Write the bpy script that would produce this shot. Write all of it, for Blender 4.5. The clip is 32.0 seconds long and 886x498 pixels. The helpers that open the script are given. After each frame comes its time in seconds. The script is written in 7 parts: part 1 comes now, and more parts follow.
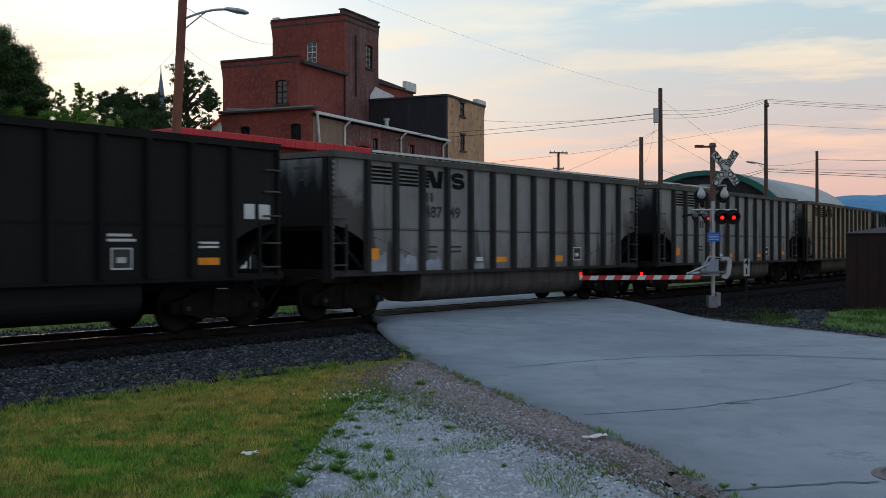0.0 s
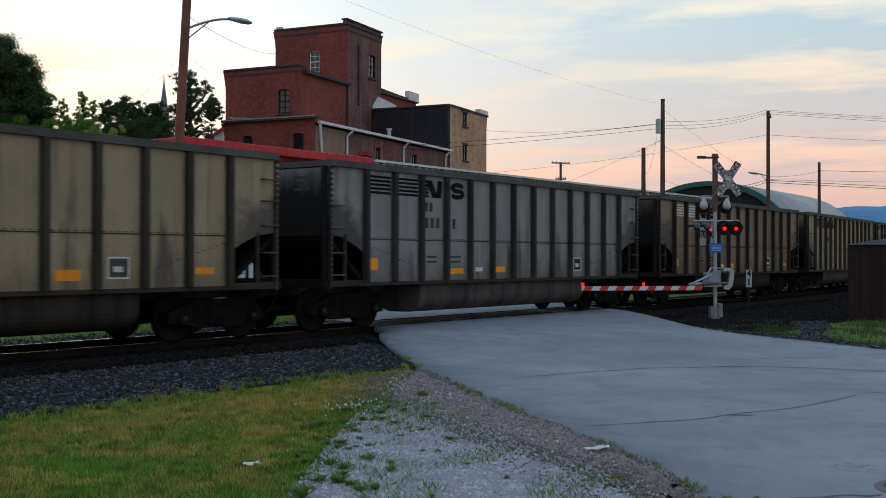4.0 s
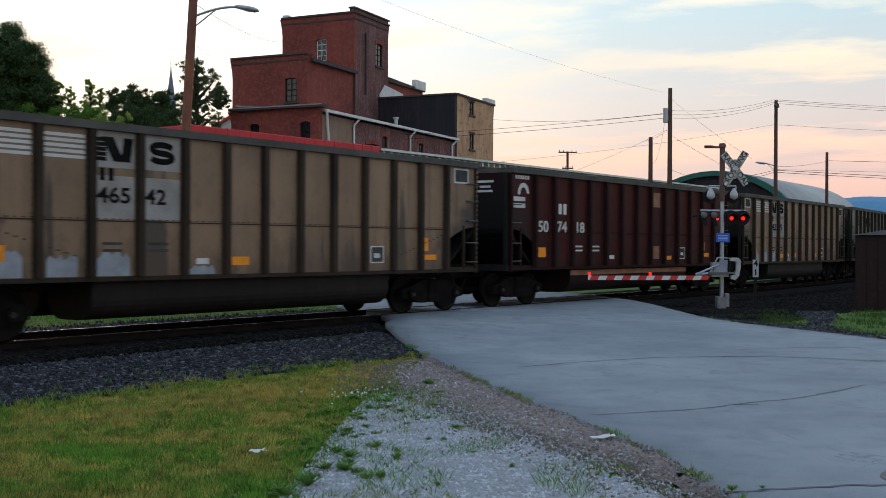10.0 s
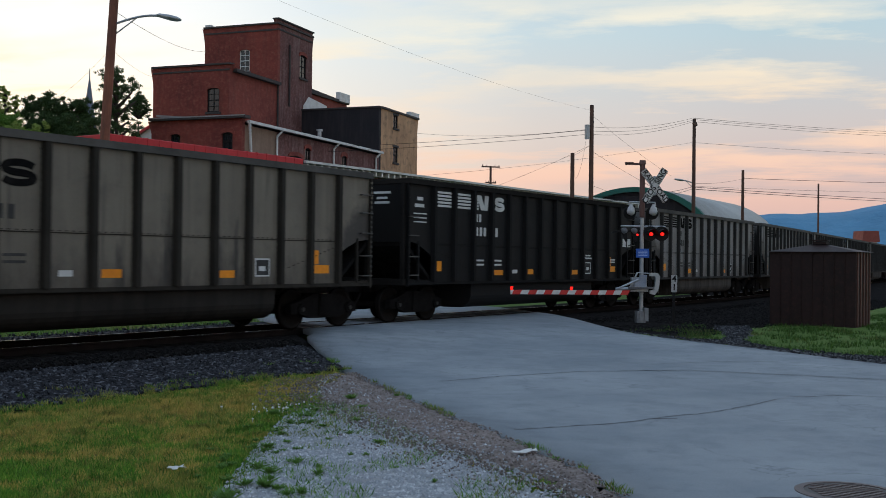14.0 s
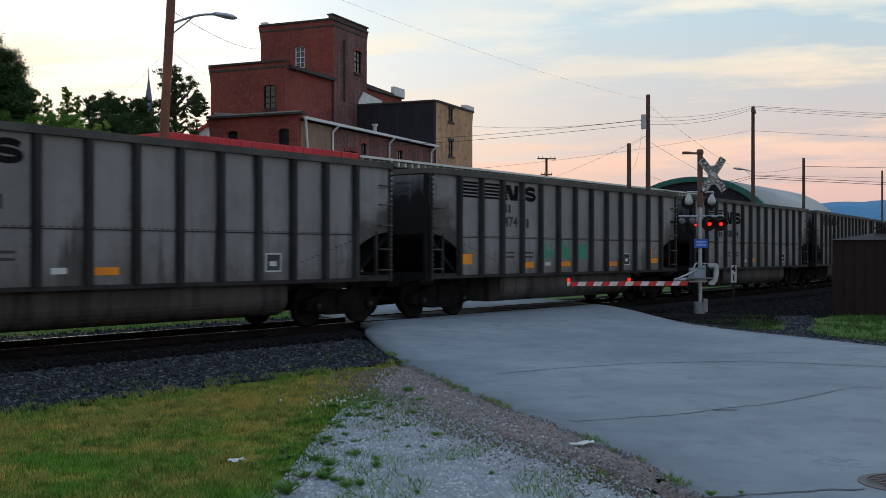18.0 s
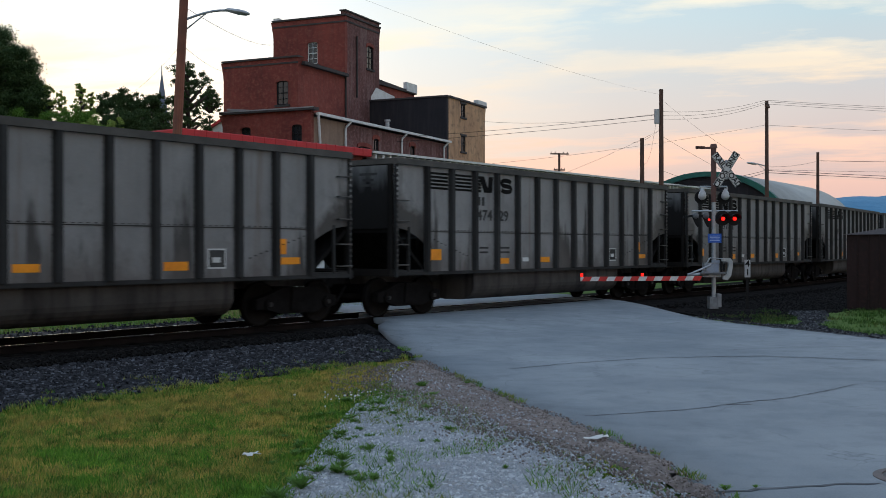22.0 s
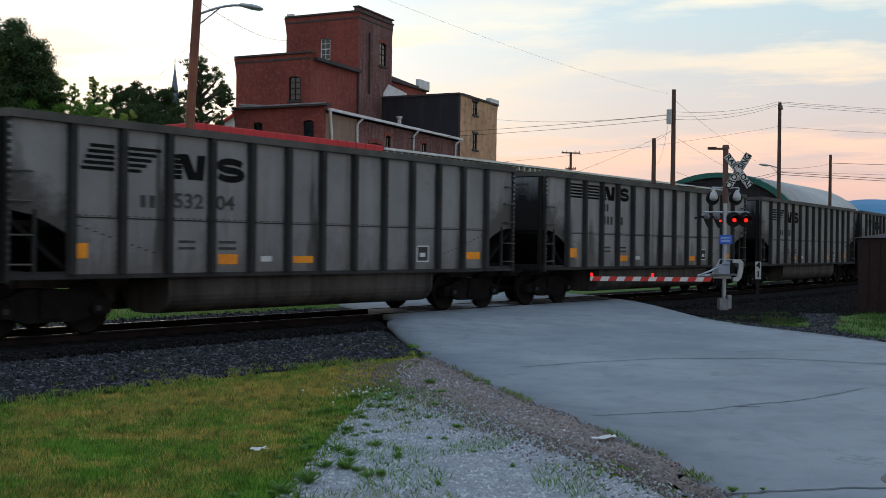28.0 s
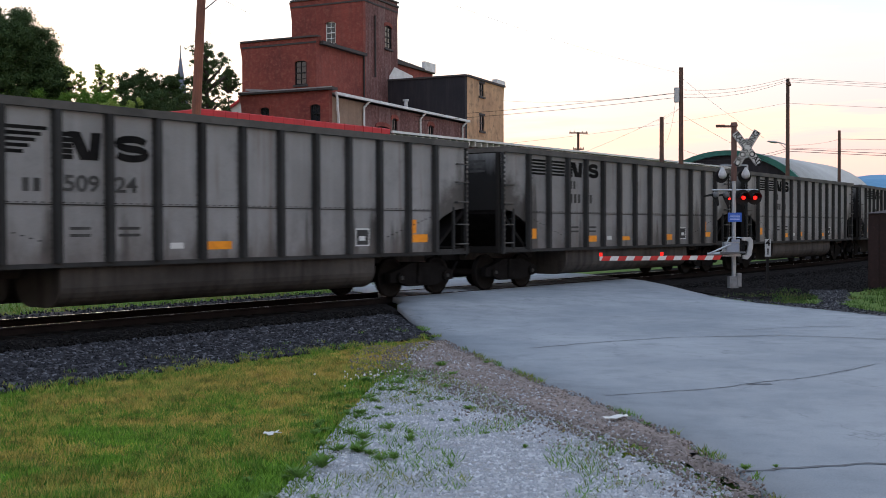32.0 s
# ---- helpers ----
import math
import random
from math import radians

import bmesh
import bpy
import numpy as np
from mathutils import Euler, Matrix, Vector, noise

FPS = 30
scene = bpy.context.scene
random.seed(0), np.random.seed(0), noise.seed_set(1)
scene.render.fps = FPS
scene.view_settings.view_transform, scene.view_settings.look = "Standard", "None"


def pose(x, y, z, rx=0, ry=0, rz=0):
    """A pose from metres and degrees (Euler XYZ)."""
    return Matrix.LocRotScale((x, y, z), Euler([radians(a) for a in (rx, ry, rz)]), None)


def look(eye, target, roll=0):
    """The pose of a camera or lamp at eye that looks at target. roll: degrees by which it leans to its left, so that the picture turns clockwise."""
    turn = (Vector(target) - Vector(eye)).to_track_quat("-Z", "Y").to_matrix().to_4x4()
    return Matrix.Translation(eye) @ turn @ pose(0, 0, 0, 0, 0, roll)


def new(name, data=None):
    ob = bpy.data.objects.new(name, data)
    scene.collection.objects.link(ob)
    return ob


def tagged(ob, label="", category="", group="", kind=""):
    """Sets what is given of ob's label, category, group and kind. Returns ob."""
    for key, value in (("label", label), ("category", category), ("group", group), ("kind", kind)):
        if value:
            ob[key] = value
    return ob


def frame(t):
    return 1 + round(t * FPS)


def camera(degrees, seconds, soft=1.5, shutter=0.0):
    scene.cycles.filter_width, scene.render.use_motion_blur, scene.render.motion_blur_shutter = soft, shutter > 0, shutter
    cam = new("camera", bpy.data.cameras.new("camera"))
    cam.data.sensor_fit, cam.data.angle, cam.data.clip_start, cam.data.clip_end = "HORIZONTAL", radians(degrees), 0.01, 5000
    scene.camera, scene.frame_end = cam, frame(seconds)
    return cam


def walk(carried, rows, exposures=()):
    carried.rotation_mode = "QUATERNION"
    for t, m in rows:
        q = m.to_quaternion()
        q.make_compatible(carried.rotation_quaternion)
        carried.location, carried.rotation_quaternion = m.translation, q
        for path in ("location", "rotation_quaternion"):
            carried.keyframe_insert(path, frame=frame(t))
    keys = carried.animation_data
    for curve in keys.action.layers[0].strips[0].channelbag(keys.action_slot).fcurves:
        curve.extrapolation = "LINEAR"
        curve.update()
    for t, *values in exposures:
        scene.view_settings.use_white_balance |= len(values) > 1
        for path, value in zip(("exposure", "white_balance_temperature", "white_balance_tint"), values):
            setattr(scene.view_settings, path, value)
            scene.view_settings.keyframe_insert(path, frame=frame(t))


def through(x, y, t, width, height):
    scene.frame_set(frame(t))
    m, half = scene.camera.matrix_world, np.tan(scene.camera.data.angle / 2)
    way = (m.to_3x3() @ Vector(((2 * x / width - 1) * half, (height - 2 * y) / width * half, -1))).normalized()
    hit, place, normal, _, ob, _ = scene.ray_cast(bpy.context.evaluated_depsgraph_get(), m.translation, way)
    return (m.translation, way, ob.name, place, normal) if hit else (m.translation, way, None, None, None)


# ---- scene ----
# World: y ahead of the first view, x right, z up; z = 0 is the top of the rail.
cam = camera(44.0, 32.0, soft=0.75, shutter=0.2)
PATH = [
    (0, 0.001, -0.004, 1.620, 89.934, 0.100, 0.000),
    (0.5, 0.001, 0.006, 1.629, 89.848, -0.072, -0.115),
    (1, 0.003, 0.003, 1.639, 90.272, 0.176, -0.354),
    (1.5, 0.004, -0.001, 1.631, 90.451, 0.167, -0.224),
    (2, 0.004, 0.009, 1.631, 90.488, 0.252, 0.096),
    (2.5, 0.006, -0.001, 1.627, 90.519, 0.316, 0.066),
    (3, -0.006, 0.004, 1.630, 90.150, -0.065, 0.156),
    (3.5, -0.005, 0.002, 1.630, 90.283, -0.065, 0.026),
    (5.5, -0.012, -0.011, 1.626, 90.611, -0.281, 0.486),
    (6, -0.008, 0.002, 1.621, 90.177, -0.273, 0.271),
    (6.5, -0.011, -0.001, 1.623, 89.717, -0.475, 0.390),
    (7, -0.005, 0.010, 1.621, 89.499, -0.565, 0.250),
    (7.5, -0.002, 0.001, 1.627, 89.617, -0.371, 0.468),
    (8, -0.015, -0.000, 1.622, 89.677, -0.286, 0.115),
    (8.5, -0.011, -0.001, 1.617, 89.688, -0.306, 0.673),
    (9, -0.012, 0.001, 1.629, 89.677, -0.457, 0.561),
    (9.5, -0.011, 0.001, 1.624, 89.619, -0.463, 0.747),
    (10, -0.006, -0.003, 1.625, 89.866, -0.285, 0.434),
    (10.5, -0.007, 0.001, 1.621, 89.547, -0.167, 0.361),
    (11, -0.006, 0.002, 1.626, 89.477, -0.277, 0.472),
    (11.5, 0.006, 0.003, 1.643, 90.784, -0.448, -0.204),
    (12, 0.011, 0.005, 1.628, 90.804, -0.364, -1.438),
    (12.5, 0.022, 0.008, 1.632, 90.933, -0.431, -3.961),
    (13, 0.005, 0.014, 1.635, 90.632, -0.676, -5.236),
    (13.5, -0.001, 0.006, 1.626, 90.500, -0.649, -4.706),
    (14, -0.015, 0.012, 1.637, 90.590, -0.693, -3.593),
    (14.5, -0.005, -0.003, 1.628, 91.170, -0.245, -2.295),
    (16.5, -0.004, 0.002, 1.629, 90.562, -0.157, -1.291),
    (17, -0.001, 0.007, 1.628, 90.335, -0.166, -1.087),
    (17.5, -0.000, 0.000, 1.628, 90.116, 0.095, -0.863),
    (18, 0.003, 0.001, 1.632, 90.212, -0.030, -0.627),
    (18.5, 0.001, -0.002, 1.625, 89.657, -0.087, -0.575),
    (19, -0.001, 0.006, 1.626, 89.635, -0.332, -0.391),
    (19.5, 0.001, -0.001, 1.617, 89.428, -0.316, -0.490),
    (20, -0.004, 0.008, 1.632, 89.570, -0.408, -0.398),
    (20.5, -0.005, 0.004, 1.629, 89.985, -0.247, -0.518),
    (21, -0.006, -0.007, 1.625, 90.092, -0.461, -0.190),
    (21.5, -0.007, -0.002, 1.619, 90.355, -0.431, -0.317),
    (22, -0.004, -0.003, 1.621, 89.986, 0.077, 0.036),
    (22.5, -0.012, 0.005, 1.633, 90.076, -0.130, 0.047),
    (23, -0.007, 0.003, 1.624, 90.202, -0.154, 0.123),
    (23.5, -0.007, -0.002, 1.624, 89.797, -0.342, 0.169),
    (24, -0.003, -0.000, 1.621, 89.639, -0.446, 0.310),
    (24.5, -0.007, 0.010, 1.624, 89.480, -0.571, 0.327),
    (25, -0.008, 0.007, 1.637, 89.883, -0.769, 0.359),
    (25.5, -0.005, 0.002, 1.627, 90.193, -0.656, 0.223),
    (27.5, -0.013, -0.002, 1.624, 89.769, -0.658, 0.678),
    (28, -0.003, -0.004, 1.623, 89.850, -0.706, 0.567),
    (28.5, -0.005, -0.003, 1.622, 89.838, -0.633, 0.585),
    (29, -0.006, -0.008, 1.616, 88.882, 0.620, 0.475),
    (29.5, -0.008, -0.005, 1.633, 88.104, 0.946, 1.328),
    (30, 0.004, 0.007, 1.629, 88.328, 0.627, 1.217),
    (30.5, -0.003, 0.004, 1.630, 88.640, 0.908, 1.258),
    (31, 0.011, 0.009, 1.609, 88.554, 0.002, 0.831),
    (31.5, -0.010, 0.012, 1.616, 88.629, 0.283, 0.754),
    (32, -0.009, 0.001, 1.622, 88.928, 0.195, 1.011),
]
EXPOSURES = [(0, -0.18, 6320, 9), (3, -0.15, 6300, 9), (5.5, -0.1, 6380, 9), (7, 0.0, 6400, 9), (9, 0.08, 6420, 9), (11, 0.05, 6420, 9), (12, -0.06, 6400, 9), (14.5, -0.2, 6320, 9), (17, -0.22, 6250, 9), (18.5, -0.08, 6270, 9), (20, 0.0, 6350, 9), (21.5, -0.06, 6380, 9), (24, 0.0, 6400, 9), (28.4, 0.0, 6430, 9), (29, 0.1, 6550, 11), (29.7, 0.5, 6800, 16), (32, 0.53, 6780, 17)]
walk(cam, [(t, pose(x, y, z, rx, ry, rz)) for t, x, y, z, rx, ry, rz in PATH], EXPOSURES)

# ---- sky and light: dusk, the sun just set behind the mill ----
SUN_AZ = radians(-24)
GLOW = Vector((math.sin(SUN_AZ), math.cos(SUN_AZ), 0.06)).normalized()


class Nodes:
    """Short notation for node trees."""

    def __init__(self, tree):
        self.t = tree
        tree.nodes.clear()

    def add(self, kind, ins=None, **props):
        n = self.t.nodes.new(kind)
        for k, v in props.items():
            setattr(n, k, v)
        for k, v in (ins or {}).items():
            if isinstance(v, bpy.types.NodeSocket):
                self.t.links.new(v, n.inputs[k])
            else:
                n.inputs[k].default_value = v
        return n

    def math(self, op, a, b=0.0, clamp=False):
        return self.add("ShaderNodeMath", {0: a, 1: b}, operation=op, use_clamp=clamp).outputs[0]

    def mix(self, f, a, b, mode="MIX"):
        n = self.add("ShaderNodeMix", {0: f, 6: a, 7: b}, data_type="RGBA", blend_type=mode)
        return n.outputs[2]

    def noise(self, vec, scale, detail=4.0, rough=0.55):
        return self.add("ShaderNodeTexNoise", {"Vector": vec, "Scale": scale, "Detail": detail, "Roughness": rough}).outputs[0]

    def ramp(self, f, *stops):
        n = self.add("ShaderNodeValToRGB", {0: f})
        el = n.color_ramp.elements
        while len(el) < len(stops):
            el.new(0.5)
        for e, (p, c) in zip(el, stops):
            e.position, e.color = p, (*c, 1) if len(c) == 3 else c
        return n.outputs[0]

    def scaled(self, vec, s):
        return self.add("ShaderNodeMapping", {"Vector": vec, "Scale": s}).outputs[0]


def grey(v):
    return (v, v, v)


def make_sky():
    world = bpy.data.worlds.new("dusk_sky")
    scene.world = world
    world.use_nodes = True
    n = Nodes(world.node_tree)
    d = n.add("ShaderNodeTexCoord").outputs["Generated"]
    sep = n.add("ShaderNodeSeparateXYZ", {0: d})
    up = n.math("MAXIMUM", sep.outputs[2], 0.0)
    toward = n.add("ShaderNodeVectorMath", {0: d, 1: GLOW}, operation="DOT_PRODUCT").outputs["Value"]
    near = n.math("MULTIPLY_ADD", toward, 0.5)
    near.node.inputs[2].default_value = 0.5
    # blue of the zenith to peach at the horizon
    base = n.ramp(up, (0.0, (0.70, 0.485, 0.465)), (0.07, (0.74, 0.55, 0.525)), (0.12, (0.72, 0.64, 0.62)), (0.20, (0.575, 0.715, 0.775)), (0.45, (0.50, 0.66, 0.89)), (0.9, (0.47, 0.63, 0.88)))
    glow = n.ramp(near, (0.86, grey(0)), (0.92, grey(0.15)), (0.96, grey(0.5)), (0.985, grey(1)))
    warm = n.ramp(up, (0.0, (1.30, 0.98, 0.66)), (0.10, (1.22, 1.08, 0.86)), (0.2, (1.15, 1.15, 1.12)), (0.6, (0.85, 0.95, 1.05)))
    col = n.mix(glow, base, warm)
    # streaks of lit cloud, drawn out along the horizon
    flat = n.add("ShaderNodeVectorMath", {0: d, 1: (0, 0, 0.12)}, operation="ADD").outputs[0]
    sp = n.add("ShaderNodeSeparateXYZ", {0: flat})
    cx = n.math("DIVIDE", sp.outputs[0], sp.outputs[2])
    cy = n.math("DIVIDE", sp.outputs[1], sp.outputs[2])
    plane = n.add("ShaderNodeCombineXYZ", {0: cx, 1: cy}).outputs[0]
    tilt = n.add("ShaderNodeMapping", {"Vector": plane, "Rotation": (0, 0, radians(16))}).outputs[0]
    c1 = n.noise(n.scaled(tilt, (0.5, 1.0, 1)), 1.35, 8, 0.6)
    c2 = n.noise(n.scaled(tilt, (0.35, 0.8, 1)), 1.0, 3, 0.5)
    cl = n.math("MULTIPLY", n.ramp(c1, (0.47, grey(0)), (0.58, grey(1))), n.ramp(c2, (0.36, grey(0)), (0.50, grey(1))))
    cl = n.math("MULTIPLY", cl, n.ramp(up, (0.02, grey(0)), (0.08, grey(0.9)), (0.3, grey(0.8)), (0.6, grey(0.2))))
    lit = n.ramp(up, (0.05, (1.05, 0.62, 0.50)), (0.10, (1.1, 0.74, 0.56)), (0.15, (1.15, 0.90, 0.64)), (0.20, (1.1, 1.0, 0.80)), (0.5, (0.7, 0.75, 0.8)))
    col = n.mix(cl, col, lit)
    nishita = n.add("ShaderNodeTexSky", sky_type="NISHITA", sun_disc=False, sun_elevation=radians(2), sun_rotation=SUN_AZ)
    bg = n.add("ShaderNodeBackground", {0: col, 1: 1.0})
    bg2 = n.add("ShaderNodeBackground", {0: nishita.outputs[0], 1: 0.015})
    both = n.add("ShaderNodeAddShader", {0: bg.outputs[0], 1: bg2.outputs[0]})
    n.add("ShaderNodeOutputWorld", {0: both.outputs[0]})


make_sky()
sun = new("sun", bpy.data.lights.new("sun", "SUN"))
sun.data.energy, sun.data.angle, sun.data.color = 0.5, radians(25), (1.0, 0.82, 0.62)
sun.matrix_world = look(GLOW * 100 + Vector((0, 0, 14)), (0, 0, 0))


# ---- materials ----
def material(name, *colours, rough=0.85, metal=0.0, fine=30.0, coarse=1.5, bump=0.3, streak=None, rnd=0.0, depth=0.01, spec=0.35, courses=False):
    """Base colours mixed at two scales, grain in the relief; streak = (colour, strength) runs down the faces."""
    m = bpy.data.materials.new(name)
    m.use_nodes = True
    n = Nodes(m.node_tree)
    o = n.add("ShaderNodeTexCoord").outputs["Object"]
    info = n.add("ShaderNodeObjectInfo")
    vec = n.add("ShaderNodeVectorMath", {0: o, 1: n.math("MULTIPLY", info.outputs["Random"], 37.0)}, operation="ADD").outputs[0]
    big = n.noise(vec, coarse, 4, 0.6)
    small = n.noise(vec, fine, 4, 0.65)
    a, b = colours[0], colours[1] if len(colours) > 1 else [c * 0.78 for c in colours[0]]
    col = n.mix(n.ramp(big, (0.36, grey(0)), (0.64, grey(1))), (*a, 1), (*b, 1))
    if len(colours) > 2:
        col = n.mix(n.ramp(small, (0.5, grey(0)), (0.68, grey(0.9))), col, (*colours[2], 1))
    col = n.mix(0.35, col, n.ramp(small, (0.2, grey(0.35)), (0.75, grey(1.0))), "MULTIPLY")
    if streak:
        run = n.noise(n.scaled(vec, (1.6, 1.6, 0.12)), 2.2, 5, 0.6)
        fac = n.math("MULTIPLY", n.ramp(run, (0.48, grey(0)), (0.70, grey(1))), streak[1])
        col = n.mix(fac, col, (*streak[0], 1))
    if rnd:
        v = n.math("MULTIPLY_ADD", info.outputs["Random"], rnd)
        v.node.inputs[2].default_value = 1 - rnd / 2
        col = n.add("ShaderNodeHueSaturation", {"Value": v, "Color": col}).outputs[0]
    if courses:
        br = n.add("ShaderNodeTexBrick", {"Vector": n.add("ShaderNodeMapping", {"Vector": o, "Rotation": (radians(90), 0, 0)}).outputs[0], "Scale": 1.0, "Mortar Size": 0.008, "Brick Width": 0.215, "Row Height": 0.075, "Color1": (1, 1, 1, 1), "Color2": (0.72, 0.70, 0.70, 1), "Mortar": (0.62, 0.62, 0.62, 1)})
        col = n.mix(0.7, col, br.outputs[0], "MULTIPLY")
    bp = n.add("ShaderNodeBump", {"Strength": bump, "Distance": depth, "Height": small})
    ro = n.math("MULTIPLY_ADD", big, 0.2)
    ro.node.inputs[2].default_value = rough - 0.1
    p = n.add("ShaderNodeBsdfPrincipled", {"Base Color": col, "Roughness": ro, "Metallic": metal, "Normal": bp.outputs[0], "Specular IOR Level": spec})
    n.add("ShaderNodeOutputMaterial", {0: p.outputs[0]})
    return m


def glowing(name, colour, strength):
    m = bpy.data.materials.new(name)
    m.use_nodes = True
    n = Nodes(m.node_tree)
    p = n.add("ShaderNodeBsdfPrincipled", {"Base Color": (*colour, 1), "Roughness": 0.25, "Emission Color": (*colour, 1), "Emission Strength": strength})
    n.add("ShaderNodeOutputMaterial", {0: p.outputs[0]})
    return m


M_BALLAST = material("ballast_stone", (0.026, 0.026, 0.03), (0.014, 0.014, 0.017), (0.07, 0.07, 0.078), fine=9, coarse=0.7, bump=0.8, depth=0.05, spec=0.1)
M_BALLAST_BLACK = material("near_black_ballast", (0.016, 0.0145, 0.014), (0.024, 0.0215, 0.0205), (0.045, 0.041, 0.039), fine=9, coarse=0.9, bump=0.8, depth=0.05, spec=0.0, rough=0.95)
M_RAIL = material("rail_steel", (0.022, 0.017, 0.015), (0.014, 0.0115, 0.011), fine=40, rough=0.9, spec=0.0)
M_RAILTOP = material("polished_rail_head", (0.75, 0.74, 0.72), rough=0.25, metal=1.0, fine=60, bump=0.05)
M_TIE = material("creosoted_timber", (0.018, 0.016, 0.014), (0.012, 0.011, 0.010), fine=25, coarse=3, bump=0.5, rnd=0.5, spec=0.0)
M_BRICK = material("red_brick", (0.31, 0.068, 0.047), (0.20, 0.045, 0.035), (0.30, 0.095, 0.068), fine=4, courses=True, coarse=0.28, bump=0.12, streak=((0.09, 0.034, 0.028), 0.3))
M_BRICK_OLD = material("weathered_painted_brick", (0.19, 0.075, 0.066), (0.13, 0.052, 0.047), (0.25, 0.14, 0.125), fine=5, coarse=0.5, bump=0.15, streak=((0.34, 0.25, 0.23), 0.4), courses=True)
M_COPING = material("dark_coping", (0.05, 0.045, 0.045), (0.08, 0.065, 0.06), fine=12, coarse=1)
M_BLACK_WALL = material("black_wall_coat", (0.016, 0.0145, 0.018), (0.026, 0.022, 0.026), fine=6, coarse=0.4, streak=((0.06, 0.05, 0.05), 0.3))
M_STUCCO = material("tan_stucco", (0.64, 0.385, 0.21), (0.49, 0.285, 0.16), (0.22, 0.14, 0.09), fine=1.8, coarse=0.5, streak=((0.15, 0.10, 0.07), 0.4))
M_WHITE = material("white_paint", (0.74, 0.74, 0.72), (0.62, 0.61, 0.58), fine=18, coarse=2, rough=0.6)
M_GLASS_DARK = material("dark_window_glass", (0.02, 0.022, 0.026), rough=0.15, fine=3, bump=0.02, spec=0.6)
M_REDROOF = material("red_sheet_roof", (0.58, 0.028, 0.034), (0.48, 0.026, 0.03), fine=15, coarse=1, rough=0.5)
M_GREYROOF = material("weathered_grey_roof", (0.34, 0.33, 0.31), (0.26, 0.25, 0.24), fine=10, coarse=1)
M_POLE = material("weathered_wood_pole", (0.15, 0.075, 0.05), (0.09, 0.055, 0.045), fine=22, coarse=1.5, bump=0.6, streak=((0.06, 0.045, 0.04), 0.5))
M_POLE_RED = material("reddish_weathered_pole", (0.27, 0.10, 0.06), (0.17, 0.07, 0.048), fine=22, coarse=1.2, bump=0.5, streak=((0.08, 0.045, 0.035), 0.5))
M_GALV = material("galvanised_steel", (0.46, 0.48, 0.50), (0.36, 0.38, 0.40), fine=25, coarse=4, rough=0.45, metal=0.6)
M_CABLE = material("weathered_cable", (0.05, 0.048, 0.05), rough=0.9, spec=0.0)
M_BLACK = material("black_paint", (0.010, 0.010, 0.011), (0.016, 0.0155, 0.0155), fine=20, rough=0.6, spec=0.15)
M_SHED = material("rusty_brown_sheet_metal", (0.030, 0.015, 0.0135), (0.021, 0.0122, 0.0112), (0.042, 0.019, 0.016), fine=10, coarse=1.2, rough=0.6, streak=((0.028, 0.016, 0.014), 0.5), spec=0.2)
M_GREEN = material("green_fascia_paint", (0.02, 0.14, 0.105), (0.018, 0.11, 0.085), fine=10, rough=0.5)
M_HILL = material("hazy_wooded_hill", (0.10, 0.265, 0.42), (0.078, 0.215, 0.36), fine=0.03, coarse=0.006, bump=0.5, depth=8)
M_BARK = material("bark", (0.07, 0.055, 0.045), (0.045, 0.036, 0.03), fine=14, coarse=2, bump=0.7)
M_LAMPGLOW = glowing("red_lamp_lens", (1.0, 0.018, 0.012), 1.15)
M_SIGNBLUE = material("blue_sign_sheet", (0.03, 0.13, 0.55), rough=0.45)
M_REDSTRIPE = material("red_reflective", (0.62, 0.04, 0.035), rough=0.4)


def island_material(name, a, b, rough=0.8):
    m = bpy.data.materials.new(name)
    m.use_nodes = True
    n = Nodes(m.node_tree)
    g = n.add("ShaderNodeNewGeometry")
    o = n.add("ShaderNodeTexCoord").outputs["Object"]
    col = n.mix(n.ramp(g.outputs["Random Per Island"], (0.0, grey(0)), (0.8, grey(0.28)), (1.0, grey(1))), (*a, 1), (*b, 1))
    col = n.mix(0.4, col, n.ramp(n.noise(o, 60, 3), (0.3, grey(0.5)), (0.7, grey(1.1))), "MULTIPLY")
    p = n.add("ShaderNodeBsdfPrincipled", {"Base Color": col, "Roughness": rough, "Specular IOR Level": 0.08})
    n.add("ShaderNodeOutputMaterial", {0: p.outputs[0]})
    return m


M_STONE = island_material("loose_stone", (0.014, 0.014, 0.0165), (0.15, 0.153, 0.17))
M_STONE_DARK = island_material("near_black_stone", (0.006, 0.0058, 0.0055), (0.03, 0.028, 0.027), 0.95)
M_PEBBLE = island_material("pale_limestone_chips", (0.33, 0.345, 0.365), (0.63, 0.65, 0.68))
M_PEBBLE_BROWN = island_material("brown_gravel", (0.15, 0.12, 0.108), (0.38, 0.335, 0.31))


def leaf_material(name, a, b, through=0.25):
    m = bpy.data.materials.new(name)
    m.use_nodes = True
    n = Nodes(m.node_tree)
    g = n.add("ShaderNodeNewGeometry")
    col = n.mix(g.outputs["Random Per Island"], (*a, 1), (*b, 1))
    p = n.add("ShaderNodeBsdfPrincipled", {"Base Color": col, "Roughness": 0.75, "Specular IOR Level": 0.2})
    t = n.add("ShaderNodeBsdfTranslucent", {0: col})
    s = n.add("ShaderNodeMixShader", {0: through, 1: p.outputs[0], 2: t.outputs[0]})
    n.add("ShaderNodeOutputMaterial", {0: s.outputs[0]})
    return m


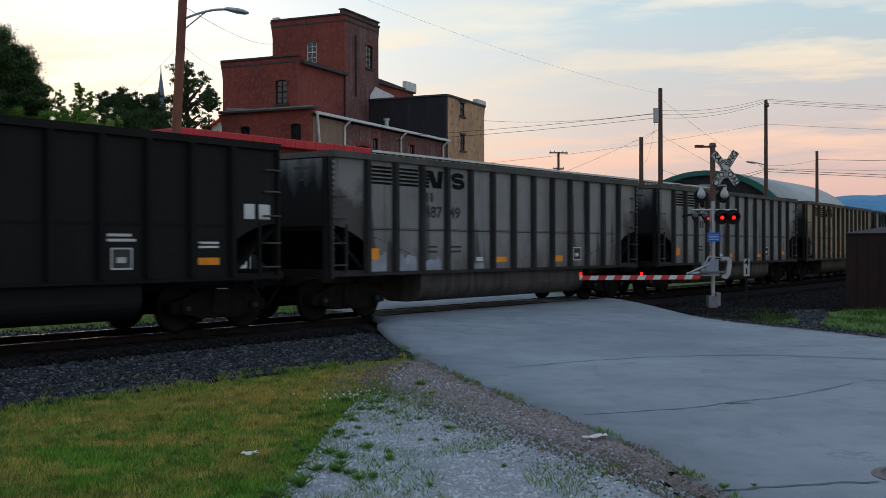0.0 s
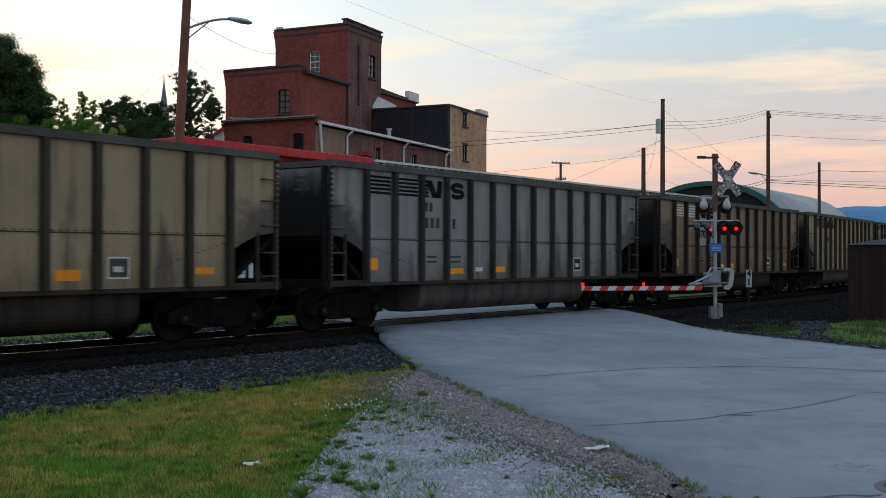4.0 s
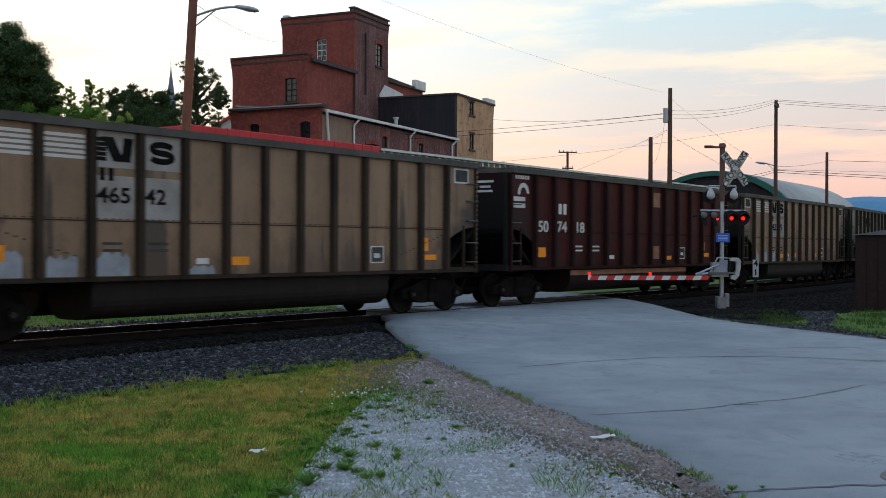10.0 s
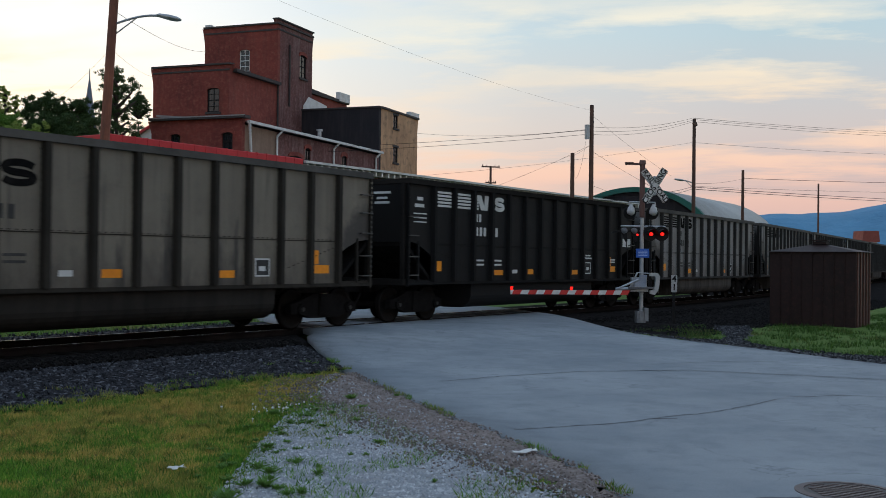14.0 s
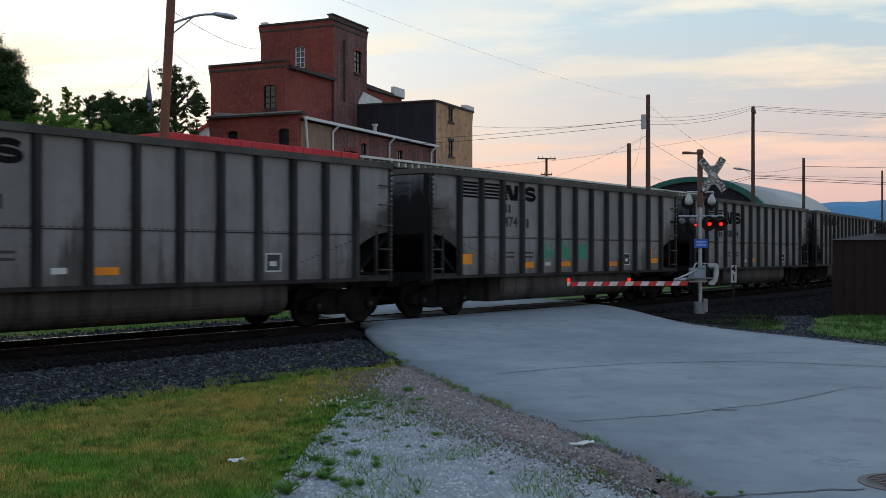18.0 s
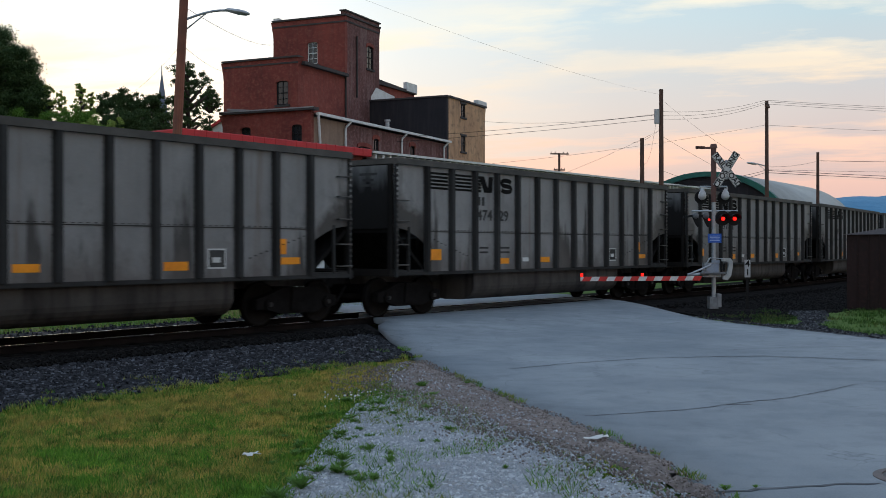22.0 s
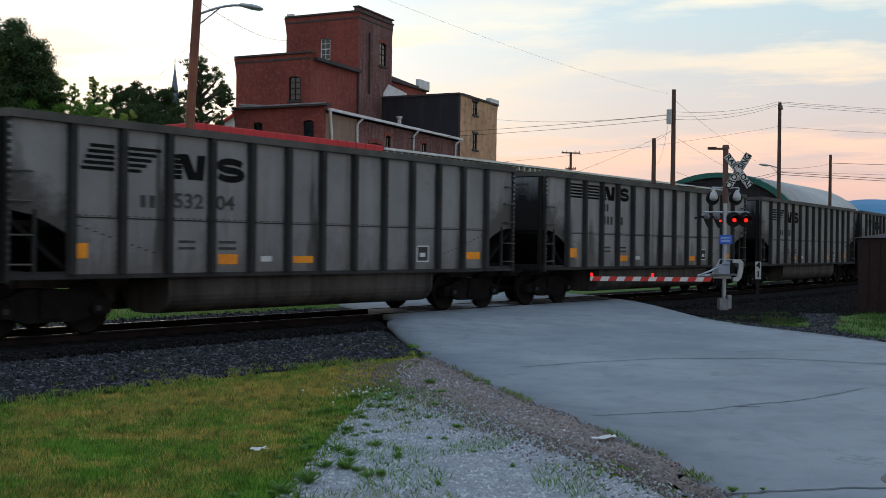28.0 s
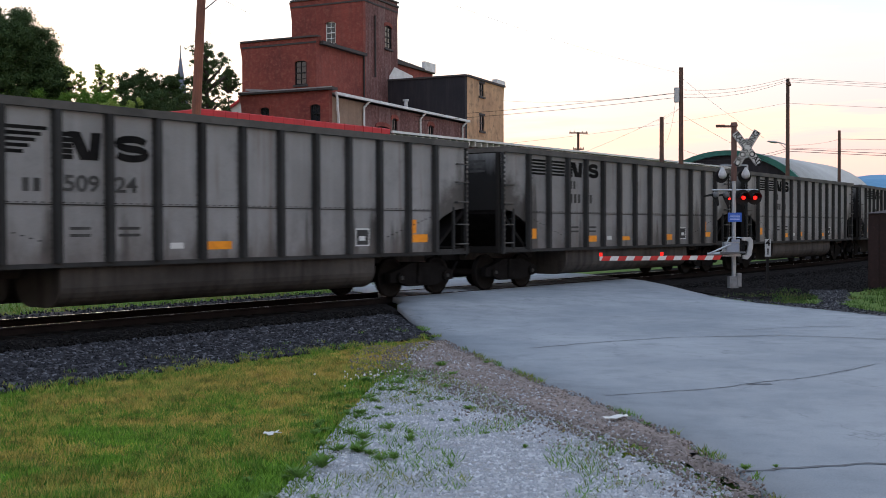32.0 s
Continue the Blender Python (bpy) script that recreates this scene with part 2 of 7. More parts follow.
M_LEAF_DARK = leaf_material("dark_foliage", (0.026, 0.05, 0.018), (0.072, 0.12, 0.04))
M_LEAF = leaf_material("green_foliage", (0.07, 0.17, 0.026), (0.17, 0.30, 0.05), 0.4)


# ---- mesh helpers ----
def box(bm, x0, x1, y0, y1, z0, z1):
    v = [bm.verts.new(p) for p in ((x0, y0, z0), (x1, y0, z0), (x1, y1, z0), (x0, y1, z0), (x0, y0, z1), (x1, y0, z1), (x1, y1, z1), (x0, y1, z1))]
    for f in ((3, 2, 1, 0), (4, 5, 6, 7), (0, 1, 5, 4), (1, 2, 6, 5), (2, 3, 7, 6), (3, 0, 4, 7)):
        bm.faces.new([v[i] for i in f])


def boxes(*dims):
    bm = bmesh.new()
    for d in dims:
        box(bm, *d)
    return bm


def prism(bm, pts, y0, y1):
    """The outline pts (x, z) drawn out from y0 to y1."""
    a = [bm.verts.new((x, y0, z)) for x, z in pts]
    b = [bm.verts.new((x, y1, z)) for x, z in pts]
    k = len(pts)
    bm.faces.new(a)
    bm.faces.new(b[::-1])
    for i in range(k):
        j = (i + 1) % k
        bm.faces.new((a[j], a[i], b[i], b[j]))


def slab(bm, pts, z0, z1):
    """The outline pts (x, y) drawn up from z0 to z1."""
    a = [bm.verts.new((x, y, z0)) for x, y in pts]
    b = [bm.verts.new((x, y, z1)) for x, y in pts]
    k = len(pts)
    bm.faces.new(a[::-1])
    bm.faces.new(b)
    for i in range(k):
        j = (i + 1) % k
        bm.faces.new((a[i], a[j], b[j], b[i]))


def tube(bm, a, b, r0, r1=None, seg=10):
    """A tapered round bar from a to b."""
    a, b = Vector(a), Vector(b)
    r1 = r0 if r1 is None else r1
    q = (b - a).to_track_quat("Z", "Y")
    ring = []
    for p, r in ((a, r0), (b, r1)):
        ring.append([bm.verts.new(p + q @ Vector((r * math.cos(i * 2 * math.pi / seg), r * math.sin(i * 2 * math.pi / seg), 0))) for i in range(seg)])
    for i in range(seg):
        j = (i + 1) % seg
        bm.faces.new((ring[0][i], ring[0][j], ring[1][j], ring[1][i]))
    bm.faces.new(ring[0][::-1])
    bm.faces.new(ring[1])


def tubes(*bars, seg=10):
    bm = bmesh.new()
    for b in bars:
        tube(bm, *b, seg=seg)
    return bm


def lathe(bm, profile, origin=(0, 0, 0), axis="Z", seg=16):
    """The profile (radius, height) turned about an axis."""
    rot = {"Z": Matrix(), "Y": Matrix.Rotation(radians(-90), 4, "X"), "X": Matrix.Rotation(radians(90), 4, "Y")}[axis]
    rings = []
    for r, h in profile:
        rings.append([bm.verts.new(Vector(origin) + rot @ Vector((max(r, 1e-4) * math.cos(i * 2 * math.pi / seg), max(r, 1e-4) * math.sin(i * 2 * math.pi / seg), h))) for i in range(seg)])
    for p, q in zip(rings, rings[1:]):
        for i in range(seg):
            j = (i + 1) % seg
            bm.faces.new((p[i], p[j], q[j], q[i]))
    bm.faces.new(rings[0][::-1])
    bm.faces.new(rings[-1])


def sweep(bm, pts, r, seg=5):
    """One round cable through the points."""
    rings = []
    for i, p in enumerate(pts):
        d = (pts[min(i + 1, len(pts) - 1)] - pts[max(i - 1, 0)]).normalized()
        q = d.to_track_quat("Z", "Y")
        rings.append([bm.verts.new(p + q @ Vector((r * math.cos(k * 2 * math.pi / seg), r * math.sin(k * 2 * math.pi / seg), 0))) for k in range(seg)])
    for a, b in zip(rings, rings[1:]):
        for i in range(seg):
            j = (i + 1) % seg
            bm.faces.new((a[i], a[j], b[j], b[i]))
    bm.faces.new(rings[0][::-1])
    bm.faces.new(rings[-1])


def mesh_of(name, bm, mat, smooth=False):
    bmesh.ops.recalc_face_normals(bm, faces=bm.faces)
    me = bpy.data.meshes.new(name)
    bm.to_mesh(me)
    bm.free()
    if mat:
        me.materials.append(mat)
    if smooth:
        for p in me.polygons:
            p.use_smooth = True
    return me


def part(name, bm, mat, parent=None, label="", smooth=False, at=None):
    data = bm if isinstance(bm, bpy.types.Mesh) else mesh_of(name, bm, mat, smooth)
    ob = new(name, data)
    if parent:
        ob.parent = parent
    if at is not None:
        ob.matrix_basis = at
    return tagged(ob, label) if label else ob


def thing(name, label, category, m=None, group="", kind=""):
    ob = new(name)
    ob.empty_display_size = 0.2
    if m is not None:
        ob.matrix_basis = m
    return tagged(ob, label, category, group, kind)


def structure(name, bm, mat, label, category, smooth=False):
    return tagged(part(name, bm, mat, None, "", smooth), label, category, "", "structure")


GLYPHS = {}


def lettering(text, size, mat, m, parent, name="lettering", bold=0.006):
    if (text, size, bold, mat.name) not in GLYPHS:
        cu = bpy.data.curves.new(name, "FONT")
        cu.body, cu.size, cu.align_x, cu.align_y, cu.extrude, cu.offset = text, size, "CENTER", "CENTER", 0.003, bold
        tmp = bpy.data.objects.new(name, cu)
        scene.collection.objects.link(tmp)
        dg = bpy.context.evaluated_depsgraph_get()
        me = bpy.data.meshes.new_from_object(tmp.evaluated_get(dg))
        bpy.data.objects.remove(tmp)
        me.materials.clear()
        me.materials.append(mat)
        GLYPHS[text, size, bold, mat.name] = me
    return part(name, GLYPHS[text, size, bold, mat.name], None, parent, at=m)


# ---- the plan: one track, straight past the crossing, then a gentle bend ----
HEAD, OFFSET, BEND_AT, BEND, BEND_TURN = radians(36.32), 17.62, 36.3, 0.0034, radians(5.45)
D0 = Vector((math.sin(HEAD), math.cos(HEAD), 0))
N0 = Vector((-D0.y, D0.x, 0))
GROUND = -0.22


def track(s, lat=0.0, z=0.0):
    """The place at s metres along the track and lat metres beyond it, and the heading there."""
    if s <= BEND_AT:
        return N0 * (OFFSET + lat) + D0 * s + Vector((0, 0, z)), HEAD
    a = min((s - BEND_AT) * BEND, BEND_TURN)
    rest = s - BEND_AT - a / BEND
    d = D0 * math.cos(a) + N0 * math.sin(a)
    nn = N0 * math.cos(a) - D0 * math.sin(a)
    p = N0 * OFFSET + D0 * BEND_AT + (D0 * math.sin(a) + N0 * (1 - math.cos(a))) / BEND + d * rest
    return p + nn * lat + Vector((0, 0, z)), HEAD - a


def along(stations, section, closed=True):
    """A strip with the cross section (lat, z) swept along the track."""
    bm = bmesh.new()
    rows = [[bm.verts.new(track(s, lat, z)[0]) for lat, z in section] for s in stations]
    k = len(section)
    for p, q in zip(rows, rows[1:]):
        for i in range(k if closed else k - 1):
            j = (i + 1) % k
            bm.faces.new((p[i], p[j], q[j], q[i]))
    if closed:
        bm.faces.new(rows[0][::-1])
        bm.faces.new(rows[-1])
    return bm


STATIONS = [-420, -200, -100, -50] + [-20 + 4 * i for i in range(30)] + [120, 160, 220, 320, 480, 640]


# ---- ground, road, ballast, rails ----
def lat_of(x, y):
    return N0.x * x + N0.y * y - OFFSET


LEFT_EDGE = [(1.0, -30), (2.0, 0), (2.2, 5), (2.08, 8.0), (1.80, 9.87), (1.30, 11.64), (0.62, 13.92), (0.05, 16.14), (-0.4, 18.2), (-1.05, 21.5), (-1.42, 23.6)]
RIGHT_EDGE = [(13.0, -30), (12.8, 0), (12.3, 10), (11.3, 14.5), (10.4, 17.6), (9.9, 19.2), (9.25, 20.6), (8.6, 22.6), (7.85, 24.7), (7.1, 26.6), (6.6, 29.0)]
ROAD_Y = list(range(-30, 30))
ROAD_L = [float(np.interp(y, [p[1] for p in LEFT_EDGE], [p[0] for p in LEFT_EDGE])) for y in ROAD_Y]
ROAD_R = [float(np.interp(y, [p[1] for p in RIGHT_EDGE], [p[0] for p in RIGHT_EDGE])) for y in ROAD_Y]


def ground_z(x, y):
    lat = lat_of(x, y)
    z = GROUND + 0.035 * noise.noise((x * 0.35, y * 0.35, 0)) + 0.012 * noise.noise((x * 2, y * 2, 3))
    if y < 40 and -0.2 < (x - np.interp(y, ROAD_Y, ROAD_L)) and x < np.interp(y, ROAD_Y, ROAD_R) - 0.1:
        z -= 0.1
    if -7 < lat < 7:
        z = min(z, GROUND - 0.05 * min(1, (7 - abs(lat)) / 1.0))
    return z


def worn_ground(n, o):
    """Drier turf in a band along the ballast."""
    x = n.add("ShaderNodeSeparateXYZ", {0: o}).outputs[0]
    lat = n.add("ShaderNodeVectorMath", {0: o, 1: (N0.x, N0.y, 0)}, operation="DOT_PRODUCT").outputs["Value"]
    off = n.math("ABSOLUTE", n.math("SUBTRACT", lat, OFFSET - 7.6))
    band = n.add("ShaderNodeMapRange", {0: off, 1: 0.2, 2: 1.9, 3: 0.13, 4: -0.03}).outputs[0]
    return n.math("SUBTRACT", band, n.math("MULTIPLY", n.add("ShaderNodeMapRange", {0: x, 1: 2.0, 2: 4.0, 3: 0.0, 4: 1.0}).outputs[0], 0.16))


def ground_material():
    m = bpy.data.materials.new("mown_grass")
    m.use_nodes = True
    n = Nodes(m.node_tree)
    o = n.add("ShaderNodeTexCoord").outputs["Object"]
    big, mid, small = n.noise(o, 0.75, 3), n.noise(o, 2.2, 4, 0.6), n.noise(o, 24, 5, 0.7)
    a = n.mix(n.ramp(mid, (0.35, grey(0)), (0.65, grey(1))), (0.07, 0.13, 0.022, 1), (0.12, 0.185, 0.04, 1))
    b = n.mix(n.ramp(mid, (0.35, grey(0)), (0.65, grey(1))), (0.19, 0.165, 0.05, 1), (0.23, 0.135, 0.06, 1))
    col = n.mix(n.ramp(n.math("ADD", big, worn_ground(n, o)), (0.46, grey(0)), (0.64, grey(0.9))), a, b)
    col = n.mix(0.6, col, n.ramp(small, (0.25, grey(0.3)), (0.7, grey(1.15))), "MULTIPLY")
    bp = n.add("ShaderNodeBump", {"Strength": 0.8, "Distance": 0.03, "Height": small})
    p = n.add("ShaderNodeBsdfPrincipled", {"Base Color": col, "Roughness": 0.95, "Normal": bp.outputs[0], "Specular IOR Level": 0.15})
    n.add("ShaderNodeOutputMaterial", {0: p.outputs[0]})
    return m


def asphalt_material():
    m = bpy.data.materials.new("worn_asphalt")
    m.use_nodes = True
    n = Nodes(m.node_tree)
    o = n.add("ShaderNodeTexCoord").outputs["Object"]
    big, mid, small = n.noise(o, 0.32, 5, 0.6), n.noise(o, 2.1, 5, 0.65), n.noise(o, 55, 4, 0.7)
    col = n.mix(n.ramp(big, (0.36, grey(0)), (0.64, grey(1))), (0.198, 0.222, 0.242, 1), (0.285, 0.307, 0.322, 1))
    col = n.mix(n.ramp(mid, (0.48, grey(0)), (0.72, grey(0.55))), col, (0.168, 0.187, 0.203, 1))
    # oil and tyre marks along the lanes, and darker patches
    lanes = n.noise(n.add("ShaderNodeMapping", {"Vector": o, "Rotation": (0, 0, 0.32), "Scale": (1.2, 0.22, 1.0)}).outputs[0], 0.8, 5, 0.6)
    col = n.mix(n.ramp(lanes, (0.52, grey(0)), (0.70, grey(0.2))), col, (0.172, 0.188, 0.205, 1))
    blot = n.noise(o, 0.9, 6, 0.7)
    col = n.mix(n.ramp(blot, (0.57, grey(0)), (0.68, grey(0.42))), col, (0.14, 0.152, 0.17, 1))
    # hairline crazing
    warp = n.add("ShaderNodeVectorMath", {0: o, 1: n.add("ShaderNodeTexNoise", {"Vector": o, "Scale": 1.6, "Detail": 4.0}).outputs[1]}, operation="ADD").outputs[0]
    net = n.add("ShaderNodeTexVoronoi", {"Vector": warp, "Scale": 0.55}, feature="DISTANCE_TO_EDGE").outputs[0]
    hair = n.math("MULTIPLY", n.ramp(net, (0.0, grey(1)), (0.010, grey(0))), n.ramp(big, (0.46, grey(0)), (0.56, grey(0.6))))
    col = n.mix(hair, col, (0.12, 0.13, 0.145, 1))
    col = n.mix(0.5, col, n.ramp(small, (0.25, grey(0.55)), (0.75, grey(1.2))), "MULTIPLY")
    bp = n.add("ShaderNodeBump", {"Strength": 0.5, "Distance": 0.008, "Height": small})
    p = n.add("ShaderNodeBsdfPrincipled", {"Base Color": col, "Roughness": n.ramp(mid, (0.3, grey(0.72)), (0.7, grey(0.9))), "Normal": bp.outputs[0], "Specular IOR Level": 0.3})
    n.add("ShaderNodeOutputMaterial", {0: p.outputs[0]})
    return m


M_GROUND, M_ROAD = ground_material(), asphalt_material()
M_GRAVEL = material("pale_limestone_gravel", (0.42, 0.43, 0.445), (0.29, 0.285, 0.282), (0.56, 0.57, 0.58), fine=13, coarse=1.7, bump=0.9, depth=0.04)
M_DIRT = material("brown_dirt_shoulder", (0.225, 0.172, 0.15), (0.16, 0.128, 0.115), (0.31, 0.265, 0.245), fine=18, coarse=1.5, bump=0.8, depth=0.03)


def axis_steps(lo, hi, fine, far):
    a = list(np.arange(lo, hi + fine / 2, fine))
    out, d = [], fine
    x = lo
    while x > -far:
        d *= 1.5
        x -= d
        out.append(x)
    res = sorted(out) + a
    x, d = hi, fine
    while x < far:
        d *= 1.5
        x += d
        res.append(x)
    return [float(v) for v in res]


def build_ground():
    xs, ys = axis_steps(-14, 22, 0.5, 4000), axis_steps(-2, 40, 0.5, 4000)
    verts = [(x, y, ground_z(x, y)) for y in ys for x in xs]
    w = len(xs)
    faces = [(j * w + i, j * w + i + 1, (j + 1) * w + i + 1, (j + 1) * w + i) for j in range(len(ys) - 1) for i in range(w - 1)]
    me = bpy.data.meshes.new("ground")
    me.from_pydata(verts, [], faces)
    me.materials.append(M_GROUND)
    me.polygons.foreach_set("use_smooth", [True] * len(me.polygons))
    tagged(new("ground", me), "mown grass with brown dry patches beside the railway", "ground", "", "structure")


build_ground()

def road_z(x, y):
    lat = abs(lat_of(x, y))
    t = min(1, max(0, (6.5 - lat) / 4.7))
    return GROUND + 0.02 + 0.185 * t * t * (3 - 2 * t)


def road_strip(name, rows, across, label):
    bm = bmesh.new()
    grid = []
    for (ax, ay), (bx, by) in rows:
        line = []
        for i in range(across + 1):
            f = i / across
            x, y = ax + (bx - ax) * f, ay + (by - ay) * f
            line.append(bm.verts.new((x, y, road_z(x, y))))
        grid.append([bm.verts.new((ax, ay, road_z(ax, ay) - 0.12))] + line + [bm.verts.new((bx, by, road_z(bx, by) - 0.12))])
    for p, q in zip(grid, grid[1:]):
        for i in range(len(p) - 1):
            bm.faces.new((p[i], p[i + 1], q[i + 1], q[i]))
    return structure(name, bm, M_ROAD, label, "road", True)


def finer(rows, k=3):
    out = []
    for (a, b), (c, d) in zip(rows, rows[1:]):
        for i in range(k):
            f = i / k
            out.append(((a[0] + (c[0] - a[0]) * f, a[1] + (c[1] - a[1]) * f), (b[0] + (d[0] - b[0]) * f, b[1] + (d[1] - b[1]) * f)))
    return out + [rows[-1]]


def flat2(p):
    return (p[0].x, p[0].y)


near_rows = list(zip(LEFT_EDGE, RIGHT_EDGE)) + [(flat2(track(19.2, -1.9)), flat2(track(30.9, -1.9))), (flat2(track(20.0, -0.84)), flat2(track(31.8, -0.84)))]
road_strip("road", finer(near_rows), 14, "worn grey cracked asphalt road running to the level crossing")
road_strip("road_crossing_panel", finer([(flat2(track(20.1, -0.66)), flat2(track(31.9, -0.66))), (flat2(track(21.2, 0.66)), flat2(track(33.1, 0.66)))]), 10, "asphalt infill between the two rails at the crossing")
far_rows = [(flat2(track(21.4, 0.84)), flat2(track(33.2, 0.84))), (flat2(track(24, 4)), flat2(track(36, 4))), (flat2(track(28, 8.5)), flat2(track(40, 8.5))), (flat2(track(30, 11)), flat2(track(43, 11))), (flat2(track(36, 18)), flat2(track(50, 18)))]
road_strip("road_beyond", finer(far_rows), 8, "grey asphalt road on beyond the railway crossing")
street = along([-200, -60, -20, 0, 10, 20, 29.9], [(11, GROUND - 0.1), (11, GROUND + 0.03), (18, GROUND + 0.03), (18, GROUND - 0.1)])
structure("street", street, M_ROAD, "pale grey street running beside the railway", "road")

# ballast bed in two runs, cut off askew by the road
def bed(stations, section, cut_at=None):
    bm = bmesh.new()
    rows = []
    for k, st in enumerate(stations):
        skew = 0.89 if k == cut_at else 0.0
        rows.append([bm.verts.new(track(st + skew * lat, lat, z)[0]) for lat, z in section])
    m = len(section)
    for p, q in zip(rows, rows[1:]):
        for i in range(m):
            j = (i + 1) % m
            bm.faces.new((p[i], p[j], q[j], q[i]))
    bm.faces.new(rows[0][::-1])
    bm.faces.new(rows[-1])
    return bm


left_run = [s for s in STATIONS if s < 12] + [20.5]
right_run = [33.2] + [s for s in STATIONS if s > 41]
INNER = [(-2.9, -0.3), (-2.75, -0.205), (-2.3, -0.17), (-1.5, -0.15), (1.5, -0.15), (2.3, -0.17), (2.75, -0.205), (2.9, -0.3)]
structure("ballast_bed", bed(left_run, [(-5.6, -0.34), (-5.6, GROUND), (-2.6, -0.212), (2.6, -0.212), (4.2, GROUND), (4.2, -0.34)], len(left_run) - 1), M_BALLAST, "dark grey crushed stone ballast along the track", "ballast")
structure("ballast_bed_beyond_road", bed(right_run, [(-8.2, -0.34), (-8.0, GROUND + 0.01), (-2.6, -0.205), (2.6, -0.212), (4.2, GROUND), (4.2, -0.34)], 0), M_BALLAST_BLACK, "black ballast beyond the crossing", "ballast")
# near-black bed along the rails: the train's shade is painted into its colour
for run, cut in ((left_run, len(left_run) - 1), (right_run, 0)):
    structure("track_bed", bed(run, INNER, cut), M_BALLAST_BLACK, "black ballast under the rails", "ballast")


def build_stones():
    """Loose stones on the ballast that lies open to view."""
    rng = np.random.default_rng(4)
    shapes = []
    for k in range(6):
        v = np.array([(1, 1, 1), (1, -1, -1), (-1, 1, -1), (-1, -1, 1), (1.2, 0.1, -0.2), (-0.3, 1.1, 0.2), (0.1, -0.2, 1.1)], float) * rng.uniform(0.6, 1.1, (7, 3))
        bm = bmesh.new()
        for p in v:
            bm.verts.new(p)
        bmesh.ops.convex_hull(bm, input=bm.verts)
        bm.verts.ensure_lookup_table()
        used = [x for x in bm.verts if x.link_faces]
        idx = {x: i for i, x in enumerate(used)}
        shapes.append((np.array([x.co[:] for x in used]), [tuple(idx[x] for x in f.verts) for f in bm.faces]))
        bm.free()
    def scatter(verts, faces, count, s0, s1, l0, l1, z):
        for _ in range(count):
            s, lat = rng.uniform(s0, s1), rng.uniform(l0, l1)
            if 20.2 + 0.89 * lat < s < 33.5 + 0.89 * lat:
                continue
            p = np.array(track(float(s), float(lat))[0][:])
            zz = GROUND + 0.008 if lat < -3.4 else z
            sv, sf = shapes[rng.integers(6)]
            a = rng.uniform(0, 6.28)
            r = rng.uniform(0.012, 0.032)
            c, sn = math.cos(a), math.sin(a)
            q = sv * r
            q = np.stack([q[:, 0] * c - q[:, 1] * sn, q[:, 0] * sn + q[:, 1] * c, q[:, 2]], 1) + p + (0, 0, zz)
            base = len(verts)
            verts.extend(map(tuple, q))
            faces.extend(tuple(base + i for i in f) for f in sf)

    for name, mat, label, runs in (
        ("loose_ballast", M_STONE, "loose angular grey ballast stones", ((36000, -1, 19.2, -6.2, -2.5, -0.20), (1500, 0, 23, 2.5, 4.4, -0.20))),
        ("coal_dusted_ballast", M_STONE_DARK, "black stones beside the rails", ((5000, 0, 22, -2.7, -1.4, -0.165), (14000, 27, 62, -8.2, -1.5, -0.19))),
    ):
        verts, faces = [], []
        for run in runs:
            scatter(verts, faces, *run)
        me = bpy.data.meshes.new(name)
        me.from_pydata(verts, [], faces)
        me.materials.append(mat)
        tagged(new(name, me), label, "ballast", "", "stuff")


build_stones()


def build_track():
    for side, lat in (("near", -0.7525), ("far", 0.7525)):
        sec = [(lat - 0.07, -0.18), (lat - 0.07, -0.165), (lat - 0.012, -0.14), (lat - 0.012, -0.045), (lat - 0.036, -0.035), (lat - 0.036, -0.006), (lat + 0.036, -0.006), (lat + 0.036, -0.035), (lat + 0.012, -0.045), (lat + 0.012, -0.14), (lat + 0.07, -0.165), (lat + 0.07, -0.18)]
        rail = tagged(part("rail", along(STATIONS, sec), M_RAIL), "rusty steel rail with a polished running top", "rail", "rails of the track")
        part("running_top", along(STATIONS, [(lat - 0.034, -0.006), (lat - 0.03, 0.0), (lat + 0.03, 0.0), (lat + 0.034, -0.006)]), M_RAILTOP, rail, "shiny worn running surface")
    tie = mesh_of("tie", boxes((-1.3, 1.3, -0.11, 0.11, -0.33, -0.135)), M_TIE)
    bed = thing("track_ties", "row of dark creosoted timber ties under the rails", "railway ties")
    for i in range(150):
        s = -14 + 0.53 * i
        if 17.6 < s < 34.5:
            continue
        p, h = track(s)
        part("tie", tie, None, bed, at=Matrix.Translation(p) @ Matrix.Rotation(-h, 4, "Z"))


build_track()


# ---- gravel pull-off, dirt shoulder, cracks, grass ----
def inside(pts, x, y):
    hit = False
    for (x0, y0), (x1, y1) in zip(pts, pts[1:] + pts[:1]):
        if (y0 > y) != (y1 > y) and x < (x1 - x0) * (y - y0) / (y1 - y0) + x0:
            hit = not hit
    return hit


DIRT_LEFT = [(-0.55, 17.0), (-0.75, 15.6), (-0.70, 14.3), (-0.35, 13.3), (0.20, 12.05), (0.62, 10.8), (1.26, 9.6), (1.72, 8.7), (1.92, 8.0), (2.0, 4.0), (1.9, 0.0)]
GRAVEL = [(-0.45, 13.9), (-0.85, 13.5), (-1.02, 12.8), (-1.10, 11.2), (-1.16, 9.9), (-1.20, 8.5), (-1.30, 6.5), (-2.2, 3.0), (-4, -1.0), (1.8, -1.0), (1.75, 4.0), (1.62, 8.0), (1.05, 9.6), (0.62, 10.8), (0.35, 12.05), (-0.1, 13.3)]


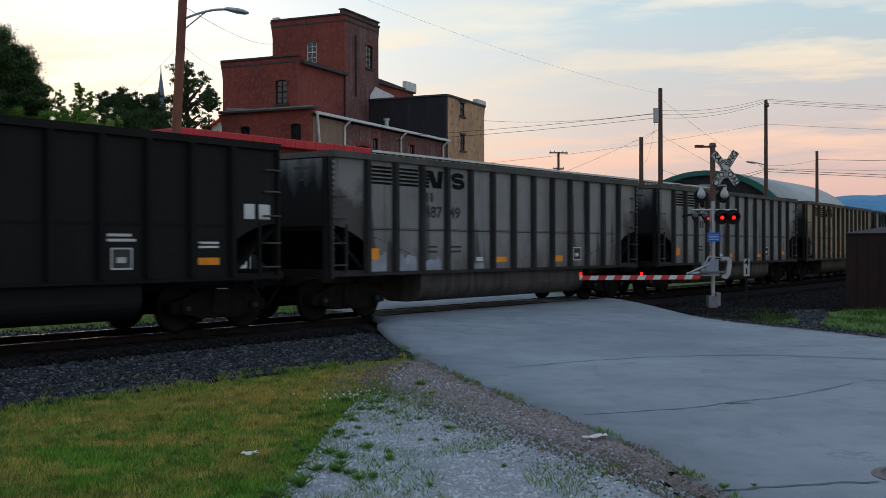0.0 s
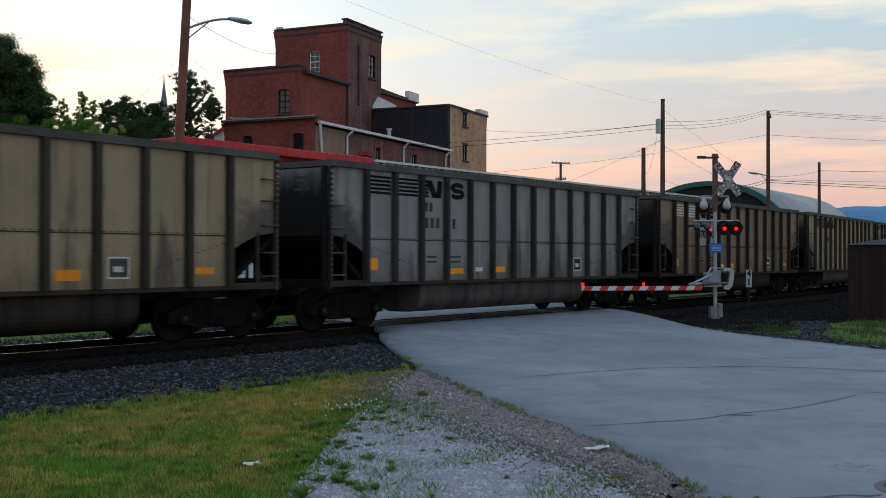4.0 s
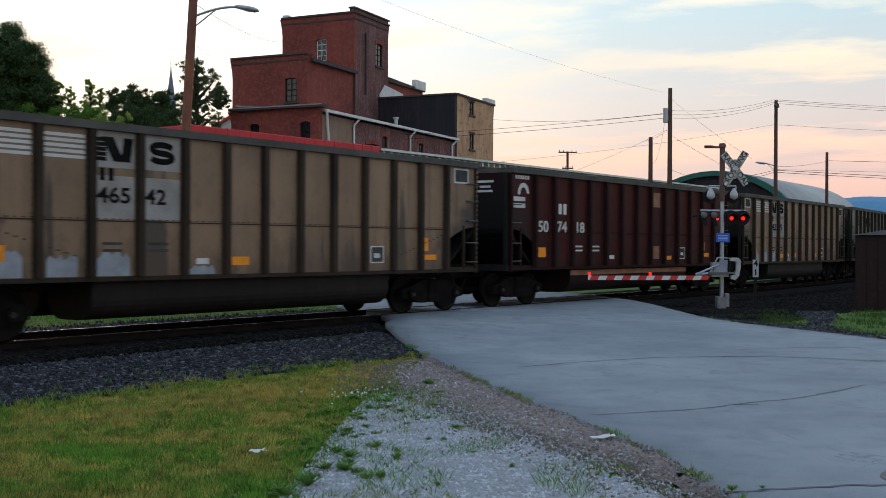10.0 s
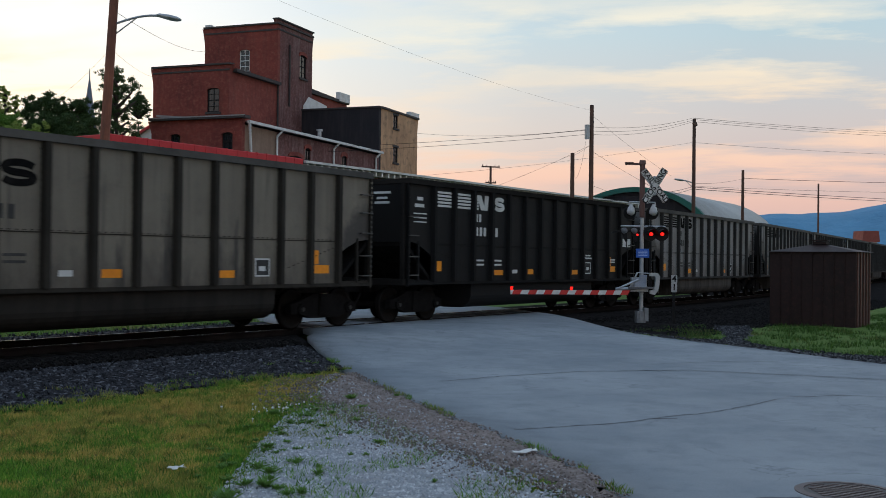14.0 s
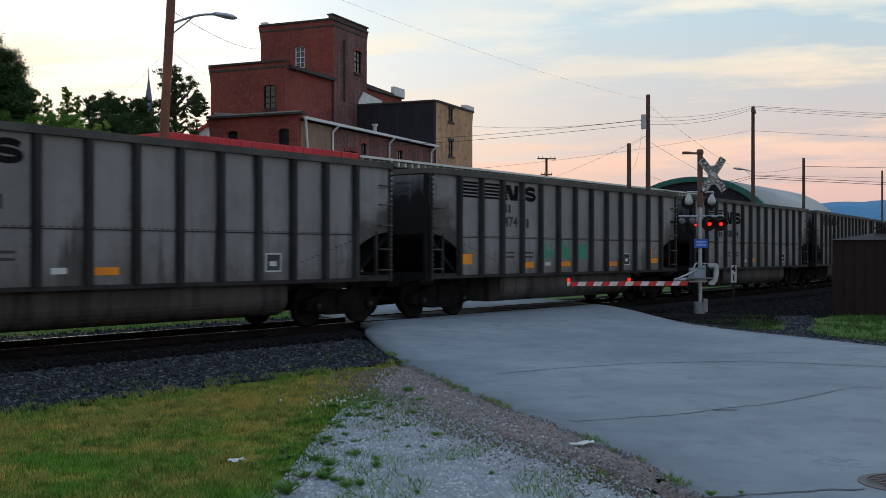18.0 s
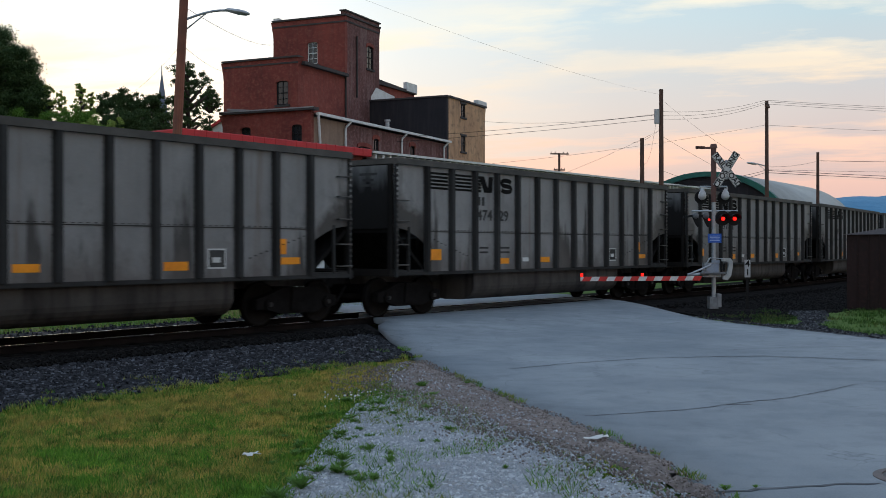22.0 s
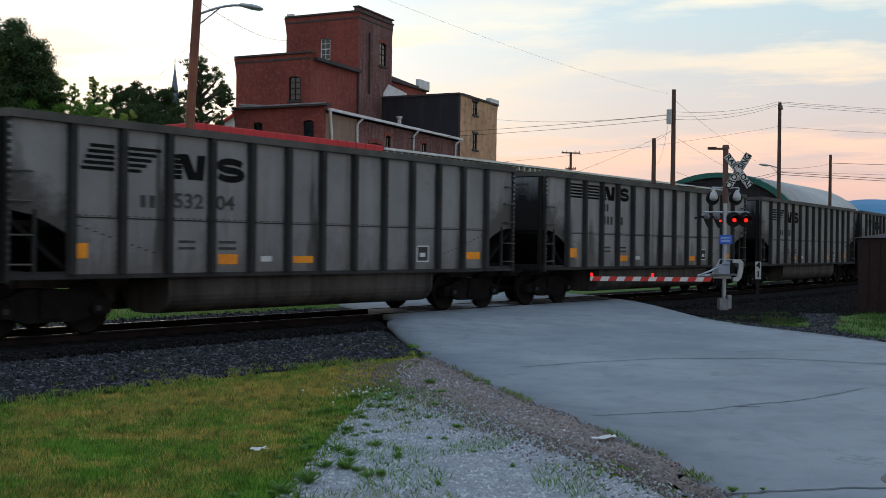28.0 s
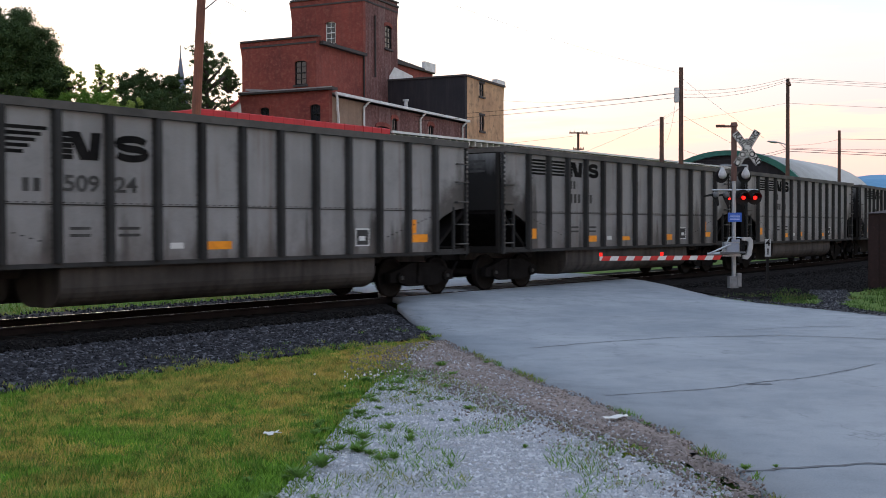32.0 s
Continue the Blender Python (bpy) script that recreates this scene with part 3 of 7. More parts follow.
def sheet(name, pts, z, mat, label, category, step=0.25, ragged=0.18):
    """A flat patch with an uneven outline."""
    x0, x1, y0, y1 = min(p[0] for p in pts), max(p[0] for p in pts), min(p[1] for p in pts), max(p[1] for p in pts)
    bm = bmesh.new()
    seen = {}

    def vert(i, j):
        if (i, j) not in seen:
            x, y = x0 + i * step, y0 + j * step
            x += 0.08 * noise.noise((x * 3, y * 3, 7))
            y += 0.08 * noise.noise((x * 3, y * 3, 17))
            seen[i, j] = bm.verts.new((x, y, GROUND + z + 0.02 * noise.noise((x * 0.9, y * 0.9, 4))))
        return seen[i, j]
    for i in range(int((x1 - x0) / step) + 1):
        for j in range(int((y1 - y0) / step) + 1):
            cx, cy = x0 + (i + 0.5) * step, y0 + (j + 0.5) * step
            if inside(pts, cx + ragged * noise.noise((cx * 2.2, cy * 2.2, 0)), cy + ragged * noise.noise((cx * 2.2, cy * 2.2, 9))):
                bm.faces.new((vert(i, j), vert(i + 1, j), vert(i + 1, j + 1), vert(i, j + 1)))
    for v in bm.verts:
        if v.is_boundary:
            v.co.z -= 0.06
    return structure(name, bm, mat, label, category, True)


sheet("gravel_patch", GRAVEL, 0.035, M_GRAVEL, "pale limestone gravel pull-off with scattered weeds", "gravel", 0.12)
SHOULDER = DIRT_LEFT + [(2.0, 0.0), (2.15, 5.0), (2.06, 8.0), (1.78, 9.87), (1.28, 11.64), (0.6, 13.92), (0.03, 16.14), (-0.3, 17.6)]
sheet("dirt_shoulder", SHOULDER, 0.055, M_DIRT, "brown stony dirt shoulder along the asphalt edge", "dirt", 0.1, 0.12)


def scatter_chips(name, pts, count, r0, r1, z, mat, label, seed):
    rng = np.random.default_rng(seed)
    x0, x1, y0, y1 = min(p[0] for p in pts), max(p[0] for p in pts), max(6.0, min(p[1] for p in pts)), max(p[1] for p in pts)
    base = np.array([(1, 0, 0), (-0.5, 0.87, 0.05), (-0.5, -0.87, 0), (0.1, 0.05, 0.8), (0, 0, -0.6)])
    tri = [(0, 1, 3), (1, 2, 3), (2, 0, 3), (1, 0, 4), (2, 1, 4), (0, 2, 4)]
    verts, faces = [], []
    while len(faces) < count * 6:
        x, y = rng.uniform(x0, x1), rng.uniform(y0, y1)
        if not inside(pts, x, y):
            continue
        a, r = rng.uniform(0, 6.28), rng.uniform(r0, r1)
        q = base * rng.uniform(0.6, 1.2, (5, 3)) * r
        c, s = math.cos(a), math.sin(a)
        k = len(verts)
        verts += [(x + p[0] * c - p[1] * s, y + p[0] * s + p[1] * c, GROUND + z + p[2] + 0.02 * noise.noise((x * 0.9, y * 0.9, 4))) for p in q]
        faces += [tuple(k + i for i in f) for f in tri]
    me = bpy.data.meshes.new(name)
    me.from_pydata(verts, [], faces)
    me.materials.append(mat)
    tagged(new(name, me), label, "gravel", "", "stuff")


scatter_chips("gravel_chips", GRAVEL[:9] + [(1.9, -1.0), (2.0, 4.0), (1.80, 8.0), (1.2, 9.6), (0.70, 10.8), (0.40, 12.05), (-0.05, 13.3)], 16000, 0.008, 0.026, 0.037, M_PEBBLE, "loose pale limestone chips", 5)
scatter_chips("brown_gravel_chips", [(x - 0.4, y) for x, y in DIRT_LEFT] + SHOULDER[len(DIRT_LEFT):], 5500, 0.007, 0.022, 0.055, M_PEBBLE_BROWN, "brown stones lying in the dirt shoulder", 6)


scatter_chips("spilled_chips", [(x - 0.15, y) for x, y in DIRT_LEFT] + [(x - 0.30, y) for x, y in SHOULDER[len(DIRT_LEFT):]], 700, 0.008, 0.022, 0.057, M_PEBBLE, "pale limestone chips strewn over the dirt", 61)
scatter_chips("dirt_chips", [(x - 0.85, y) for x, y in DIRT_LEFT] + [(x - 0.1, y) for x, y in DIRT_LEFT[::-1]], 1500, 0.008, 0.022, 0.040, M_PEBBLE_BROWN, "brown stones strewn over the pale gravel", 62)


def ribbon(name, line, width, mat, label, seed):
    rng = random.Random(seed)
    pts = []
    for (ax, ay), (bx, by) in zip(line, line[1:]):
        n = max(2, int(math.hypot(bx - ax, by - ay) / 0.12))
        pts += [(ax + (bx - ax) * i / n + rng.uniform(-0.025, 0.025), ay + (by - ay) * i / n + rng.uniform(-0.025, 0.025)) for i in range(n)]
    bm = bmesh.new()
    prev = None
    for i in range(len(pts) - 1):
        (ax, ay), (bx, by) = pts[i], pts[i + 1]
        d = math.hypot(bx - ax, by - ay) or 1
        w = width * rng.uniform(0.35, 1.2) / 2
        nx, ny = -(by - ay) / d * w, (bx - ax) / d * w
        z = road_z(ax, ay) + 0.004
        cur = (bm.verts.new((ax + nx, ay + ny, z)), bm.verts.new((ax - nx, ay - ny, z)))
        if prev:
            bm.faces.new((prev[0], prev[1], cur[1], cur[0]))
        prev = cur
    structure(name, bm, mat, label, "road crack")


M_SMEAR = material("faint_tar_smear", (0.185, 0.20, 0.215), (0.23, 0.25, 0.265), fine=20, coarse=2.5)
M_CRACK = material("dark_crack_filler", (0.085, 0.09, 0.10), (0.14, 0.147, 0.157), fine=20, coarse=2.5)
ribbon("road_crack", [(1.0, 16.6), (1.93, 17.34), (3.43, 18.21), (5.41, 18.56), (7.18, 17.78), (9.5, 16.5)], 0.04, M_CRACK, "long dark crack across the asphalt", 1)
ribbon("road_smear", [(4.2, 18.42), (5.41, 18.50), (7.18, 17.72), (9.3, 16.5)], 0.16, M_SMEAR, "faint tar smear beside the long crack", 5)
ribbon("road_crack", [(1.51, 11.9), (2.85, 12.43), (3.42, 12.88), (4.24, 13.36), (5.71, 14.87)], 0.034, M_CRACK, "thin dark crack across the asphalt", 2)
ribbon("road_crack", [(2.04, 8.17), (2.65, 8.36), (3.12, 8.46), (3.6, 8.5)], 0.05, M_CRACK, "dark crack leading to the manhole", 3)
ribbon("road_crack", [(5.0, 19.6), (6.4, 20.2), (7.9, 20.3)], 0.03, M_CRACK, "thin crack near the crossing", 7)
ribbon("road_crack", [(5.71, 14.87), (6.6, 15.1), (8.4, 14.6)], 0.028, M_CRACK, "thin crack branching off", 8)
ribbon("road_crack", [(3.3, 12.8), (3.6, 12.78), (3.95, 12.7)], 0.10, M_CRACK, "short dark repair smear on the asphalt", 4)


def build_manhole():
    man = thing("manhole_cover", "round rusty iron manhole cover in the road", "manhole cover", pose(3.84, 8.68, road_z(3.84, 8.68)))
    bm = bmesh.new()
    lathe(bm, [(0.42, -0.03), (0.42, 0.006), (0.35, 0.010), (0.35, -0.03)], (0, 0, 0), "Z", 32)
    part("ring", bm, M_MANHOLE, man)
    bm = bmesh.new()
    lathe(bm, [(0.345, -0.03), (0.345, 0.004)], (0, 0, 0), "Z", 32)
    lid = part("lid", bm, M_MANHOLE2, man)
    stud = mesh_of("stud", boxes((-0.03, 0.03, -0.012, 0.012, 0, 0.007)), M_MANHOLE)
    for i in range(-5, 6):
        for j in range(-9, 10):
            if math.hypot(i * 0.062, j * 0.034) < 0.31 and (i + j) % 2 == 0:
                part("stud", stud, None, lid, at=pose(i * 0.062, j * 0.034, 0.004))


M_MANHOLE = material("rusty_cast_iron", (0.16, 0.12, 0.105), (0.11, 0.085, 0.08), fine=30, rough=0.6)
M_MANHOLE2 = material("dark_cast_iron", (0.075, 0.06, 0.056), (0.055, 0.046, 0.043), fine=30, rough=0.6)
build_manhole()


def litter(name, x, y, w, d, z, label, turn):
    bm = bmesh.new()
    r = random.Random(w * 1000)
    g = [[bm.verts.new((w * (i / 3 - 0.5) + r.uniform(-0.02, 0.02), d * (j / 3 - 0.5) + r.uniform(-0.02, 0.02), 0.02 + r.uniform(0, 0.03))) for j in range(4)] for i in range(4)]
    for i in range(3):
        for j in range(3):
            bm.faces.new((g[i][j], g[i + 1][j], g[i + 1][j + 1], g[i][j + 1]))
    ob = part(name, bm, M_WHITE, None, at=pose(x, y, z, 0, 0, turn))
    sol = ob.modifiers.new("thickness", "SOLIDIFY")
    sol.thickness = 0.006
    tagged(ob, label, "litter")


litter("crumpled_paper", 1.42, 10.18, 0.20, 0.14, GROUND + 0.06, "crumpled white paper litter on the dirt shoulder", 30)
litter("plastic_strip", *flat2(track(7.6, -3.3)), 0.35, 0.05, GROUND + 0.04, "white plastic strip lying on the ballast", 10)
litter("paper_scrap", -1.66, 9.41, 0.14, 0.06, GROUND + 0.05, "white paper scrap lying in the grass", 40)


def grass_material(name, fresh, fresh2, dry, dry2, scale=0.33):
    m = bpy.data.materials.new(name)
    m.use_nodes = True
    n = Nodes(m.node_tree)
    g = n.add("ShaderNodeNewGeometry")
    o = n.add("ShaderNodeTexCoord").outputs["Object"]
    isl = g.outputs["Random Per Island"]
    a = n.mix(isl, (*fresh, 1), (*fresh2, 1))
    b = n.mix(isl, (*dry, 1), (*dry2, 1))
    f = n.math("ADD", n.noise(o, scale, 3), n.math("MULTIPLY", n.math("SUBTRACT", n.noise(o, 1.7, 3), 0.5), 0.7))
    f = n.math("ADD", f, n.math("MULTIPLY", n.math("SUBTRACT", isl, 0.5), 0.34))
    f = n.math("ADD", f, worn_ground(n, o))
    col = n.mix(n.ramp(f, (0.46, grey(0)), (0.59, grey(0.9))), a, b)
    col = n.mix(0.7, col, n.ramp(n.noise(o, 4.5, 4, 0.65), (0.34, grey(0.40)), (0.56, grey(1.25))), "MULTIPLY")
    p = n.add("ShaderNodeBsdfPrincipled", {"Base Color": col, "Roughness": 0.7, "Specular IOR Level": 0.25})
    t = n.add("ShaderNodeBsdfTranslucent", {0: col})
    s = n.add("ShaderNodeMixShader", {0: 0.3, 1: p.outputs[0], 2: t.outputs[0]})
    n.add("ShaderNodeOutputMaterial", {0: s.outputs[0]})
    return m


M_BLADES = grass_material("grass_blades", (0.06, 0.18, 0.016), (0.24, 0.42, 0.05), (0.36, 0.27, 0.05), (0.66, 0.43, 0.13), 0.85)
M_TUFT = grass_material("dark_tuft_blades", (0.05, 0.15, 0.015), (0.20, 0.36, 0.045), (0.16, 0.21, 0.04), (0.38, 0.32, 0.08), 0.9)
M_VERGEGRASS = grass_material("verge_grass_blades", (0.02, 0.06, 0.009), (0.07, 0.14, 0.02), (0.05, 0.075, 0.018), (0.15, 0.14, 0.045), 0.9)
M_LUSH = grass_material("lush_grass", (0.06, 0.17, 0.02), (0.17, 0.31, 0.045), (0.16, 0.22, 0.05), (0.25, 0.24, 0.07), 0.6)


def blades(name, spots, height, width, mat, label, seed, lean=0.5, kind="stuff", z=None):
    """Single grass blades at the spots, an array of x, y."""
    rng = np.random.default_rng(seed)
    k = len(spots)
    a = rng.uniform(0, 2 * np.pi, k)
    h = height * rng.uniform(0.45, 1.25, k)
    w = width * rng.uniform(0.6, 1.3, k)
    ln = rng.normal(0, lean, (k, 2)) * h[:, None]
    base = np.array([ground_z(float(x), float(y)) for x, y in spots]) if z is None else np.full(k, z)
    dx, dy = np.cos(a) * w, np.sin(a) * w
    p0 = np.stack([spots[:, 0] - dx, spots[:, 1] - dy, base - 0.01], 1)
    p1 = np.stack([spots[:, 0] + dx, spots[:, 1] + dy, base - 0.01], 1)
    p2 = np.stack([spots[:, 0] + ln[:, 0], spots[:, 1] + ln[:, 1], base + h], 1)
    me = bpy.data.meshes.new(name)
    me.from_pydata(np.stack([p0, p1, p2], 1).reshape(-1, 3).tolist(), [], np.arange(3 * k).reshape(-1, 3).tolist())
    me.materials.append(mat)
    return tagged(new(name, me), label, "grass", "", kind)


def lawn_spots(count, x0, x1, y0, y1, keep, seed, power=1.0):
    rng = np.random.default_rng(seed)
    out = []
    while len(out) < count:
        x, y = rng.uniform(x0, x1), y0 + (y1 - y0) * rng.random() ** power
        if keep(x, y):
            out.append((x, y))
    return np.array(out)


def on_lawn(x, y):
    if abs(x) > y * 0.47 + 0.6 or lat_of(x, y) > -5.8 + 0.8 * noise.noise((x * 0.8, y * 0.8, 0)) + 0.35 * noise.noise((x * 3, y * 3, 1)):
        return False
    wob = 0.25 * noise.noise((x * 2.5, y * 2.5, 1))
    if inside(GRAVEL, x - 0.05 + wob, y + wob) or inside(SHOULDER, x + 0.05 + wob * 0.5, y):
        return False
    edge = np.interp(y, [p[1] for p in LEFT_EDGE], [p[0] for p in LEFT_EDGE])
    return x < edge - 0.05


blades("grass", lawn_spots(170000, -9, 1.5, 6.2, 22, on_lawn, 1, 1.25), 0.045, 0.0055, M_BLADES, "short mown grass with dry brown patches", 1, 0.42)


def tuft_spots(count, each, spread, seed):
    """Clumps of taller grass, more of them at the gravel's and the ballast's edge."""
    rng = np.random.default_rng(seed)
    out = []
    while len(out) < count * each:
        y = 6.5 + 13.5 * rng.random() ** 1.2
        x = rng.uniform(-0.47 * y - 0.5, 1.0)
        la = lat_of(x, y)
        edge = np.interp(y, [p[1] for p in LEFT_EDGE], [p[0] for p in LEFT_EDGE])
        if x > edge - 0.15 or la > -4.6 or inside(GRAVEL, x - 0.1, y) or inside(SHOULDER, x, y):
            continue
        if la > -5.9 and rng.random() > 0.30 - 0.22 * (la + 5.9):
            continue
        r = rng.uniform(0.4, 1.3) * spread
        k = each if la < -5.9 else each // 2
        out += [(x + a, y + b) for a, b in rng.normal(0, r, (k, 2))]
    return np.array(out)


blades("grass_tufts", tuft_spots(1000, 40, 0.06, 31), 0.065, 0.006, M_TUFT, "darker tufts of longer grass in the lawn", 31, 0.55, z=GROUND + 0.012)


def far_side(x, y):
    la = lat_of(x, y)
    return 3.9 < la < 10.8


VERGE_STRIP = [(6.55, 29.2), (7.65, 30.3), (8.8, 31.85), (9.74, 33.5), (9.73, 32.2), (9.3, 29.26), (8.78, 26.78), (8.15, 25.34), (7.34, 26.0), (6.8, 28.0)]
VERGE_LAWN = [(8.8, 26.05), (10.1, 29.0), (11.58, 32.0), (12.67, 33.5), (13.4, 32.4), (13.9, 31.0), (17.5, 38.1), (20.7, 42.5), (34, 42), (34, 12), (12.2, 12), (11.6, 16), (10.8, 19.3), (10.22, 21.0), (9.39, 21.7), (8.75, 22.9), (8.5, 24.3)]
VERGE_GRAVEL = [(11.3, 13.0), (10.7, 16.5), (10.3, 17.6), (9.8, 19.2), (9.15, 20.6), (8.5, 22.6), (7.75, 24.7), (7.0, 26.6), (6.5, 29.2), (6.9, 28.4), (7.5, 26.3), (8.2, 25.5), (8.8, 26.9), (9.3, 29.3), (9.9, 31.5), (10.9, 31.3), (10.2, 29.0), (9.0, 26.2), (8.6, 24.4), (8.85, 23.0), (9.5, 21.9), (10.3, 21.2), (10.9, 19.5), (11.7, 16.2), (12.3, 13.0)]
M_VERGE = material("dark_roadside_gravel", (0.10, 0.10, 0.105), (0.06, 0.058, 0.058), (0.16, 0.16, 0.165), fine=14, coarse=1.5, bump=0.8, depth=0.03, spec=0.1)
sheet("verge_gravel", VERGE_GRAVEL, 0.05, M_VERGE, "grey gravel edging between road and verge grass", "gravel", 0.16, 0.15)
scatter_chips("verge_stones", VERGE_GRAVEL, 5000, 0.012, 0.04, 0.05, M_STONE, "loose grey stones along the road verge", 16)


def right_verge(x, y):
    if not (inside(VERGE_STRIP, x, y) or inside(VERGE_LAWN, x, y)):
        return False
    return noise.noise((x * 0.9, y * 0.9, 2)) + 0.6 * noise.noise((x * 2.6, y * 2.6, 4)) > 0.02


blades("far_grass", lawn_spots(16000, -24, 2, 16, 46, far_side, 2), 0.16, 0.014, M_LUSH, "bright green grass beyond the track", 2, 0.5)
blades("verge_grass", lawn_spots(26000, 6.5, 22, 17, 40, right_verge, 3), 0.11, 0.010, M_VERGEGRASS, "long green verge grass by the signal hut", 3, 0.5)


def weed(x, y, size, n, seed, tall=0.8):
    """A tuft of broad leaves growing out of the gravel."""
    rng = random.Random(seed)
    bm = bmesh.new()
    root = bm.verts.new((0, 0, -0.01))
    for _ in range(n):
        a, r = rng.uniform(0, 6.28), size * rng.uniform(0.35, 1.15)
        h = size * tall * rng.uniform(0.3, 1.0)
        w = size * rng.uniform(0.06, 0.13)
        o = (rng.uniform(-0.35, 0.35) * size, rng.uniform(-0.35, 0.35) * size)
        cx, cy = math.cos(a), math.sin(a)
        p = [(0.5 * r * cx - w * cy, 0.5 * r * cy + w * cx, h * 0.7), (r * cx, r * cy, h), (0.5 * r * cx + w * cy, 0.5 * r * cy - w * cx, h * 0.7)]
        bm.faces.new([root] + [bm.verts.new((q[0] + o[0], q[1] + o[1], q[2])) for q in p])
    ob = new("weed", mesh_of("weed", bm, M_WEED))
    ob.matrix_basis = pose(x, y, GROUND + 0.04)
    tagged(ob, "small green weed tuft growing in the gravel", "weed", "weeds in the gravel")


M_WEED = leaf_material("weed_leaves", (0.08, 0.18, 0.035), (0.22, 0.34, 0.09), 0.35)
for k, (x, y, sz) in enumerate(((-0.73, 10.52, 0.11), (-0.67, 9.8, 0.13), (-0.55, 8.57, 0.14), (0.04, 10.92, 0.13), (-0.47, 9.62, 0.08), (-0.07, 10.19, 0.09), (-0.74, 9.88, 0.09), (-1.08, 8.25, 0.22), (-0.87, 9.35, 0.16), (-0.24, 11.5, 0.10), (-0.7, 12.27, 0.13), (-0.91, 12.17, 0.12), (-0.86, 8.84, 0.18), (-0.15, 13.47, 0.16), (-0.46, 9.32, 0.12), (-0.99, 9.59, 0.16), (-1.03, 8.87, 0.17), (-0.21, 10.19, 0.08), (-1.0, 10.6, 0.15), (-0.95, 11.4, 0.14), (-0.5, 13.0, 0.14), (-0.3, 14.3, 0.18), (0.3, 14.6, 0.12), (0.68, 13.5, 0.10), (0.45, 14.2, 0.11), (1.66, 9.95, 0.12), (0.2, 9.6, 0.07), (0.5, 9.0, 0.06), (-0.1, 8.3, 0.06), (2.1, 8.2, 0.10), (2.35, 8.28, 0.06), (-1.2, 7.9, 0.2), (-0.2, 12.4, 0.12), (-0.45, 11.1, 0.09))):
    weed(x, y, sz * 0.6, 46, 300 + k, 0.45 + 0.5 * ((k * 7) % 10) / 10)


rng = random.Random(77)
for k in range(60):
    j = rng.randrange(5)
    (ax, ay), (bx, by) = GRAVEL[j + 1], GRAVEL[j + 2]
    f = rng.random()
    weed(ax + (bx - ax) * f + rng.gauss(0.10, 0.22), ay + (by - ay) * f, rng.uniform(0.03, 0.085), 42, 500 + k, rng.uniform(0.4, 0.8))


def in_gravel(x, y):
    return inside(GRAVEL, x, y) and noise.noise((x * 1.6, y * 1.6, 5)) > 0.12 - 0.3 * (x < -0.4) - 0.5 * (y > 11.8)


blades("gravel_wisps", lawn_spots(4200, -1.4, 1.4, 7, 15.5, in_gravel, 8), 0.05, 0.006, M_LUSH, "thin grass wisps growing through the gravel", 8, 0.9, z=GROUND + 0.035)


def by_road(x, y):
    edge = np.interp(y, [p[1] for p in LEFT_EDGE], [p[0] for p in LEFT_EDGE])
    return -0.10 < x - edge < 0.06 and noise.noise((x * 2, y * 2, 6)) > 0.15


blades("edge_grass", lawn_spots(900, -1.5, 2.3, 7, 20, by_road, 9), 0.045, 0.006, M_LUSH, "grass tufts along the broken asphalt edge", 9, 0.6, z=GROUND + 0.04)


def clover():
    rng = random.Random(9)
    for k in range(34):
        x, y = rng.gauss(-1.15, 0.3), rng.gauss(13.4, 0.4)
        bm = bmesh.new()
        lathe(bm, [(0.004, 0.0), (0.012, 0.006), (0.010, 0.015), (0.003, 0.02)], (0, 0, 0.035 + 0.03 * rng.random()), "Z", 7)
        tube(bm, (0, 0, -0.01), (0, 0, 0.04), 0.002, seg=4)
        ob = new("clover_flower", mesh_of("clover_flower", bm, M_WHITE))
        ob.matrix_basis = pose(x, y, GROUND)
        tagged(ob, "white clover flower head in the grass", "flower", "clover flowers")


clover()


# ---- the coal train ----
CAR, BODY = 16.31, 14.73
RIM, SILL, HALF = 3.75, 1.05, 1.55
PITCH = 1.018
RIBS = [1.21 + PITCH * i for i in range(13)]  # from the leading end of the body


def paint(name, a, b, dust, amount):
    return material(name, a, b, fine=16, coarse=0.8, bump=0.15, rough=0.75, streak=(dust, amount), rnd=0.12, spec=0.12)


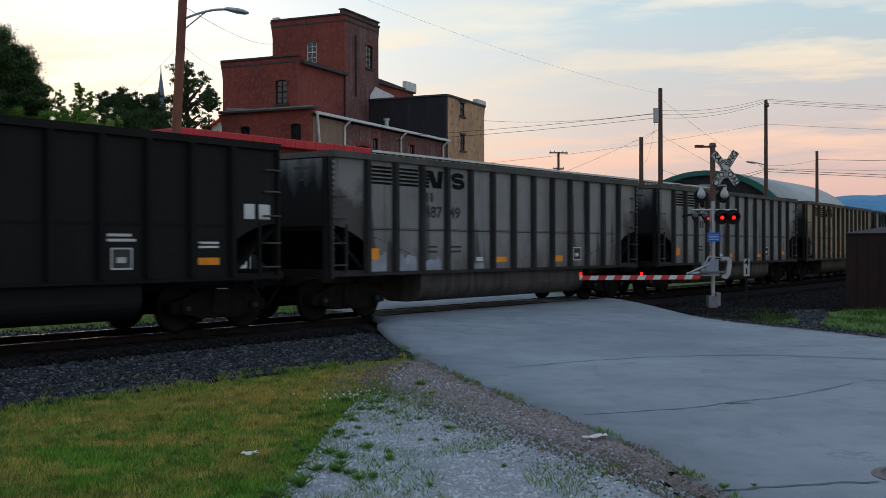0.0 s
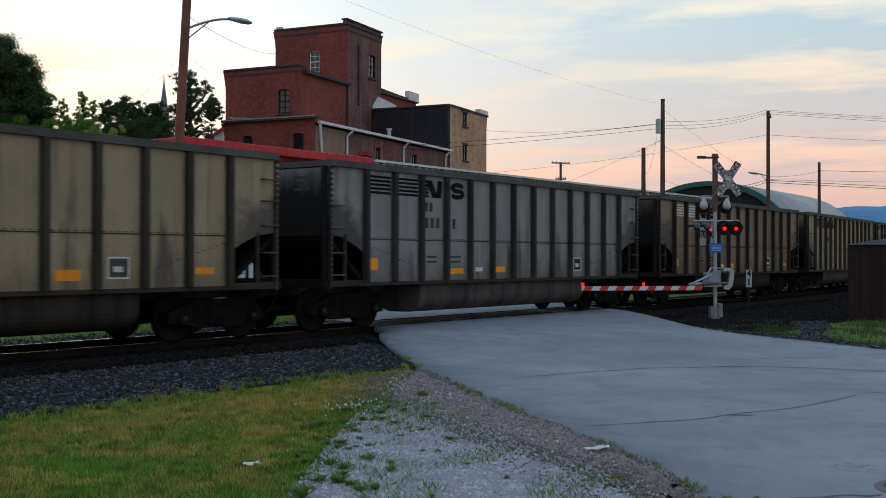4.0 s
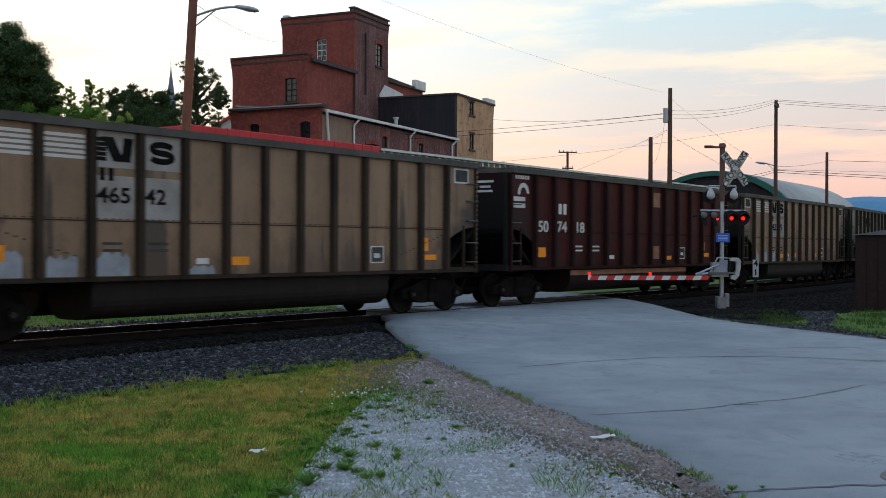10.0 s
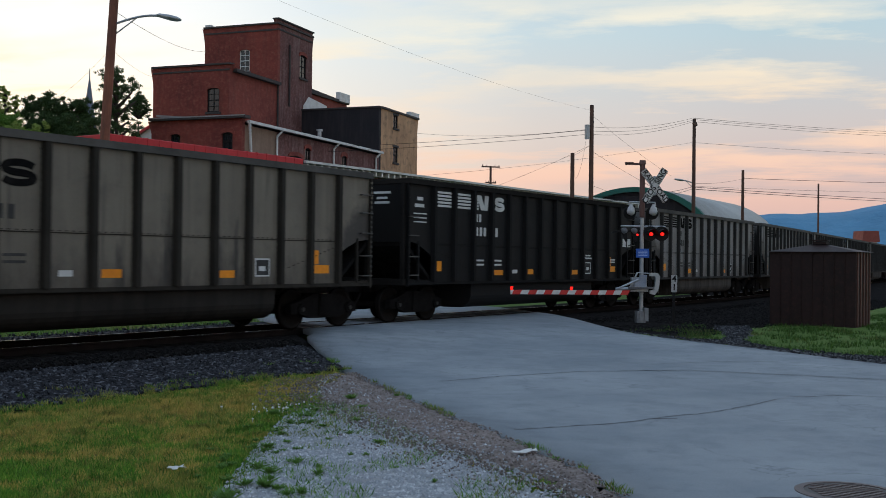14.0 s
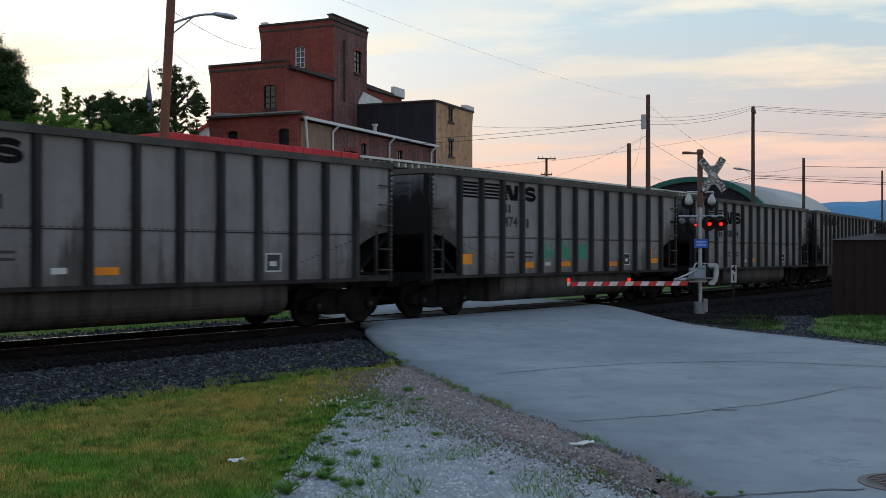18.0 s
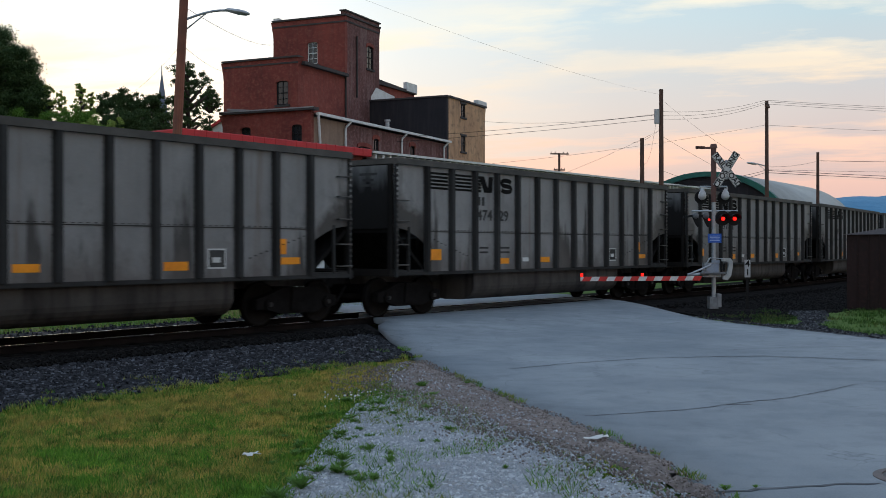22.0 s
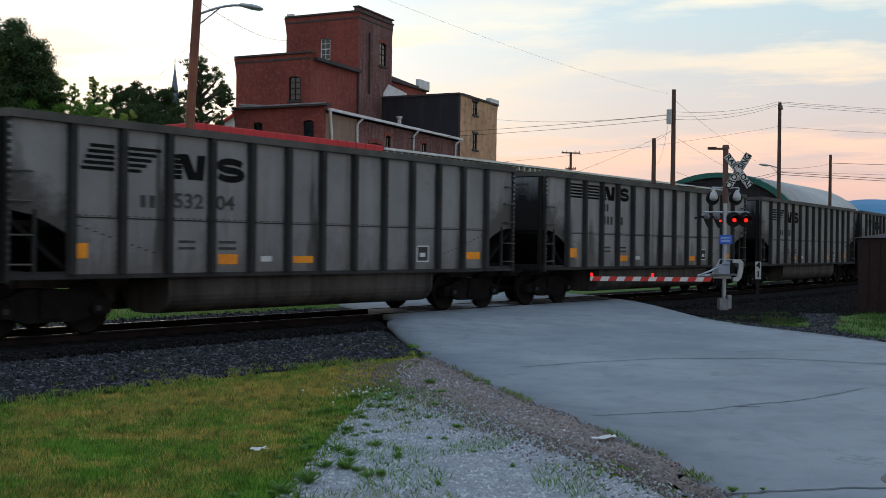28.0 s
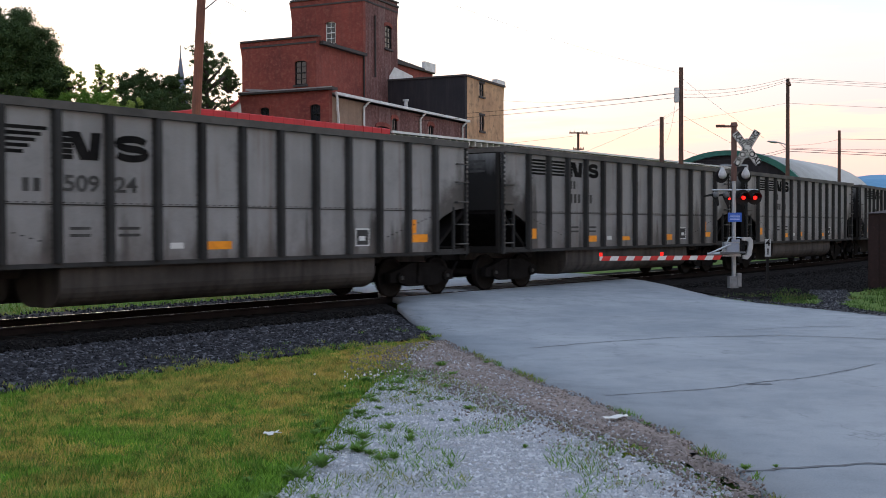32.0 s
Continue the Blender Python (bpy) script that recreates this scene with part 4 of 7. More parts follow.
def car_paint(name, a, b, soot=1.0, rust=(0.10, 0.055, 0.035), gloss=0.55):
    """Faded wagon paint: chalky runs, a few rusty ones, coal soot climbing in columns, darker at posts, foot and ends.
    """
    m = bpy.data.materials.new(name)
    m.use_nodes = True
    n = Nodes(m.node_tree)
    o = n.add("ShaderNodeTexCoord").outputs["Object"]
    info = n.add("ShaderNodeObjectInfo")
    vec = n.add("ShaderNodeVectorMath", {0: o, 1: n.math("MULTIPLY", info.outputs["Random"], 61.0)}, operation="ADD").outputs[0]
    xyz = n.add("ShaderNodeSeparateXYZ", {0: o})
    x, z = n.math("ABSOLUTE", xyz.outputs[0]), xyz.outputs[2]
    big, mid, small = n.noise(vec, 0.45, 4, 0.6), n.noise(vec, 2.4, 5, 0.65), n.noise(vec, 22, 4, 0.65)
    col = n.mix(n.ramp(big, (0.36, grey(0)), (0.64, grey(1))), (*a, 1), (*b, 1))
    chalk = n.noise(n.scaled(vec, (2.0, 2.0, 0.10)), 1.7, 5, 0.6)
    col = n.mix(n.ramp(chalk, (0.48, grey(0)), (0.72, grey(0.4))), col, (*[min(c * 1.3, 0.6) for c in a], 1))
    col = n.mix(n.ramp(mid, (0.55, grey(0)), (0.75, grey(0.35))), col, (*[c * 0.6 for c in b], 1))
    runs = n.noise(n.scaled(vec, (3.2, 3.2, 0.16)), 1.4, 5, 0.62)
    col = n.mix(n.ramp(runs, (0.58, grey(0)), (0.70, grey(0.55))), col, (*rust, 1))
    # dark halo beside the posts: soot runs with crease shade painted in
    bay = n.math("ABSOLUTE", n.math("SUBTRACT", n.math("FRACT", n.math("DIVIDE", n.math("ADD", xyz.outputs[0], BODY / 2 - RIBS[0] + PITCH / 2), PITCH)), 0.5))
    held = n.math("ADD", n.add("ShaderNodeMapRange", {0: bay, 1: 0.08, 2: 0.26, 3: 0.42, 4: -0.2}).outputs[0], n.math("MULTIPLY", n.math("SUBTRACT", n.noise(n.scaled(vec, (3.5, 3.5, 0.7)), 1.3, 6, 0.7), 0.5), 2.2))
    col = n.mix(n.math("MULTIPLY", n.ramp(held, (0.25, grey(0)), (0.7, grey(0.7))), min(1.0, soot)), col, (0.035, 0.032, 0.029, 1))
    # soot columns, broad at the sill and drawn out upwards
    cols = n.noise(n.scaled(vec, (1.15, 1.15, 0.07)), 1.5, 3, 0.5)
    climb = n.add("ShaderNodeMapRange", {0: z, 1: 1.1, 2: 3.4, 3: 0.07, 4: -0.09}).outputs[0]
    ragged = n.math("MULTIPLY", n.math("SUBTRACT", n.noise(n.scaled(vec, (4, 4, 1.2)), 1.5, 5, 0.7), 0.5), 0.16)
    up = n.math("ADD", n.math("ADD", cols, climb), ragged)
    fac = n.math("MULTIPLY", n.ramp(up, (0.60, grey(0)), (0.67, grey(0.9))), soot)
    col = n.mix(fac, col, (0.018, 0.0165, 0.0155, 1))
    # lower sheets turn darker and rustier downwards, in ragged patches
    low = n.math("ADD", n.add("ShaderNodeMapRange", {0: z, 1: 2.1, 2: 1.05, 3: -0.25, 4: 0.45}).outputs[0], n.math("MULTIPLY", n.math("SUBTRACT", n.noise(n.scaled(vec, (1.6, 1.6, 1.0)), 1.2, 6, 0.7), 0.5), 1.7))
    col = n.mix(n.math("MULTIPLY", n.ramp(low, (0.0, grey(0)), (0.5, grey(0.75))), min(1.0, soot)), col, (*[0.35 * p + 0.25 * q for p, q in zip(b, rust)], 1))
    # darker towards both ends and downwards, with a clouded edge
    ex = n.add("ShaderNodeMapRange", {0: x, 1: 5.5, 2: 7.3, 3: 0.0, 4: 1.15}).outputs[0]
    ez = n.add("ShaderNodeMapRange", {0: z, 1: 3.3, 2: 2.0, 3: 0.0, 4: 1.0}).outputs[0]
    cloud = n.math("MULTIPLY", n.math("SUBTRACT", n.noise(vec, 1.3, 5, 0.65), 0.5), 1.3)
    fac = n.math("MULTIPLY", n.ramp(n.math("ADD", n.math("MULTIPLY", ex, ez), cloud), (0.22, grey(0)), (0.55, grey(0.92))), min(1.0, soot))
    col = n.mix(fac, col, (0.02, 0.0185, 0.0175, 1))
    col = n.mix(0.3, col, n.ramp(small, (0.2, grey(0.45)), (0.75, grey(1.05))), "MULTIPLY")
    v = n.math("MULTIPLY_ADD", info.outputs["Random"], 0.18)
    v.node.inputs[2].default_value = 0.91
    col = n.add("ShaderNodeHueSaturation", {"Value": v, "Color": col}).outputs[0]
    bp = n.add("ShaderNodeBump", {"Strength": 0.12, "Distance": 0.02, "Height": n.math("ADD", n.math("MULTIPLY", n.noise(o, 1.1, 2), 1.5), n.math("MULTIPLY", small, 0.2))})
    ro = n.math("MULTIPLY_ADD", mid, 0.25)
    ro.node.inputs[2].default_value = 0.38
    p = n.add("ShaderNodeBsdfPrincipled", {"Base Color": col, "Roughness": ro, "Normal": bp.outputs[0], "Specular IOR Level": gloss})
    n.add("ShaderNodeOutputMaterial", {0: p.outputs[0]})
    return m


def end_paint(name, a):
    """The end sheet: paint above, turning near black towards the bottom, with a ragged edge."""
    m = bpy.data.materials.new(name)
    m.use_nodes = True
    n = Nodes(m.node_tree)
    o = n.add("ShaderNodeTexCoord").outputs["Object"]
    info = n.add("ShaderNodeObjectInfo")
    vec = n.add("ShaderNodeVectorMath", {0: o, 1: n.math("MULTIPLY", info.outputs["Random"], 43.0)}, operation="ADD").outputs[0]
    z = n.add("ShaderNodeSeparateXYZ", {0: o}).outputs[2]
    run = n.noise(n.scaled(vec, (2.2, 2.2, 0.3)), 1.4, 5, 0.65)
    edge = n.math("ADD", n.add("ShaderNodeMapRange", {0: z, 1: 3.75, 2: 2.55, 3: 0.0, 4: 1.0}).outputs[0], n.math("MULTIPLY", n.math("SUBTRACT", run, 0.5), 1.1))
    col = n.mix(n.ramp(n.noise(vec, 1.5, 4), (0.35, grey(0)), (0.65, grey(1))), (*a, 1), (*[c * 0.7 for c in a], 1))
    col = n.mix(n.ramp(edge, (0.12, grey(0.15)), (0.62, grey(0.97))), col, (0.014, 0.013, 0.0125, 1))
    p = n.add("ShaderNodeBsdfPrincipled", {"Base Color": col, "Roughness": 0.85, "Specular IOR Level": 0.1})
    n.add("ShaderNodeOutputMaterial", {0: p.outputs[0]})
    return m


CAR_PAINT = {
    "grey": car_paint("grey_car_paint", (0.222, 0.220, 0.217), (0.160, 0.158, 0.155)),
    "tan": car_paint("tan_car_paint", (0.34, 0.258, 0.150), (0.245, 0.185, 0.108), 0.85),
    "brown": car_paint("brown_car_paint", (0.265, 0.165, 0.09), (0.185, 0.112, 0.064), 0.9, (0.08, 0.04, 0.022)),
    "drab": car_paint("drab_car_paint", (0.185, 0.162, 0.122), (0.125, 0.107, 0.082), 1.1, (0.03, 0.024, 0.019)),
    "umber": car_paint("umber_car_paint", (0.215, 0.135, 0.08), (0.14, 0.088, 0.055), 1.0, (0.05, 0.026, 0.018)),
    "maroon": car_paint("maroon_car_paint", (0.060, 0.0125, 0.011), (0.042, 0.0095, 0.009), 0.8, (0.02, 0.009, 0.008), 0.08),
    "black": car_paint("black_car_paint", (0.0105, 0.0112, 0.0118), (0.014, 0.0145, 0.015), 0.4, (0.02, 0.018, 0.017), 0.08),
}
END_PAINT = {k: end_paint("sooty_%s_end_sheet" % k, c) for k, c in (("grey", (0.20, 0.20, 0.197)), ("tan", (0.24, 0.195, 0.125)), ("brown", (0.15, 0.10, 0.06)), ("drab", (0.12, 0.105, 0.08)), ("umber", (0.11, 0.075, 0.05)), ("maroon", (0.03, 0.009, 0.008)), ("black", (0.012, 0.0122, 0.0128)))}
CAR_LABEL = {"grey": "weathered grey", "tan": "dusty tan", "brown": "dirty brown", "drab": "sooty drab brown", "umber": "dark sooty brown", "maroon": "dark maroon", "black": "black"}
M_GRIME = material("coal_grimed_steel", (0.018, 0.017, 0.016), (0.027, 0.025, 0.0235), fine=14, coarse=0.6, bump=0.2, streak=((0.03, 0.027, 0.024), 0.3), spec=0.0, rough=0.9)
M_TOPRIM = material("dusty_top_rail", (0.10, 0.092, 0.082), (0.06, 0.056, 0.05), fine=14, coarse=1.2, bump=0.2)
M_TRUCK = material("grimy_cast_steel", (0.012, 0.0112, 0.0107), (0.018, 0.0165, 0.016), fine=18, coarse=3, bump=0.3, spec=0.0, rough=0.95)
M_WHEEL = material("wheel_steel", (0.016, 0.0145, 0.0135), (0.024, 0.0215, 0.02), fine=20, rough=0.9, spec=0.0)
M_CAP = material("worn_bearing_cap", (0.035, 0.033, 0.031), rough=0.6, metal=0.2)
M_COAL = material("coal", (0.012, 0.012, 0.013), (0.02, 0.02, 0.021), fine=8, coarse=3, bump=1.0, depth=0.1)
M_ORANGE = material("orange_reflector", (0.95, 0.33, 0.008), (0.82, 0.26, 0.008), rough=0.5, fine=10, bump=0.05)
M_MARK_BLACK = material("black_stencil", (0.010, 0.010, 0.010), (0.02, 0.019, 0.018), fine=12, spec=0.0)
M_MARK_WHITE = material("white_stencil", (0.70, 0.70, 0.68), (0.55, 0.55, 0.52), fine=12)
M_MARK_FADED = material("faded_black_stencil", (0.055, 0.054, 0.052), (0.085, 0.083, 0.08), fine=10, coarse=2, spec=0.0)
M_PRIMER = material("pale_blue_grey_primer", (0.34, 0.37, 0.42), (0.25, 0.265, 0.29), fine=9, coarse=2.5, rough=0.8, bump=0.1)
M_PATCH = material("fresh_grey_patch", (0.36, 0.345, 0.325), (0.27, 0.25, 0.225), fine=14, rough=0.65)
M_GRAFFITI = material("green_spray_paint", (0.05, 0.30, 0.17), (0.08, 0.24, 0.15), fine=8, coarse=3)


def side_outline():
    """The side sheet, cut away at both ends above the bogies."""
    e, b = 0.02, BODY - 0.02
    w = RIBS[0]
    pts = [(w, SILL), (w, 1.72), (w - 0.35, 1.90), (w - 0.75, 2.06), (e + 0.10, 2.12), (e, 2.12), (e, RIM - 0.12), (b, RIM - 0.12), (b, 2.12), (b - 0.10, 2.12)]
    v = RIBS[-1]
    return pts + [(v + 0.75, 2.06), (v + 0.35, 1.90), (v, 1.72), (v, SILL)]


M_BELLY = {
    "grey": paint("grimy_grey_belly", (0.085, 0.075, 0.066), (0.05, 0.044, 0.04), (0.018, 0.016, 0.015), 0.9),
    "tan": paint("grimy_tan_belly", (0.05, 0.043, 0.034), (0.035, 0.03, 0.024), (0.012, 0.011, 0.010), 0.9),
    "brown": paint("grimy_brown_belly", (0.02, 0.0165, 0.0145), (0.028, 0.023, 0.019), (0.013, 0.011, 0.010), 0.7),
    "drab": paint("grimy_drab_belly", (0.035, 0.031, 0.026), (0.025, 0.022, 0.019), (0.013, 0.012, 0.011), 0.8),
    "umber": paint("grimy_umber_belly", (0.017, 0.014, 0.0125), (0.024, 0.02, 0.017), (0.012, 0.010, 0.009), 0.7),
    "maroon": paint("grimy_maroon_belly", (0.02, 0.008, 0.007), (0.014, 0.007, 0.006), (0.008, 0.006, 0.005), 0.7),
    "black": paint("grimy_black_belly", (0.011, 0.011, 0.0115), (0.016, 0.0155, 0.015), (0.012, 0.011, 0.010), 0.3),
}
SHARED = {}


def shared(name, make, mat, smooth=False):
    if name not in SHARED:
        SHARED[name] = mesh_of(name, make(), mat, smooth)
    return SHARED[name]


def moved(bm, m):
    bmesh.ops.transform(bm, matrix=m, verts=bm.verts)
    return bm


def rib_mesh(colour):
    def make():
        bm = bmesh.new()
        # a hat section post with a row of rivets down its foot
        prism_pts = [(-0.085, 0.0), (-0.055, -0.11), (0.055, -0.11), (0.085, 0.0)]
        a = [bm.verts.new((x, y, SILL + 0.02)) for x, y in prism_pts]
        b = [bm.verts.new((x, y, RIM - 0.14)) for x, y in prism_pts]
        for i in range(4):
            j = (i + 1) % 4
            bm.faces.new((a[i], a[j], b[j], b[i]))
        bm.faces.new(a)
        bm.faces.new(b)
        for k in range(19):
            z = SILL + 0.12 + 0.135 * k
            for x in (-0.10, 0.085):
                box(bm, x, x + 0.015, -0.012, 0.0, z, z + 0.032)
        return bm
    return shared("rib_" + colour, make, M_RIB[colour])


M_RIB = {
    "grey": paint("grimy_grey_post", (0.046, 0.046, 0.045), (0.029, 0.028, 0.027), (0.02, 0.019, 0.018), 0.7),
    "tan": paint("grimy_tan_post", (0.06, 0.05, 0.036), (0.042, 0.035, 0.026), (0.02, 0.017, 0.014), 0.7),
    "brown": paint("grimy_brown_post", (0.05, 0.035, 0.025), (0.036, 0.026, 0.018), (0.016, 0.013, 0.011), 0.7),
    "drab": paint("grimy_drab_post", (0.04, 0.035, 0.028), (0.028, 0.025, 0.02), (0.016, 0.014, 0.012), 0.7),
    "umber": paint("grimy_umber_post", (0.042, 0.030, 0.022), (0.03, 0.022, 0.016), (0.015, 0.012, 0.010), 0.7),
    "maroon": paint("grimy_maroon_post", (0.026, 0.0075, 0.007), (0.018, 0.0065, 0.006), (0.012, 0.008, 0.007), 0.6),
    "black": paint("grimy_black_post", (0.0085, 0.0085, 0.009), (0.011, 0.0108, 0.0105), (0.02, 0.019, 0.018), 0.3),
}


def plate(x0, x1, z0, z1, y=-HALF - 0.006):
    return boxes((x0, x1, y, y + 0.005, z0, z1))


def plates(*rects):
    bm = bmesh.new()
    for x0, x1, z0, z1 in rects:
        box(bm, x0, x1, -HALF - 0.006, -HALF - 0.001, z0, z1)
    return bm


def bogie(parent, x):
    b = part("bogie", shared("bogie_bolster", lambda: boxes((-0.22, 0.22, -1.15, 1.15, 0.48, 0.80)), M_TRUCK), None, parent, "grimy cast steel bogie", at=pose(x, 0, 0))

    def frame_mesh():
        bm = bmesh.new()
        pts = [(-1.22, 0.36), (-1.22, 0.58), (-0.95, 0.64), (-0.45, 0.80), (0.45, 0.80), (0.95, 0.64), (1.22, 0.58), (1.22, 0.36), (0.85, 0.34), (0.50, 0.24), (-0.50, 0.24), (-0.85, 0.34)]
        prism(bm, pts, -0.09, 0.09)
        box(bm, -0.24, 0.24, -0.13, -0.09, 0.30, 0.66)
        for xx in (-0.89, 0.89):
            lathe(bm, [(0.13, -0.16), (0.13, -0.09)], (xx, 0, 0.457), "Y", 10)
        return bm
    fm = shared("bogie_side", frame_mesh, M_TRUCK)
    for y in (-1.0, 1.0):
        sf = part("side_frame", fm, None, b, at=pose(0, y, 0) if y < 0 else pose(0, y, 0, 0, 0, 180))

        cap = shared("bearing_cap", lambda: tubes(((0, -0.185, 0), (0, -0.16, 0), 0.05), seg=10), M_CAP)
        for xx in (-0.89, 0.89):
            part("bearing_cap", cap, None, sf, at=pose(xx, 0, 0.457))

    def wheels():
        bm = bmesh.new()
        for y in (-0.7525, 0.7525):
            sg = 1 if y > 0 else -1
            lathe(bm, [(0.10, -0.075 * sg), (0.14, -0.07 * sg), (0.39, -0.05 * sg), (0.40, -0.066 * sg), (0.457, -0.066 * sg), (0.457, 0.05 * sg), (0.482, 0.066 * sg), (0.40, 0.07 * sg), (0.39, 0.03 * sg), (0.14, 0.05 * sg), (0.10, 0.06 * sg)][::1], (0, y, 0), "Y", 20)
            for k in range(3):
                a = k * 2.094
                lathe(bm, [(0.05, -0.068 * sg), (0.05, -0.055 * sg)], (0.26 * math.cos(a), y, 0.26 * math.sin(a)), "Y", 8)
        tube(bm, (0, -0.78, 0), (0, 0.78, 0), 0.085, seg=8)
        return bm
    wm = shared("wheelset", wheels, M_WHEEL, True)
    for x2 in (-0.89, 0.89):
        part("wheelset", wm, None, b, at=pose(x2, 0, 0.482 - 0.025))


def end_gear(parent, lead):
    """Ladder, grab irons, slope sheet and coupler at one end; lead is the end that goes first."""
    sg = -1 if lead else 1

    def slope():
        bm = bmesh.new()
        prism(bm, [(0.02, RIM - 0.1), (0.09, RIM - 0.1), (0.09, 2.06), (1.34, 1.06), (1.26, 1.02), (0.02, 2.0)], -HALF + 0.06, HALF - 0.06)
        return bm
    at = pose(BODY / 2 * sg, 0, 0, 0, 0, 0 if lead else 180)
    sheet_ob = part("end_sheet", shared("end_sheet", slope, M_TRUCK), None, parent, "black end sheet with a slanted floor", at=at)
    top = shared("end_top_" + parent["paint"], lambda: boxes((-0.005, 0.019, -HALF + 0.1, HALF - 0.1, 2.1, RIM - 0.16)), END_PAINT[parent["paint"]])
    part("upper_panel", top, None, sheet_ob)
    if lead:
        for z, w in ((3.36, 0.55), (3.22, 0.34), (3.10, 0.48)):
            line = shared("end_line_%.2f_%s" % (w, parent["paint"]), lambda: boxes((-0.010, -0.006, -w / 2, w / 2, 0, 0.06)), M_MARK_WHITE if parent["paint"] in ("black", "maroon") else M_MARK_FADED)
            part("data_line", line, None, sheet_ob, at=pose(0, -0.75, z))
    vrib = shared("end_post", lambda: boxes((-0.08, 0.02, 0, 0.10, 1.0, RIM - 0.14)), M_GRIME)
    for y in (-HALF + 0.06, HALF - 0.16):
        part("end_post", vrib, None, sheet_ob, at=pose(0, y, 0))
    part("end_sill", shared("end_sill", lambda: boxes((-0.15, 0.35, -HALF + 0.02, HALF - 0.02, 0.98, 1.14)), M_GRIME), None, sheet_ob)
    for sy in (-1, 1):
        key = "%s_%d_%d" % (parent["paint"], sg, sy)

        def posts():
            bm = bmesh.new()
            for x0, x1, y0, y1, z0, z1 in ((0.0, 0.075, HALF - 0.02, HALF + 0.05, 0.95, RIM - 0.15), (0.50, 0.56, HALF - 0.04, HALF + 0.02, 1.05, 2.14), (0.0, 1.3, HALF - 0.06, HALF - 0.002, 1.02, 1.12)):
                xa, xb = sorted((sg * (h - x0), sg * (h - x1)))
                ya, yb = sorted((sy * y0, sy * y1))
                box(bm, xa, xb, ya, yb, z0, z1)
            return bm
        h = BODY / 2
        lad = part("ladder", shared("ladder_" + key, posts, M_RIB[parent["paint"]]), None, parent)
        y = sy * HALF
        o = sy * 0.08
        rung = shared("rung_%d_%d" % (sg, sy), lambda: tubes(((sg * (h - 0.02), y + o, 0), (sg * (h - 0.44), y + o, 0), 0.019), ((sg * (h - 0.03), y + o, 0), (sg * (h - 0.03), y, 0), 0.019), ((sg * (h - 0.43), y + o, 0), (sg * (h - 0.43), y, 0), 0.019), seg=6), M_TOPRIM)
        for z in (1.24, 1.72, 2.27, 2.76) + (() if lead else (3.2,)):
            part("rung", rung, None, lad, at=pose(0, 0, z))

        def studs():
            bm = bmesh.new()
            for k in range(20):
                z = 1.2 + 0.12 * k
                xa, xb = sorted((sg * (h - 0.012), sg * (h - 0.065)))
                ya, yb = sorted((sy * (HALF + 0.05), sy * (HALF + 0.066)))
                box(bm, xa, xb, ya, yb, z, z + 0.055)
            return bm
        cr = part("corner_rivets", shared("corner_rivets_%s_%d_%d" % (parent["paint"], sg, sy), studs, CAR_PAINT[parent["paint"]]), None, lad)
        tagged(cr, kind="stuff")

    def coupler():
        bm = bmesh.new()
        box(bm, -0.62, 0.3, -0.10, 0.10, 0.78, 0.98)
        prism(bm, [(-0.62, 0.72), (-0.80, 0.74), (-0.80, 1.02), (-0.62, 1.04)], -0.17, 0.15)
        tube(bm, (-0.45, -0.42, 0.75), (-0.75, -0.40, 0.38), 0.03, seg=6)
        return bm
    part("coupler", shared("coupler", coupler, M_TRUCK), None, parent, "knuckle coupler with hanging air hose", at=pose(BODY / 2 * sg, 0, 0, 0, 0, 0 if lead else 180))


